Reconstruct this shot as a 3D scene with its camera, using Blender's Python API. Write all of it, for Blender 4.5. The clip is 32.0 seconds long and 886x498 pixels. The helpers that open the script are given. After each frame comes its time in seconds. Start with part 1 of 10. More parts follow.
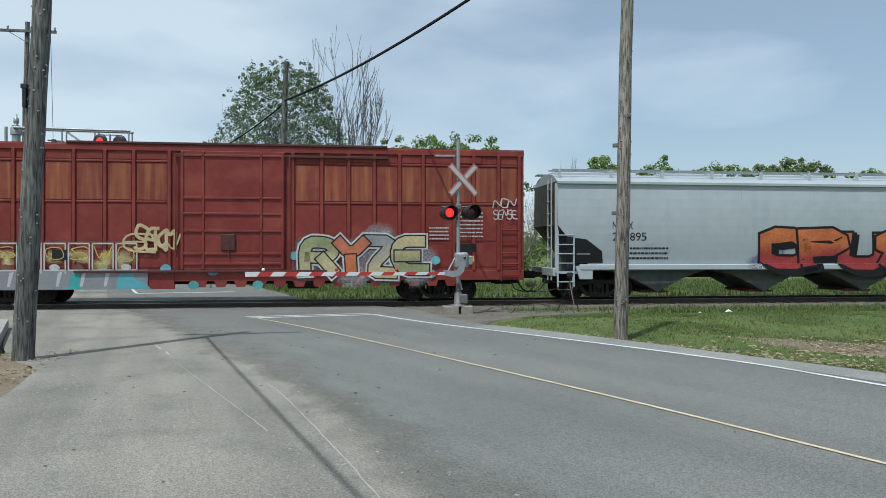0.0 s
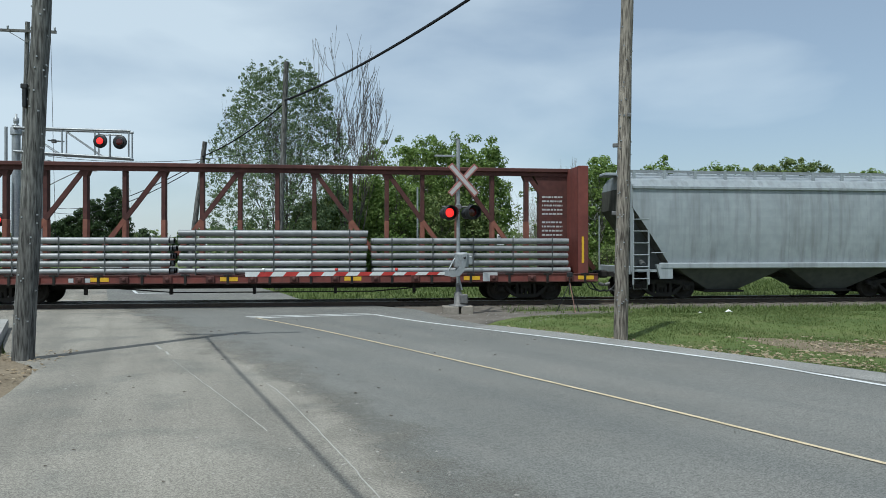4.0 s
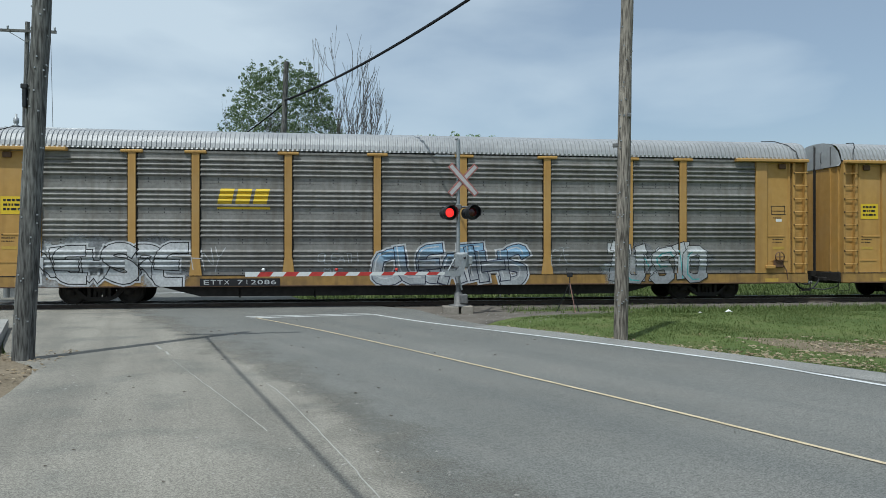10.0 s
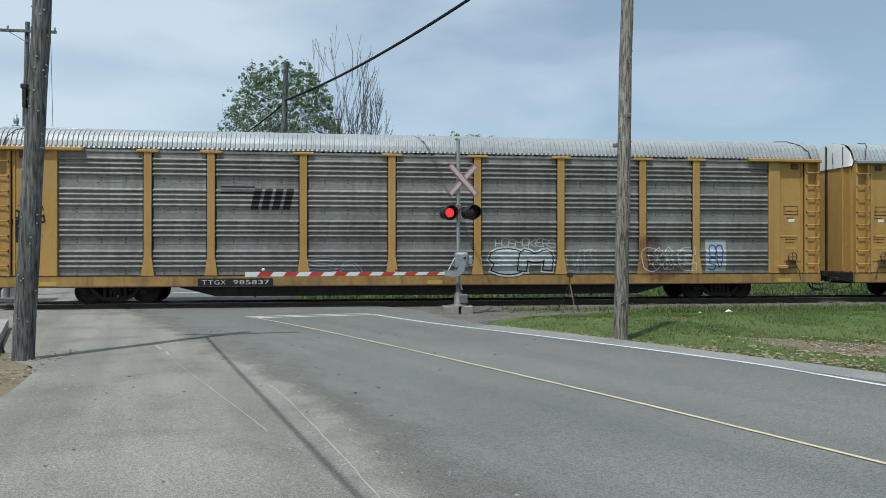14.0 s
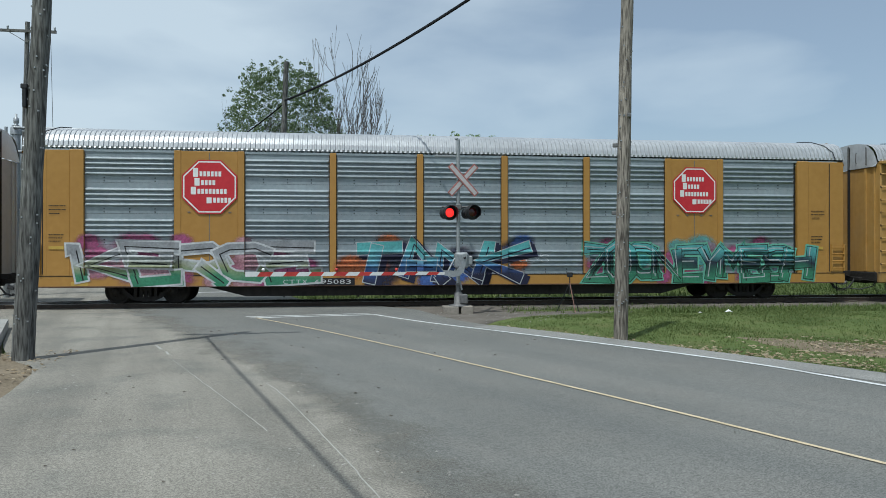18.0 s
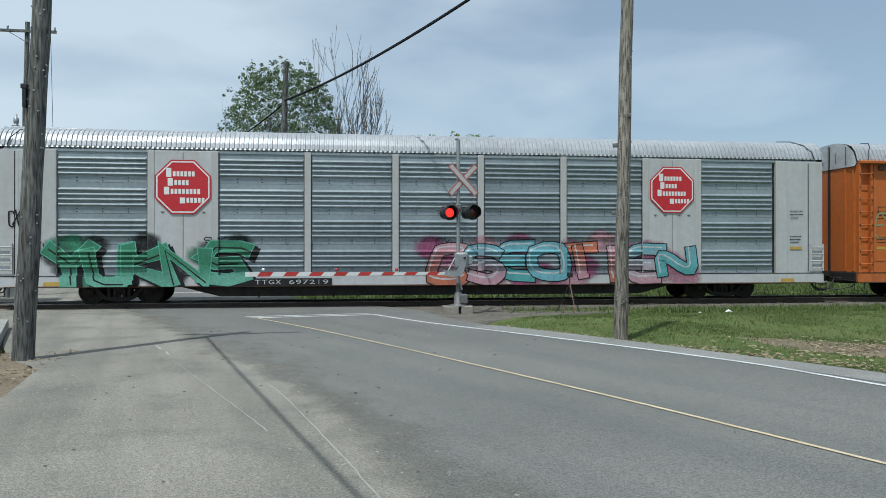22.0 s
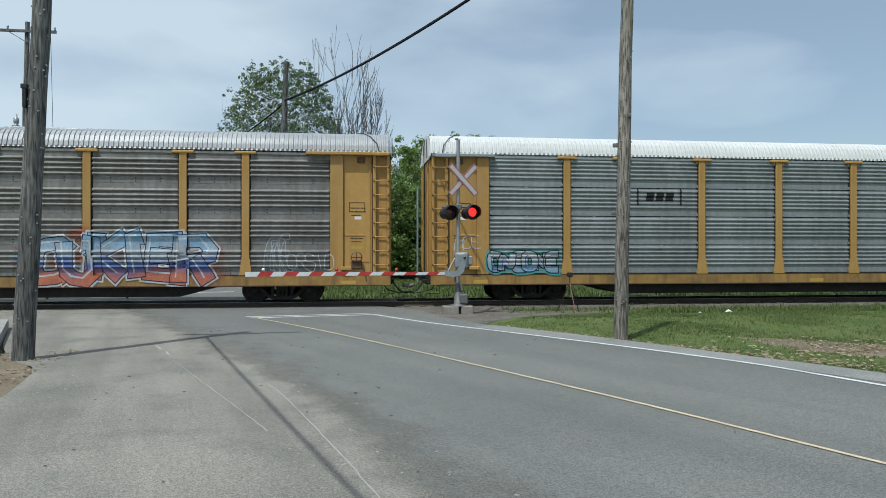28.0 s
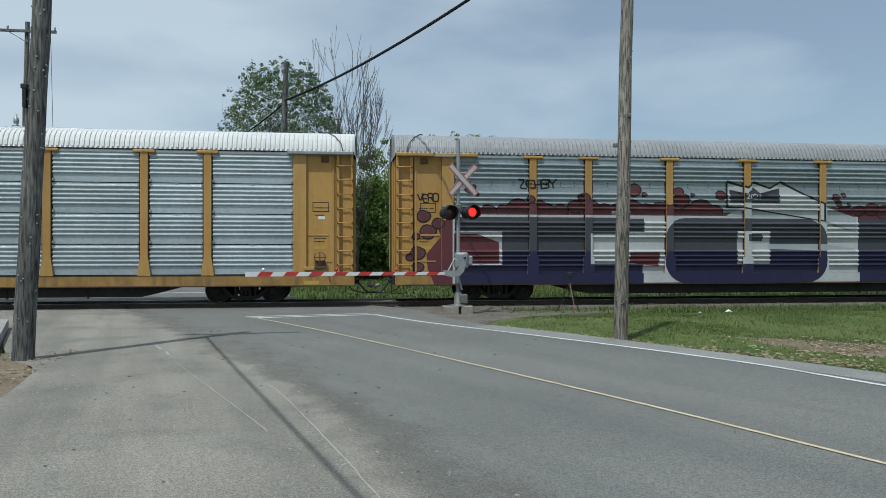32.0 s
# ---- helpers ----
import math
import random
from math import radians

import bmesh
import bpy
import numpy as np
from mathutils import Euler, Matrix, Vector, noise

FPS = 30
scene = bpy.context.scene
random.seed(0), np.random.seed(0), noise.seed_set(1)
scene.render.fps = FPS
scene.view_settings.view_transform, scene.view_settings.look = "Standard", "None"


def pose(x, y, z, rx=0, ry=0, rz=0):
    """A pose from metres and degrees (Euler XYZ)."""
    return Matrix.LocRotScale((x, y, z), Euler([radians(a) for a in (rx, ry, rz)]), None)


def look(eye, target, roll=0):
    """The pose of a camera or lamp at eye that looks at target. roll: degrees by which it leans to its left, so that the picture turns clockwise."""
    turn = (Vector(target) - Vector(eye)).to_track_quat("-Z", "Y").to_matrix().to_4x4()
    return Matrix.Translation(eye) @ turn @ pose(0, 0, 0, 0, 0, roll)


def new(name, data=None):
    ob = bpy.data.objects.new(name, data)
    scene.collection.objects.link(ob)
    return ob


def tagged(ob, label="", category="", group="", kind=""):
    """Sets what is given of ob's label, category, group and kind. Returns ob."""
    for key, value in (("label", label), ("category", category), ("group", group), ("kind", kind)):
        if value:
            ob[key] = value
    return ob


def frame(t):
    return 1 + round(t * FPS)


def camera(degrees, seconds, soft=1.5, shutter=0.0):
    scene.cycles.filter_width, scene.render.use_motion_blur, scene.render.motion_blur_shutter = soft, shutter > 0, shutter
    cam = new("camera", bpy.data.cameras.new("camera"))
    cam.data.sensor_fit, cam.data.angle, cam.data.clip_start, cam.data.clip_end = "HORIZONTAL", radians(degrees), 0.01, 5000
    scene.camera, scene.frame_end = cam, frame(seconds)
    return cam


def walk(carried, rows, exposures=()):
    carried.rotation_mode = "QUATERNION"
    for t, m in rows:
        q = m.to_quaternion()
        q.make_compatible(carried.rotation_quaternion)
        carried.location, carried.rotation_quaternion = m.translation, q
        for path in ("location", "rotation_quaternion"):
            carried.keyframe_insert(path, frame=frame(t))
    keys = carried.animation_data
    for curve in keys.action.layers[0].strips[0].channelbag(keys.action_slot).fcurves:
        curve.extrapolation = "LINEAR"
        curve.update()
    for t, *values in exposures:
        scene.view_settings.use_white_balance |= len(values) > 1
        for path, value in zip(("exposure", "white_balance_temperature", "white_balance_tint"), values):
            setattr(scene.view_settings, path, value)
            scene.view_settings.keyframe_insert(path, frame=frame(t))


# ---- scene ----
# ---------- camera ----------
cam = camera(61.0, 32.0, soft=0.9)
EYE = Vector((0, -26.3, 1.75))
VIEW = look(EYE, EYE + Vector((math.sin(radians(6.2)), math.cos(radians(6.2)), 0.0015)), 0.0)
walk(cam, [(0, VIEW), (32, VIEW)], exposures=[(0, -0.06, 5920, 3), (1, -0.1, 5920, 3), (2.5, -0.1, 5920, 3), (7, -0.15, 5920, 3), (9, -0.2, 5920, 3), (11, -0.14, 5920, 3), (14, -0.1, 5920, 3), (16, -0.14, 5920, 3), (18, -0.19, 5920, 3), (20, -0.14, 5920, 3), (21, -0.08, 5920, 3), (23, -0.2, 5920, 3), (24, -0.24, 5920, 3), (25, -0.1, 5920, 3), (28, -0.13, 5920, 3), (31, -0.2, 5920, 3), (32, -0.3, 5920, 3)])

# ---------- daylight ----------
SUN_DIR = Vector((-0.56 * 0.438, -0.83 * 0.438, 0.899)).normalized()
sun_lamp = new("sun", bpy.data.lights.new("sun", "SUN"))
sun_lamp.data.energy, sun_lamp.data.angle = 3.55, radians(0.55)
sun_lamp.data.color = (1.0, 0.955, 0.89)
sun_lamp.matrix_world = look((0, 0, 60), Vector((0, 0, 60)) - SUN_DIR)

world = bpy.data.worlds.new("sky")
scene.world = world
world.use_nodes = True
wn, wl = world.node_tree.nodes, world.node_tree.links
wbg = wn["Background"]
sky = wn.new("ShaderNodeTexSky")
sky.sky_type, sky.sun_disc = "NISHITA", False
sky.sun_elevation = math.asin(SUN_DIR.z)
sky.sun_rotation = math.atan2(SUN_DIR.x, SUN_DIR.y)
sky.air_density, sky.dust_density, sky.ozone_density = 1.0, 1.0, 1.3
wco = wn.new("ShaderNodeTexCoord")
wmap = wn.new("ShaderNodeMapping")
wmap.inputs["Scale"].default_value = (1.3, 1.3, 3.6)
wmap.inputs["Rotation"].default_value = (0.0, 0.16, 0.5)
wno = wn.new("ShaderNodeTexNoise")
wno.inputs["Scale"].default_value, wno.inputs["Detail"].default_value = 2.2, 8.0
wno.inputs["Roughness"].default_value, wno.inputs["Distortion"].default_value = 0.46, 0.25
wra = wn.new("ShaderNodeValToRGB")
wra.color_ramp.elements[0].position, wra.color_ramp.elements[1].position = 0.26, 0.58
wra.color_ramp.elements[0].color = (0.27, 0.27, 0.27, 1)
wra.color_ramp.elements[1].color = (0.76, 0.76, 0.76, 1)
wmx = wn.new("ShaderNodeMixRGB")
wmx.inputs[2].default_value = (8.4, 9.0, 9.45, 1)
wl.new(wco.outputs["Generated"], wmap.inputs["Vector"])
wl.new(wmap.outputs["Vector"], wno.inputs["Vector"])
# thin haze thickens towards the west
wsx = wn.new("ShaderNodeSeparateXYZ")
whz = wn.new("ShaderNodeMapRange")
whz.inputs["From Min"].default_value, whz.inputs["From Max"].default_value = -0.7, 0.8
whz.inputs["To Min"].default_value, whz.inputs["To Max"].default_value = 0.18, -0.4
wad = wn.new("ShaderNodeMath")
wl.new(wco.outputs["Generated"], wsx.inputs[0])
wl.new(wsx.outputs["X"], whz.inputs["Value"])
wl.new(wno.outputs["Fac"], wad.inputs[0])
wl.new(whz.outputs[0], wad.inputs[1])
wl.new(wad.outputs[0], wra.inputs["Fac"])
wl.new(wra.outputs["Color"], wmx.inputs[0])
wl.new(sky.outputs["Color"], wmx.inputs[1])
wl.new(wmx.outputs["Color"], wbg.inputs["Color"])
wbg.inputs["Strength"].default_value = 0.1


# the track runs a little askew to the x axis
TRACK = Matrix.Rotation(radians(1.3), 4, "Z")


# ---------- materials ----------
def surf(name, a, b=None, rough=0.6, metal=0.0, scale=8.0, big=0.5, bump=0.15, streak=None, rnd=0.0, stain=None, spec=0.4, dist=0.01, glow=0.0, grain=0.0, lanes=None):
    """A surface of two tones a, b mixed by fine and broad noise; streak: (colour, amount) of vertical runs; stain: (colour, amount) of blotches."""
    m = bpy.data.materials.new(name)
    m.use_nodes = True
    n, l = m.node_tree.nodes, m.node_tree.links
    bs = n["Principled BSDF"]
    b = b or tuple(min(1, c * 1.25 + 0.01) for c in a)
    tc = n.new("ShaderNodeTexCoord")
    n1 = n.new("ShaderNodeTexNoise")
    n1.inputs["Scale"].default_value, n1.inputs["Detail"].default_value = scale, 6.0
    n2 = n.new("ShaderNodeTexNoise")
    n2.inputs["Scale"].default_value, n2.inputs["Detail"].default_value = big, 4.0
    for q in (n1, n2):
        l.new(tc.outputs["Object"], q.inputs["Vector"])
    ad = n.new("ShaderNodeMath")
    ad.operation = "ADD"
    l.new(n1.outputs["Fac"], ad.inputs[0])
    l.new(n2.outputs["Fac"], ad.inputs[1])
    mr = n.new("ShaderNodeMapRange")
    mr.inputs["From Min"].default_value, mr.inputs["From Max"].default_value = 0.68, 1.32
    l.new(ad.outputs[0], mr.inputs["Value"])
    mx = n.new("ShaderNodeMixRGB")
    mx.inputs[1].default_value, mx.inputs[2].default_value = (*a, 1), (*b, 1)
    l.new(mr.outputs[0], mx.inputs[0])
    out = mx.outputs["Color"]
    for k, (extra, sc, lo, hi) in enumerate(((streak, (5.0, 5.0, 0.35), 0.46, 0.72), (stain, (0.9, 0.9, 0.9), 0.5, 0.7))):
        if not extra:
            continue
        mp = n.new("ShaderNodeMapping")
        mp.inputs["Scale"].default_value = sc
        mp.inputs["Location"].default_value = (3.7 * k, 1.3, 0)
        l.new(tc.outputs["Object"], mp.inputs["Vector"])
        n3 = n.new("ShaderNodeTexNoise")
        n3.inputs["Scale"].default_value, n3.inputs["Detail"].default_value = 1.0, 7.0
        l.new(mp.outputs["Vector"], n3.inputs["Vector"])
        r3 = n.new("ShaderNodeMapRange")
        r3.inputs["From Min"].default_value, r3.inputs["From Max"].default_value = lo, hi
        r3.inputs["To Max"].default_value = extra[1]
        l.new(n3.outputs["Fac"], r3.inputs["Value"])
        m3 = n.new("ShaderNodeMixRGB")
        m3.inputs[2].default_value = (*extra[0], 1)
        l.new(r3.outputs[0], m3.inputs[0])
        l.new(out, m3.inputs[1])
        out = m3.outputs["Color"]
    if lanes:
        # long wear tracks: (heading in degrees, colour, amount)
        mp = n.new("ShaderNodeMapping")
        mp.vector_type = "TEXTURE"
        mp.inputs["Rotation"].default_value = (0, 0, radians(lanes[0]))
        mp.inputs["Scale"].default_value = (9.0, 0.55, 1.0)
        l.new(tc.outputs["Object"], mp.inputs["Vector"])
        n5 = n.new("ShaderNodeTexNoise")
        n5.inputs["Scale"].default_value, n5.inputs["Detail"].default_value = 0.8, 5.0
        l.new(mp.outputs["Vector"], n5.inputs["Vector"])
        r5 = n.new("ShaderNodeMapRange")
        r5.inputs["From Min"].default_value, r5.inputs["From Max"].default_value = 0.4, 0.66
        r5.inputs["To Max"].default_value = lanes[2]
        l.new(n5.outputs["Fac"], r5.inputs["Value"])
        m5 = n.new("ShaderNodeMixRGB")
        m5.inputs[2].default_value = (*lanes[1], 1)
        l.new(r5.outputs[0], m5.inputs[0])
        l.new(out, m5.inputs[1])
        out = m5.outputs["Color"]
    if grain:
        # aggregate: light and dark specks
        n6 = n.new("ShaderNodeTexVoronoi")
        n6.inputs["Scale"].default_value = 105.0
        l.new(tc.outputs["Object"], n6.inputs["Vector"])
        sp = n.new("ShaderNodeSeparateColor")
        l.new(n6.outputs["Color"], sp.inputs[0])
        r6 = n.new("ShaderNodeMapRange")
        r6.inputs["To Min"].default_value, r6.inputs["To Max"].default_value = 1 - grain, 1 + grain
        l.new(sp.outputs[0], r6.inputs["Value"])
        h6 = n.new("ShaderNodeHueSaturation")
        l.new(r6.outputs[0], h6.inputs["Value"])
        l.new(out, h6.inputs["Color"])
        out = h6.outputs["Color"]
    if rnd:
        oi = n.new("ShaderNodeObjectInfo")
        rr = n.new("ShaderNodeMapRange")
        rr.inputs["To Min"].default_value, rr.inputs["To Max"].default_value = 1 - rnd, 1 + rnd
        l.new(oi.outputs["Random"], rr.inputs["Value"])
        hv = n.new("ShaderNodeHueSaturation")
        l.new(rr.outputs[0], hv.inputs["Value"])
        l.new(out, hv.inputs["Color"])
        out = hv.outputs["Color"]
    l.new(out, bs.inputs["Base Color"])
    bs.inputs["Roughness"].default_value, bs.inputs["Metallic"].default_value = rough, metal
    bs.inputs["Specular IOR Level"].default_value = spec
    if bump:
        bp = n.new("ShaderNodeBump")
        bp.inputs["Strength"].default_value, bp.inputs["Distance"].default_value = bump, dist
        l.new(n1.outputs["Fac"], bp.inputs["Height"])
        l.new(bp.outputs["Normal"], bs.inputs["Normal"])
    if glow:
        bs.inputs["Emission Color"].default_value, bs.inputs["Emission Strength"].default_value = (*b, 1), glow
    return m


def leafy(name, a, b, scale=0.6):
    """Leaves: two greens by island, thin enough to let some light through."""
    m = bpy.data.materials.new(name)
    m.use_nodes = True
    n, l = m.node_tree.nodes, m.node_tree.links
    bs = n["Principled BSDF"]
    ge = n.new("ShaderNodeNewGeometry")
    mx = n.new("ShaderNodeMixRGB")
    mx.inputs[1].default_value, mx.inputs[2].default_value = (*a, 1), (*b, 1)
    l.new(ge.outputs["Random Per Island"], mx.inputs[0])
    l.new(mx.outputs["Color"], bs.inputs["Base Color"])
    bs.inputs["Roughness"].default_value = 0.6
    bs.inputs["Specular IOR Level"].default_value = 0.25
    tr = n.new("ShaderNodeBsdfTranslucent")
    l.new(mx.outputs["Color"], tr.inputs["Color"])
    ms = n.new("ShaderNodeMixShader")
    ms.inputs[0].default_value = 0.4
    l.new(bs.outputs[0], ms.inputs[1])
    l.new(tr.outputs[0], ms.inputs[2])
    l.new(ms.outputs[0], n["Material Output"].inputs["Surface"])
    return m


def wood_grey(name, a, b, c):
    """Weathered round pole: long grain, checks, dark blotches."""
    m = surf(name, a, b, rough=0.85, scale=3.0, big=0.8, bump=0.0, streak=(c, 0.75))
    n, l = m.node_tree.nodes, m.node_tree.links
    mp = n.new("ShaderNodeMapping")
    mp.inputs["Scale"].default_value = (20, 20, 2.2)
    n4 = n.new("ShaderNodeTexNoise")
    n4.inputs["Scale"].default_value, n4.inputs["Detail"].default_value = 1.6, 8
    l.new(n["Texture Coordinate"].outputs["Object"], mp.inputs["Vector"])
    l.new(mp.outputs["Vector"], n4.inputs["Vector"])
    # dark checks along the grain, and bleached strips
    rc = n.new("ShaderNodeValToRGB")
    rc.color_ramp.elements[0].position, rc.color_ramp.elements[1].position = 0.36, 0.62
    rc.color_ramp.elements[0].color, rc.color_ramp.elements[1].color = (0.28, 0.27, 0.26, 1), (1.2, 1.2, 1.18, 1)
    l.new(n4.outputs["Fac"], rc.inputs["Fac"])
    mu = n.new("ShaderNodeMixRGB")
    mu.blend_type = "MULTIPLY"
    mu.inputs[0].default_value = 1.0
    b0 = n["Principled BSDF"].inputs["Base Color"]
    l.new(b0.links[0].from_socket, mu.inputs[1])
    l.new(rc.outputs["Color"], mu.inputs[2])
    l.new(mu.outputs["Color"], b0)
    bp = n.new("ShaderNodeBump")
    bp.inputs["Strength"].default_value, bp.inputs["Distance"].default_value = 0.9, 0.02
    l.new(n4.outputs["Fac"], bp.inputs["Height"])
    l.new(bp.outputs["Normal"], n["Principled BSDF"].inputs["Normal"])
    return m


ASPHALT = surf("asphalt", (0.138, 0.138, 0.126), (0.208, 0.205, 0.188), rough=0.92, scale=55, big=0.28, bump=0.5, stain=((0.2, 0.19, 0.17), 0.4), dist=0.006, spec=0.3, grain=0.42, lanes=(-64, (0.125, 0.13, 0.125), 0.5))
DUSTY = surf("dusty_pavement", (0.212, 0.197, 0.168), (0.318, 0.296, 0.252), rough=0.95, scale=38, big=0.42, bump=0.55, stain=((0.13, 0.135, 0.125), 0.6), dist=0.008, spec=0.25, grain=0.36, lanes=(-74, (0.16, 0.152, 0.132), 0.6))
SHOULDER = surf("shoulder", (0.2, 0.198, 0.186), (0.29, 0.285, 0.265), rough=0.95, scale=30, big=0.6, bump=0.5, spec=0.25, grain=0.35)
LINE_W = surf("worn_white_line", (0.55, 0.56, 0.55), (0.74, 0.75, 0.74), rough=0.8, scale=14, big=2.0, bump=0.2, stain=((0.22, 0.215, 0.2), 0.6))
LINE_Y = surf("worn_yellow_line", (0.5, 0.4, 0.25), (0.66, 0.55, 0.38), rough=0.8, scale=14, big=2.0, bump=0.2, stain=((0.3, 0.26, 0.18), 0.6))
GRASSY = surf("grass_ground", (0.065, 0.098, 0.029), (0.132, 0.165, 0.054), rough=0.95, scale=9, big=0.35, bump=0.8, stain=((0.17, 0.15, 0.07), 0.45), dist=0.04, spec=0.15)
GRAVEL = surf("gravel", (0.09, 0.079, 0.067), (0.21, 0.187, 0.16), rough=0.95, scale=30, big=1.2, bump=0.9, dist=0.03, spec=0.2)
DIRT = surf("leaf_litter_ground", (0.14, 0.112, 0.078), (0.27, 0.22, 0.155), rough=0.95, scale=20, big=1.5, bump=0.9, dist=0.03, spec=0.2)
LITTER = leafy("dry_leaf", (0.3, 0.22, 0.13), (0.5, 0.42, 0.3))
BLADE = leafy("grass_blade", (0.09, 0.135, 0.04), (0.2, 0.24, 0.085))
WEED = leafy("weed_leaf", (0.07, 0.11, 0.03), (0.18, 0.225, 0.075))
CONCRETE = surf("concrete", (0.26, 0.255, 0.235), (0.38, 0.37, 0.345), rough=0.9, scale=16, big=1.5, bump=0.4, stain=((0.25, 0.24, 0.21), 0.5))
FOOTING = surf("grimy_footing_concrete", (0.2, 0.178, 0.148), (0.32, 0.288, 0.245), rough=0.95, scale=16, big=1.5, bump=0.4)
BOARD = surf("dulled_white_board", (0.42, 0.4, 0.4), (0.52, 0.5, 0.5), rough=0.6, scale=9, big=1)
POLE_L = wood_grey("weathered_pole", (0.105, 0.105, 0.1), (0.21, 0.208, 0.198), (0.05, 0.048, 0.046))
POLE_R = wood_grey("brown_pole", (0.2, 0.178, 0.15), (0.34, 0.305, 0.262), (0.1, 0.088, 0.075))
GALV = surf("galvanised_steel", (0.26, 0.275, 0.285), (0.4, 0.415, 0.425), rough=0.5, metal=0.55, scale=18, big=2, bump=0.05)
DULLSTEEL = surf("dull_steel", (0.11, 0.11, 0.11), (0.21, 0.205, 0.2), rough=0.6, metal=0.4, scale=18, big=2)
RAIL = surf("rail_steel", (0.045, 0.035, 0.03), (0.1, 0.075, 0.055), rough=0.7, metal=0.2, scale=12, big=1)
RAILTOP = surf("polished_rail_head", (0.42, 0.42, 0.42), (0.55, 0.55, 0.55), rough=0.3, metal=0.9, scale=12, big=1, bump=0)
TIE = surf("sleeper_wood", (0.05, 0.042, 0.035), (0.12, 0.1, 0.08), rough=0.9, scale=12, big=1, bump=0.5)
BLACK = surf("black_paint", (0.012, 0.013, 0.015), (0.03, 0.031, 0.034), rough=0.5, scale=10, big=0.7)
CABLE = surf("black_cable", (0.008, 0.008, 0.01), (0.02, 0.02, 0.022), rough=0.8, spec=0.15)
WHITE = surf("white_paint", (0.68, 0.68, 0.66), (0.8, 0.8, 0.78), rough=0.5, scale=9, big=1)
RED = surf("red_paint", (0.42, 0.035, 0.03), (0.58, 0.06, 0.05), rough=0.5, scale=9, big=1)
PALE_RED = surf("faded_red_edge", (0.3, 0.11, 0.1), (0.42, 0.17, 0.15), rough=0.6, scale=9, big=1)
LENS_DARK = surf("unlit_red_lens", (0.05, 0.006, 0.006), (0.09, 0.01, 0.01), rough=0.12, scale=30, big=5, bump=0.3, spec=0.6)
LENS_LIT = surf("lit_red_lens", (0.8, 0.02, 0.02), (1.0, 0.03, 0.025), rough=0.3, scale=30, big=5, bump=0, glow=1.3)
BARK = surf("bark", (0.07, 0.06, 0.05), (0.14, 0.125, 0.11), rough=0.9, scale=14, big=2, bump=0.7)
BARK_DARK = surf("dark_bark", (0.04, 0.035, 0.03), (0.085, 0.076, 0.067), rough=0.9, scale=14, big=2, bump=0.5)
BARK_PALE = surf("pale_bark", (0.2, 0.18, 0.155), (0.33, 0.3, 0.27), rough=0.9, scale=14, big=2, bump=0.5)


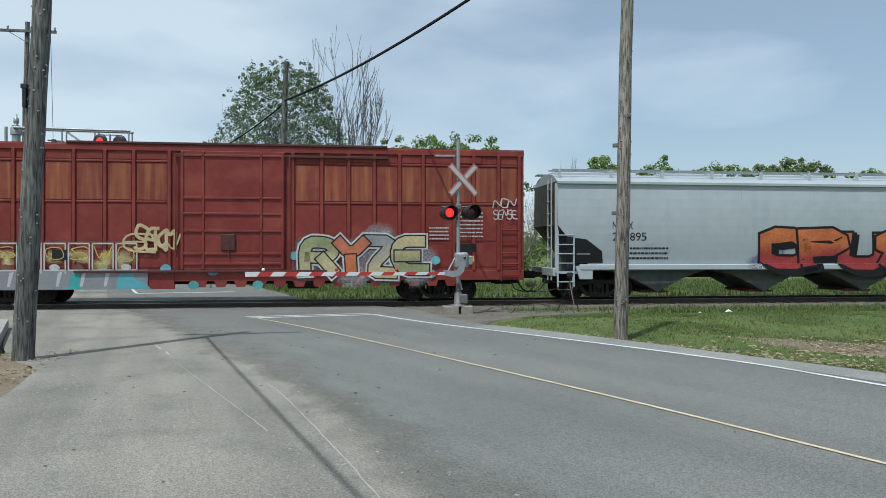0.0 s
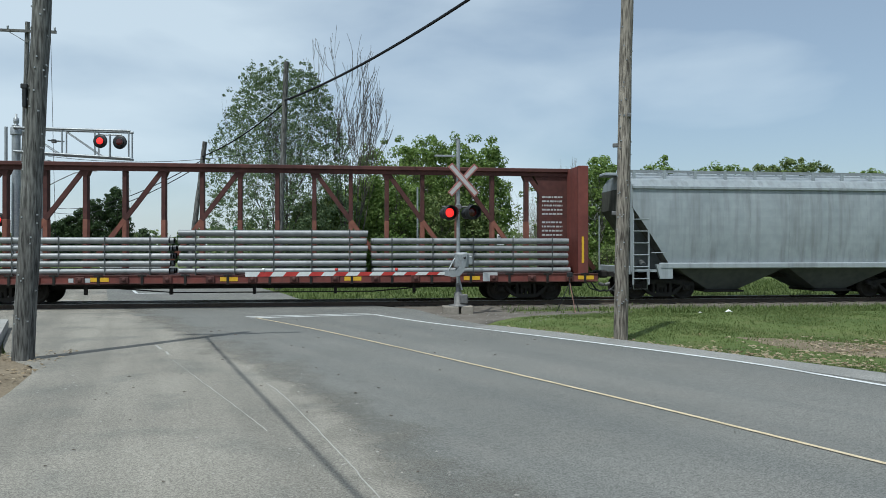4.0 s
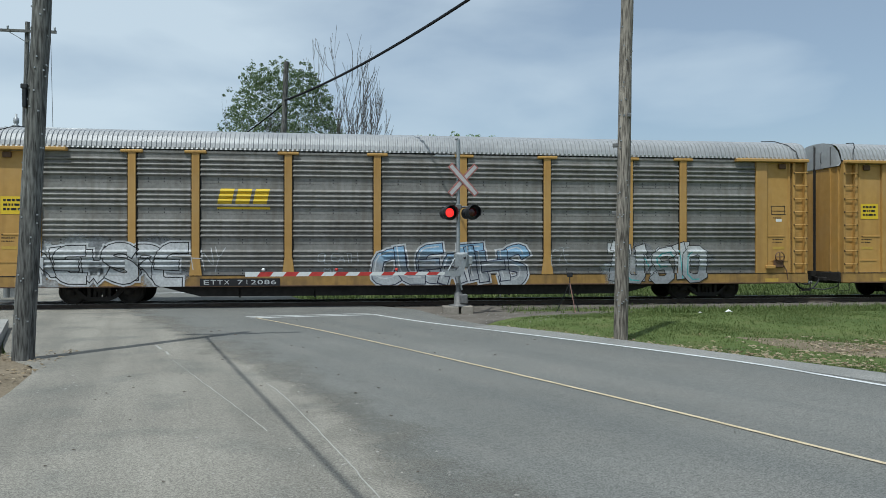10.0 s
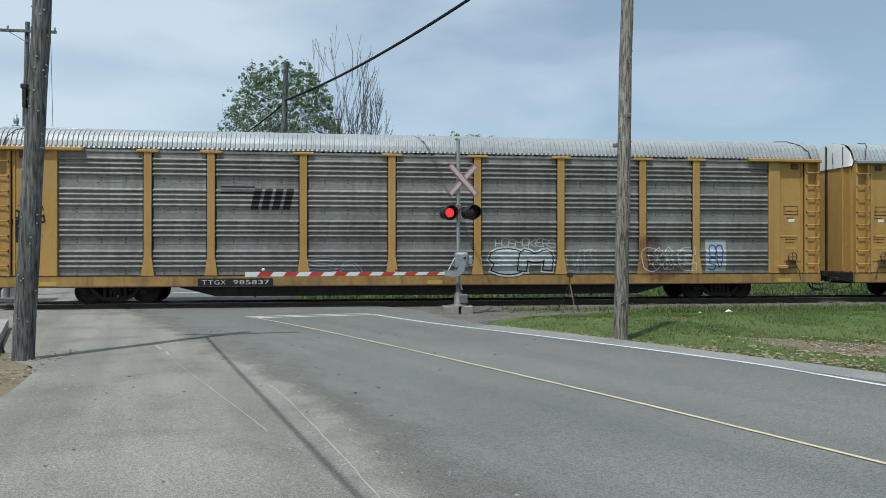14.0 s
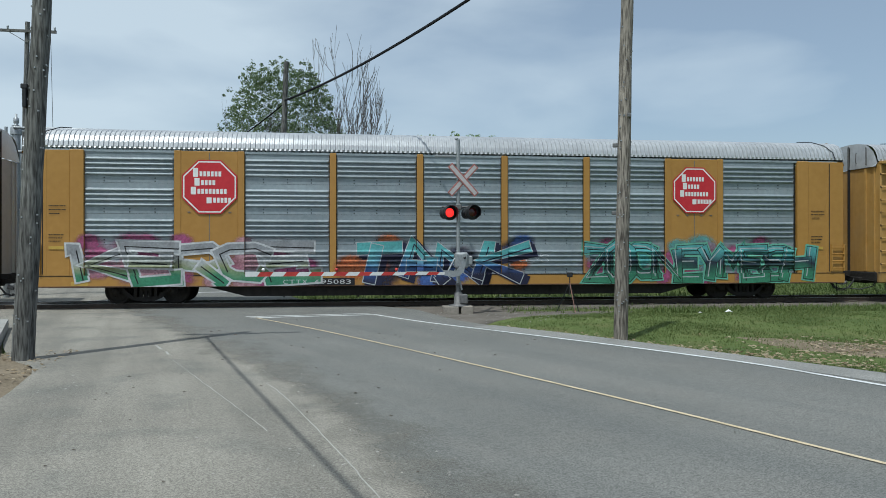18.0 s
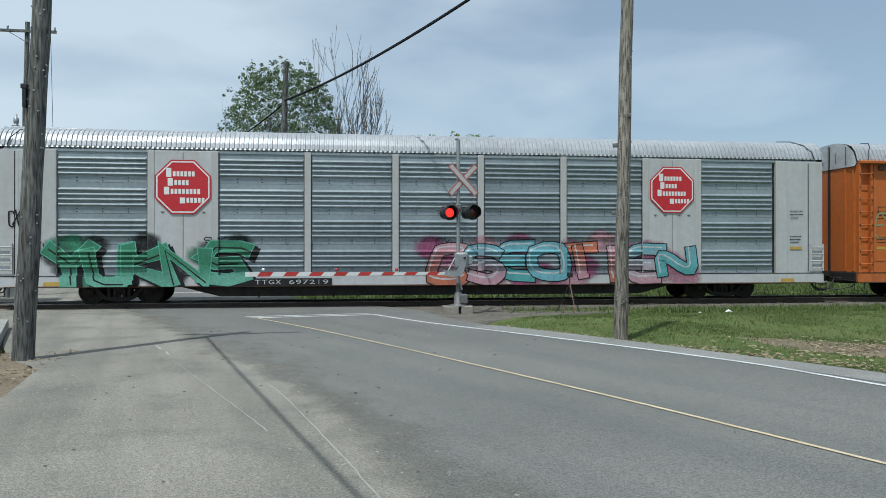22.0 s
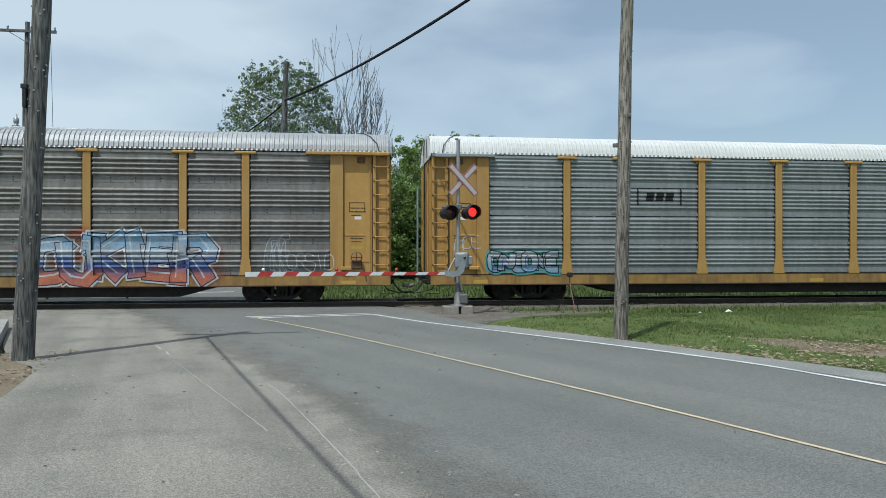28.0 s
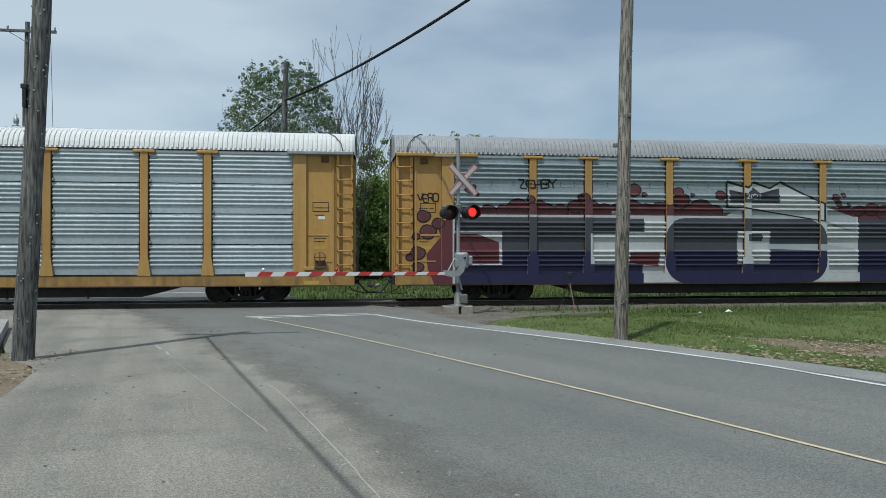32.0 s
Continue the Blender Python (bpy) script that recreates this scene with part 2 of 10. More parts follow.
# ---------- mesh helpers ----------
class Shape:
    """Collects vertices and faces of one part."""

    def __init__(self):
        self.v, self.f, self.mi, self.smooth = [], [], [], []

    def add(self, verts, faces, mi=0, smooth=False):
        k = len(self.v)
        self.v += [tuple(p) for p in verts]
        self.f += [tuple(i + k for i in q) for q in faces]
        self.mi += [mi] * len(faces)
        self.smooth += [smooth] * len(faces)
        return self

    def box(self, x0, x1, y0, y1, z0, z1, c=0.0, mi=0):
        if c <= 0:
            vs = [(x, y, z) for x in (x0, x1) for y in (y0, y1) for z in (z0, z1)]
            return self.add(vs, [(0, 1, 3, 2), (4, 6, 7, 5), (0, 4, 5, 1), (2, 3, 7, 6), (0, 2, 6, 4), (1, 5, 7, 3)], mi)
        c = min(c, (x1 - x0) * 0.4, (y1 - y0) * 0.4, (z1 - z0) * 0.4)
        lo, hi = (x0, y0, z0), (x1, y1, z1)
        ix, vs, fs = {}, [], []
        for s in ((a, b, d) for a in (0, 1) for b in (0, 1) for d in (0, 1)):
            for ax in range(3):
                p = [(hi if s[i] else lo)[i] + (0 if i == ax else (-c if s[i] else c)) for i in range(3)]
                ix[s, ax] = len(vs)
                vs.append(p)
        for ax in range(3):
            o = [i for i in range(3) if i != ax]
            for e in (0, 1):
                q = []
                for a, b in ((0, 0), (1, 0), (1, 1), (0, 1)):
                    s = [0, 0, 0]
                    s[ax], s[o[0]], s[o[1]] = e, a, b
                    q.append(ix[tuple(s), ax])
                fs.append(q)
        for ax in range(3):
            o = [i for i in range(3) if i != ax]
            for a in (0, 1):
                for b in (0, 1):
                    s0, s1 = [0, 0, 0], [0, 0, 0]
                    s0[o[0]] = s1[o[0]] = a
                    s0[o[1]] = s1[o[1]] = b
                    s1[ax] = 1
                    fs.append([ix[tuple(s0), o[0]], ix[tuple(s1), o[0]], ix[tuple(s1), o[1]], ix[tuple(s0), o[1]]])
        for s in ((a, b, d) for a in (0, 1) for b in (0, 1) for d in (0, 1)):
            fs.append([ix[s, 0], ix[s, 1], ix[s, 2]])
        return self.add(vs, fs, mi)

    def beam(self, p, q, w, h=None, mi=0):
        """A square bar from p to q, w wide and h high."""
        p, q, h = Vector(p), Vector(q), h or w
        d = (q - p).normalized()
        s = d.cross(Vector((0, 0, 1)))
        s = (s if s.length > 1e-4 else Vector((1, 0, 0))).normalized()
        u = s.cross(d)
        vs = [e + s * a * w / 2 + u * b * h / 2 for e in (p, q) for a, b in ((-1, -1), (1, -1), (1, 1), (-1, 1))]
        return self.add(vs, [(3, 2, 1, 0), (4, 5, 6, 7), (0, 1, 5, 4), (1, 2, 6, 5), (2, 3, 7, 6), (3, 0, 4, 7)], mi)

    def tube(self, pts, r, n=6, mi=0, r2=None, caps=True):
        """A round bar along pts, tapering from r to r2."""
        pts = [Vector(p) for p in pts]
        r2, m = r if r2 is None else r2, len(pts)
        vs, fs, s = [], [], None
        for i, p in enumerate(pts):
            d = (pts[min(i + 1, m - 1)] - pts[max(i - 1, 0)]).normalized()
            if s is None:
                s = d.cross(Vector((0, 0, 1)))
                s = s if s.length > 1e-3 else d.cross(Vector((0, 1, 0)))
            s = (s - d * s.dot(d)).normalized()
            u = d.cross(s)
            rr = r + (r2 - r) * i / max(1, m - 1)
            vs += [p + (s * math.cos(a) + u * math.sin(a)) * rr for a in (2 * math.pi * j / n for j in range(n))]
        for i in range(m - 1):
            fs += [(i * n + j, i * n + (j + 1) % n, (i + 1) * n + (j + 1) % n, (i + 1) * n + j) for j in range(n)]
        self.add(vs, fs, mi, True)
        if caps:
            self.add(vs[:n], [tuple(range(n))[::-1]], mi)
            self.add(vs[-n:], [tuple(range(n))], mi)
        return self

    def lathe(self, prof, o, axis="Y", n=20, mi=0, smooth=True):
        """prof: (radius, offset along the axis) rows."""
        vs, fs = [], []
        for r, h in prof:
            for j in range(n):
                a = 2 * math.pi * j / n
                c, s = r * math.cos(a), r * math.sin(a)
                vs.append({"Y": (o[0] + c, o[1] + h, o[2] + s), "X": (o[0] + h, o[1] + c, o[2] + s), "Z": (o[0] + c, o[1] + s, o[2] + h)}[axis])
        for i in range(len(prof) - 1):
            fs += [(i * n + j, i * n + (j + 1) % n, (i + 1) * n + (j + 1) % n, (i + 1) * n + j) for j in range(n)]
        return self.add(vs, fs, mi, smooth)

    def slab(self, poly, y0, y1, mi=0):
        """A polygon of (x, z) points, extruded from y0 to y1."""
        n = len(poly)
        vs = [(x, y0, z) for x, z in poly] + [(x, y1, z) for x, z in poly]
        fs = [tuple(range(n)), tuple(range(2 * n - 1, n - 1, -1))] + [(i, n + i, n + (i + 1) % n, (i + 1) % n) for i in range(n)]
        return self.add(vs, fs, mi)

    def sect(self, poly, x0, x1, mi=0, caps=True):
        """A cross-section of (y, z) points, run from x0 to x1."""
        n = len(poly)
        vs = [(x0, y, z) for y, z in poly] + [(x1, y, z) for y, z in poly]
        fs = [(i, (i + 1) % n, n + (i + 1) % n, n + i) for i in range(n)]
        if caps:
            fs += [tuple(range(n))[::-1], tuple(range(n, 2 * n))]
        return self.add(vs, fs, mi)

    def flat(self, poly, z, mi=0):
        return self.add([(x, y, z) for x, y in poly], [tuple(range(len(poly)))], mi)

    def mesh(self, name, mats):
        me = bpy.data.meshes.new(name)
        me.from_pydata(self.v, [], self.f)
        for m in mats if isinstance(mats, (list, tuple)) else [mats]:
            me.materials.append(m)
        me.polygons.foreach_set("material_index", self.mi)
        me.polygons.foreach_set("use_smooth", self.smooth)
        me.update()
        return me


def fixed(me):
    bm = bmesh.new()
    bm.from_mesh(me)
    bmesh.ops.recalc_face_normals(bm, faces=bm.faces)
    bm.to_mesh(me)
    bm.free()
    return me


def part(name, shape, mats, parent=None, label="", at=None, fix=True):
    """Links a shape, or a mesh made before, as one object under a thing or part."""
    me = shape if isinstance(shape, bpy.types.Mesh) else shape.mesh(name, mats)
    if fix and not isinstance(shape, bpy.types.Mesh):
        fixed(me)
    ob = new(name, me)
    ob.parent = parent
    if at is not None:
        ob.matrix_basis = at
    if label:
        tagged(ob, label=label)
    return ob


def thing(name, label, category, group="", at=None, kind=""):
    ob = new(name)
    ob.empty_display_size = 0.2
    if at is not None:
        ob.matrix_basis = at
    return tagged(ob, label, category, group, kind)
# ---------- ground and road ----------
def smooth01(a, b, x):
    t = min(1, max(0, (x - a) / (b - a)))
    return t * t * (3 - 2 * t)


def ground_z(x, y):
    """Height of the verge: level by the road, a little lower along the track, rising again behind."""
    by_track = 1 - smooth01(2.0, 6.5, abs(y))
    off_road = smooth01(1.2, 4.0, x) + (1 - smooth01(-22, -15, x))
    roll = 0.06 * noise.noise((x * 0.18, y * 0.18, 0)) * smooth01(2, 6, abs(y)) * min(1, off_road)
    far = 0.3 * smooth01(20, 120, abs(y))
    return -0.055 - 0.2 * by_track + 0.03 * by_track * min(1, off_road) - far * 0.3 + roll - (0.03 if off_road > 0.5 else 0)


def build_ground():
    g = Shape()
    xs = [-2600, -1200, -500, -220, -120, -70, -45] + [-32 + i for i in range(0, 66)] + [36, 40, 46, 54, 64, 80, 110, 160, 260, 500, 1200, 2600]
    ys = [-2600, -900, -300, -120, -60, -40] + [-30 + i for i in range(0, 56)] + [28, 32, 38, 46, 56, 70, 90, 130, 200, 340, 700, 1500, 2600]
    n = len(ys)
    g.add([(x, y, ground_z(x, y)) for x in xs for y in ys], [(i * n + j, (i + 1) * n + j, (i + 1) * n + j + 1, i * n + j + 1) for i in range(len(xs) - 1) for j in range(n - 1)], 0, True)
    tagged(part("ground", g, GRASSY, fix=False), "mown green grass verge and meadow around the crossing", "ground", kind="structure")


build_ground()
RIGHT_EDGE = [(17, -40), (11.2, -24.5), (7.48, -16.4), (6.21, -14.31), (4.3, -10.9), (2.75, -8.6), (1.9, -5.6), (1.35, -2.4), (-0.6, 0.6), (-2.6, 3.2), (-9.6, 24.5), (-22.5, 65), (-46, 140)]
WHITE_LINE = [(14.6, -40), (9.3, -24.5), (6.72, -17.3), (5.85, -15.04), (3.99, -11.9), (1.65, -8.31), (0.36, -5.85)]
CENTRE = [(11.5, -40), (5.9, -24.5), (4.25, -20.55), (2.61, -16.82), (-0.46, -10.53), (-2.7, -6.5)]
LEFT_EDGE = [(6.4, -40), (1.2, -24.5), (0.16, -20.95), (-0.9, -17.08), (-3.4, -11.4), (-6.3, -4.8), (-8.6, 0.6), (-16.5, 24.5), (-30, 65), (-54, 140)]


def ribbon(pts, w):
    """A strip of width w along pts, as left and right rows."""
    l, r = [], []
    for i, p in enumerate(pts):
        a, b = Vector(pts[max(0, i - 1)]), Vector(pts[min(len(pts) - 1, i + 1)])
        d = (b - a).normalized()
        s = Vector((-d.y, d.x)) * w / 2
        l.append(Vector(p) + s)
        r.append(Vector(p) - s)
    return l, r


def dip(x, y):
    """The road lies a hand lower where it meets the rails."""
    return -0.12 * (1 - smooth01(1.2, 5.5, abs(y - x * 0.0227)))


def strip(l, r, z):
    n = len(l)
    return Shape().add([(p[0], p[1], z + dip(p[0], p[1])) for p in l] + [(p[0], p[1], z + dip(p[0], p[1])) for p in r], [(i, n + i, n + i + 1, i + 1) for i in range(n - 1)])


def fine(pts, k=6):
    """Rounds a polyline (Catmull-Rom)."""
    out = []
    for i in range(len(pts) - 1):
        p = [Vector(pts[min(len(pts) - 1, max(0, i + j))]) for j in (-1, 0, 1, 2)]
        for q in range(k):
            t = q / k
            out.append(0.5 * (2 * p[1] + (p[2] - p[0]) * t + (2 * p[0] - 5 * p[1] + 4 * p[2] - p[3]) * t * t + (3 * p[1] - p[0] - 3 * p[2] + p[3]) * t ** 3))
    return out + [Vector(pts[-1])]


def between(l, r, k):
    """Points of two edges at equal shares of their length."""
    def at(pts, s):
        d = [0]
        for a, b in zip(pts, pts[1:]):
            d.append(d[-1] + (Vector(b) - Vector(a)).length)
        s *= d[-1]
        for i in range(len(pts) - 1):
            if s <= d[i + 1] + 1e-9:
                return Vector(pts[i]).lerp(Vector(pts[i + 1]), (s - d[i]) / max(1e-9, d[i + 1] - d[i]))
        return Vector(pts[-1])
    return [at(l, i / k) for i in range(k + 1)], [at(r, i / k) for i in range(k + 1)]


la, ra = between(fine(LEFT_EDGE), fine(RIGHT_EDGE), 220)
tagged(part("road", strip(la, ra, 0.0), ASPHALT, fix=False), "worn grey asphalt road crossing the railway track", "road", kind="structure")
APRON_R = [(6.4, -40), (1.4, -24.5), (0.4, -20.95), (-0.6, -17.08), (-3.2, -11.4), (-4.9, -7.6), (-6.1, -4.8), (-7.5, -1.9), (-8.0, -0.9)]
APRON_L = [(-5, -40), (-4.1, -24), (-4.2, -17), (-4.75, -14.6), (-5.6, -13.6), (-6.6, -11.6), (-7.4, -9.6), (-8.5, -7), (-12, -4.2), (-15.5, -1.9), (-16.5, -0.9)]
al, ar = between(APRON_L, APRON_R, 60)
apron = strip(al, ar, -0.002)
tagged(part("pavement", apron, DUSTY, fix=False), "dusty tan-grey paved apron beside the road", "pavement", kind="structure")
fl, fr = between([(-16, 1.2), (-17.5, 6), (-20.5, 14), (-23, 24.5)], [(-8.4, 1.2), (-10.1, 6), (-12.8, 14), (-16.3, 24.5)], 24)
tagged(part("pavement", strip(fl, fr, -0.003), DUSTY, fix=False), "dusty paved apron beyond the track", "pavement", kind="structure")
sl, sr = ribbon(fine([(16.5, -40), (10.75, -24.5), (7.15, -16.75), (6.0, -14.6), (4.15, -11.3), (2.75, -9.2)]), 0.75)
tagged(part("road_shoulder", strip(sl, sr, 0.004), SHOULDER, fix=False), "pale gritty road shoulder outside the white line", "shoulder", kind="structure")
def worn_edge(pts, amount):
    """A painted line that wavers a little."""
    return [Vector((p[0] + amount * noise.noise((p[0] * 5, p[1] * 5, 1)), p[1] + amount * noise.noise((p[0] * 5, p[1] * 5, 8)))) for p in pts]


marks = new("road_marking")
tagged(marks, "worn white and yellow painted road lines", "road marking", kind="structure")
for pts, w, m, lab in ((worn_edge(fine(WHITE_LINE, 24), 0.008), 0.1, LINE_W, "white edge line"), (worn_edge(fine(CENTRE, 24), 0.007), 0.06, LINE_Y, "yellow centre line")):
    a, b = ribbon(pts, w)
    part("line", strip(a, b, 0.008), m, marks, lab, fix=False)
for dy, w in ((0.0, 0.14), (0.5, 0.14)):
    a, b = ribbon([(-2.85 - dy * 0.3, -6.52 + dy * 0.75), (0.38 - dy * 0.3, -5.83 + dy * 0.75)], w)
    part("line", strip(a, b, 0.005), LINE_W, marks, "white stop line", fix=False)
a, b = ribbon([(-9.0, 5.2), (-5.3, 6.0)], 0.3)
part("line", strip(a, b, 0.005), LINE_W, marks, "white stop line", fix=False)
a, b = ribbon(fine([(-9.0, 5.2), (-17, 28), (-31, 66)]), 0.12)
part("line", strip(a, b, 0.005), LINE_W, marks, "white edge line", fix=False)
# pale chalky seams where the apron meets the road
SEAM = surf("chalky_seam", (0.3, 0.29, 0.26), (0.42, 0.41, 0.37), rough=0.95, scale=40, big=3, stain=((0.17, 0.165, 0.15), 0.9))
for pts, w in (([(0.45, -22.2), (0.12, -20.95), (-0.2, -19.7), (-0.9, -17.2), (-1.25, -16.2)], 0.013), ([(-0.9, -18.9), (-1.35, -17.8), (-2.45, -15.2), (-3.0, -13.9)], 0.013), ([(-3.5, -12.6), (-3.75, -12.0)], 0.05), ([(-3.2, -13.3), (-3.35, -12.9)], 0.04)):
    a, b = ribbon(worn_edge(fine(pts, 20), 0.012), w)
    part("line", strip(a, b, 0.004), SEAM, marks, "pale crack along the pavement seam", fix=False)

# gravel around the signal foot, and the dirt patches
def patch(name, label, poly, z, m, cat):
    tagged(part(name, Shape().flat(poly, z), m, fix=False), label, cat, kind="structure")


def blob(cx, cy, rx, ry, n=28, seed=0, rot=0.0):
    out = []
    for i in range(n):
        a = 2 * math.pi * i / n
        k = 1 + 0.22 * noise.noise((math.cos(a) * 1.7 + seed, math.sin(a) * 1.7, seed * 0.7))
        x, y = math.cos(a) * rx * k, math.sin(a) * ry * k
        out.append((cx + x * math.cos(rot) - y * math.sin(rot), cy + x * math.sin(rot) + y * math.cos(rot)))
    return out


def drape(name, label, poly, m, cat, lift):
    """A patch that lies on the verge."""
    c = (sum(p[0] for p in poly) / len(poly), sum(p[1] for p in poly) / len(poly))
    s, n = Shape(), len(poly)
    rings = [[(c[0] + (p[0] - c[0]) * k, c[1] + (p[1] - c[1]) * k) for p in poly] for k in (0.05, 0.3, 0.55, 0.8, 1.0)]
    vs = [(x, y, ground_z(x, y) + lift * (1 if i < 4 else -0.3)) for i, r in enumerate(rings) for x, y in r]
    s.add(vs, [(i * n + j, i * n + (j + 1) % n, (i + 1) * n + (j + 1) % n, (i + 1) * n + j) for i in range(4) for j in range(n)] + [tuple(range(n))], 0, True)
    tagged(part(name, s, m), label, cat, kind="structure")


drape("gravel_verge", "grey gravel around the signal base", [(1.2, -2.0), (1.6, -5.0), (2.2, -7.4), (2.9, -8.4), (3.4, -7.4), (4.2, -6.2), (5.6, -5.0), (7.5, -4.0), (9.0, -3.2), (9.0, -2.2), (5, -2.0)], GRAVEL, "gravel", 0.03)
drape("dirt_patch", "bare brown dirt and dead leaves on the verge", blob(9.9, -14.3, 3.6, 1.0, seed=3, rot=-0.9), DIRT, "dirt", 0.02)
drape("dirt_patch", "bare dirt and dead leaves by the wooden pole", [(-5.0, -13.2), (-4.78, -13.9), (-4.72, -14.6), (-4.2, -17), (-4.1, -19), (-9, -19), (-10, -13), (-9.5, -9.0), (-7.9, -8.6), (-6.2, -12.4)], DIRT, "dirt", 0.05)
# track bed, sleepers and rails
bed = Shape()
for x0, x1, e in ((-260, -16.5, 2.6), (1.1, 5.0, 2.6), (5.0, 420, 1.7)):
    bed.sect([(-e, -0.27), (-1.4, -0.14), (1.4, -0.14), (e, -0.27)], x0, x1, caps=True)
tagged(part("ballast", bed, GRAVEL, at=TRACK), "grey crushed-stone ballast under the track", "ballast", kind="structure")
track = new("railway_track")
track.matrix_basis = TRACK
tagged(track, "single railway track on wooden sleepers", "railway track", kind="structure")
RAIL_SEC = [(-0.07, -0.175), (0.07, -0.175), (0.07, -0.165), (0.012, -0.14), (0.012, -0.045), (0.036, -0.035), (0.036, 0.0), (-0.036, 0.0), (-0.036, -0.035), (-0.012, -0.045), (-0.012, -0.14), (-0.07, -0.165)]
for y in (-0.753, 0.753):
    r = Shape().sect([(y + a, b + 0.01) for a, b in RAIL_SEC], -260, 420)
    r.box(-260, 420, y - 0.03, y + 0.03, 0.009, 0.014, 0, 1)
    part("rail", r, [RAIL, RAILTOP], track)
tie_me = fixed(Shape().box(-0.11, 0.11, -1.3, 1.3, -0.2, -0.115, 0.015).mesh("sleeper", [TIE]))
for i in range(64):
    part("sleeper", tie_me, None, track, at=pose(1.5 + i * 0.53, random.uniform(-0.04, 0.04), random.uniform(-0.01, 0.01), 0, 0, random.uniform(-1.5, 1.5)))
CROSS = surf("crossing_timber", (0.1, 0.096, 0.088), (0.17, 0.163, 0.15), rough=0.9, scale=12, big=1.5, bump=0.4)
for y0, y1 in ((-0.66, 0.66),):
    tagged(part("crossing_panel", Shape().box(-15.5, 1.25, y0, y1, -0.1, 0.0, 0.01), CROSS, at=TRACK), "dark rubber and timber crossing panel between the rails", "crossing panel", kind="structure")
# loose stones and litter
st = Shape()
for i in range(2200):
    x, y = random.uniform(-4.5, 9), random.uniform(-23, -3)
    if not (-4 < x < -0.2 - (y + 17) * 0.35 and y < -9) and not (1.4 < x < 6 and -8 < y < -2.3):
        continue
    s = random.uniform(0.007, 0.017) * (1.5 if y > -8 else 1)
    z = 0.0 if y < -8.5 else ground_z(x, y) + 0.03
    st.add([(x - s, y, z), (x, y - s, z), (x + s * 1.2, y, z), (x, y + s, z), (x, y, z + s * 0.6)], [(0, 1, 4), (1, 2, 4), (2, 3, 4), (3, 0, 4)])
gr = Shape()
for i in range(110):
    x, y = random.uniform(-3.5, 9), random.uniform(-23, -7)
    if x > 3.6 + (-11.5 - y) * 0.55:
        continue
    q = random.uniform(0.008, 0.02) * (1 + (y + 23) / 20)
    gr.add([(x - q, y, 0.006), (x, y - q * 0.7, 0.006), (x + q * 1.3, y, 0.006), (x, y + q * 0.6, 0.006), (x, y, 0.006 + q * 0.5)], [(0, 1, 4), (1, 2, 4), (2, 3, 4), (3, 0, 4)])
tagged(part("road_grit", gr, TIE, fix=False), "small dark grit and bark crumbs on the road", "grit", kind="stuff")
STONE = surf("pale_pebble", (0.22, 0.21, 0.19), (0.38, 0.36, 0.33), rough=0.9, scale=5, big=0.8)
tagged(part("pebbles", st, STONE, fix=False), "small pale pebbles scattered on the pavement", "pebbles", kind="stuff")


# a thin veil of dust that fades out over the asphalt beside the apron
VEIL = DUSTY.copy()
VEIL.name = "thin_dust_veil"
vn, vl = VEIL.node_tree.nodes, VEIL.node_tree.links
va, vt, vm, vx, vo = (vn.new(q) for q in ("ShaderNodeAttribute", "ShaderNodeBsdfTransparent", "ShaderNodeMapRange", "ShaderNodeMixShader", "ShaderNodeTexNoise"))
vs_ = vn.new("ShaderNodeMath")
va.attribute_name = "veil"
vo.inputs["Scale"].default_value, vo.inputs["Detail"].default_value = 1.4, 9.0
vl.new(vn["Texture Coordinate"].outputs["Object"], vo.inputs["Vector"])
vl.new(va.outputs["Fac"], vs_.inputs[0])
vl.new(vo.outputs["Fac"], vs_.inputs[1])
vm.inputs["From Min"].default_value, vm.inputs["From Max"].default_value = 0.62, 1.3
vl.new(vs_.outputs[0], vm.inputs["Value"])
vl.new(vm.outputs[0], vx.inputs[0])
vl.new(vt.outputs[0], vx.inputs[1])
vl.new(vn["Principled BSDF"].outputs[0], vx.inputs[2])
vl.new(vx.outputs[0], vn["Material Output"].inputs["Surface"])


def veil(name, label, pts, steps, z):
    """A strip along pts that reaches from offset steps[0] to steps[-1]; its dust thins out from step to step."""
    rows = fine(pts)
    sh_, n = Shape(), len(steps)
    vs = []
    for i, p in enumerate(rows):
        d = (rows[min(len(rows) - 1, i + 1)] - rows[max(0, i - 1)]).normalized()
        for o, _ in steps:
            q = p + Vector((d.y, -d.x)) * o
            vs.append((q.x, q.y, z + dip(q.x, q.y)))
    sh_.add(vs, [(i * n + j, i * n + j + 1, (i + 1) * n + j + 1, (i + 1) * n + j) for i in range(len(rows) - 1) for j in range(n - 1)])
    ob = part(name, sh_, VEIL, fix=False)
    at = ob.data.attributes.new("veil", "FLOAT", "POINT")
    at.data.foreach_set("value", [w for _ in rows for _, w in steps])
    tagged(ob, label, "dust", kind="structure")


veil("dust_veil", "thin tan dust fading out over the asphalt", LEFT_EDGE[0:7], ((-0.4, 1.0), (0.1, 0.75), (0.4, 0.42), (0.8, 0.2), (1.4, 0.0)), 0.001)


# ---------- grass, weeds, dead leaves ----------
def inside(poly, x, y):
    r = False
    for (x0, y0), (x1, y1) in zip(poly, poly[1:] + poly[:1]):
        if (y0 > y) != (y1 > y) and x < (x1 - x0) * (y - y0) / (y1 - y0) + x0:
            r = not r
    return r


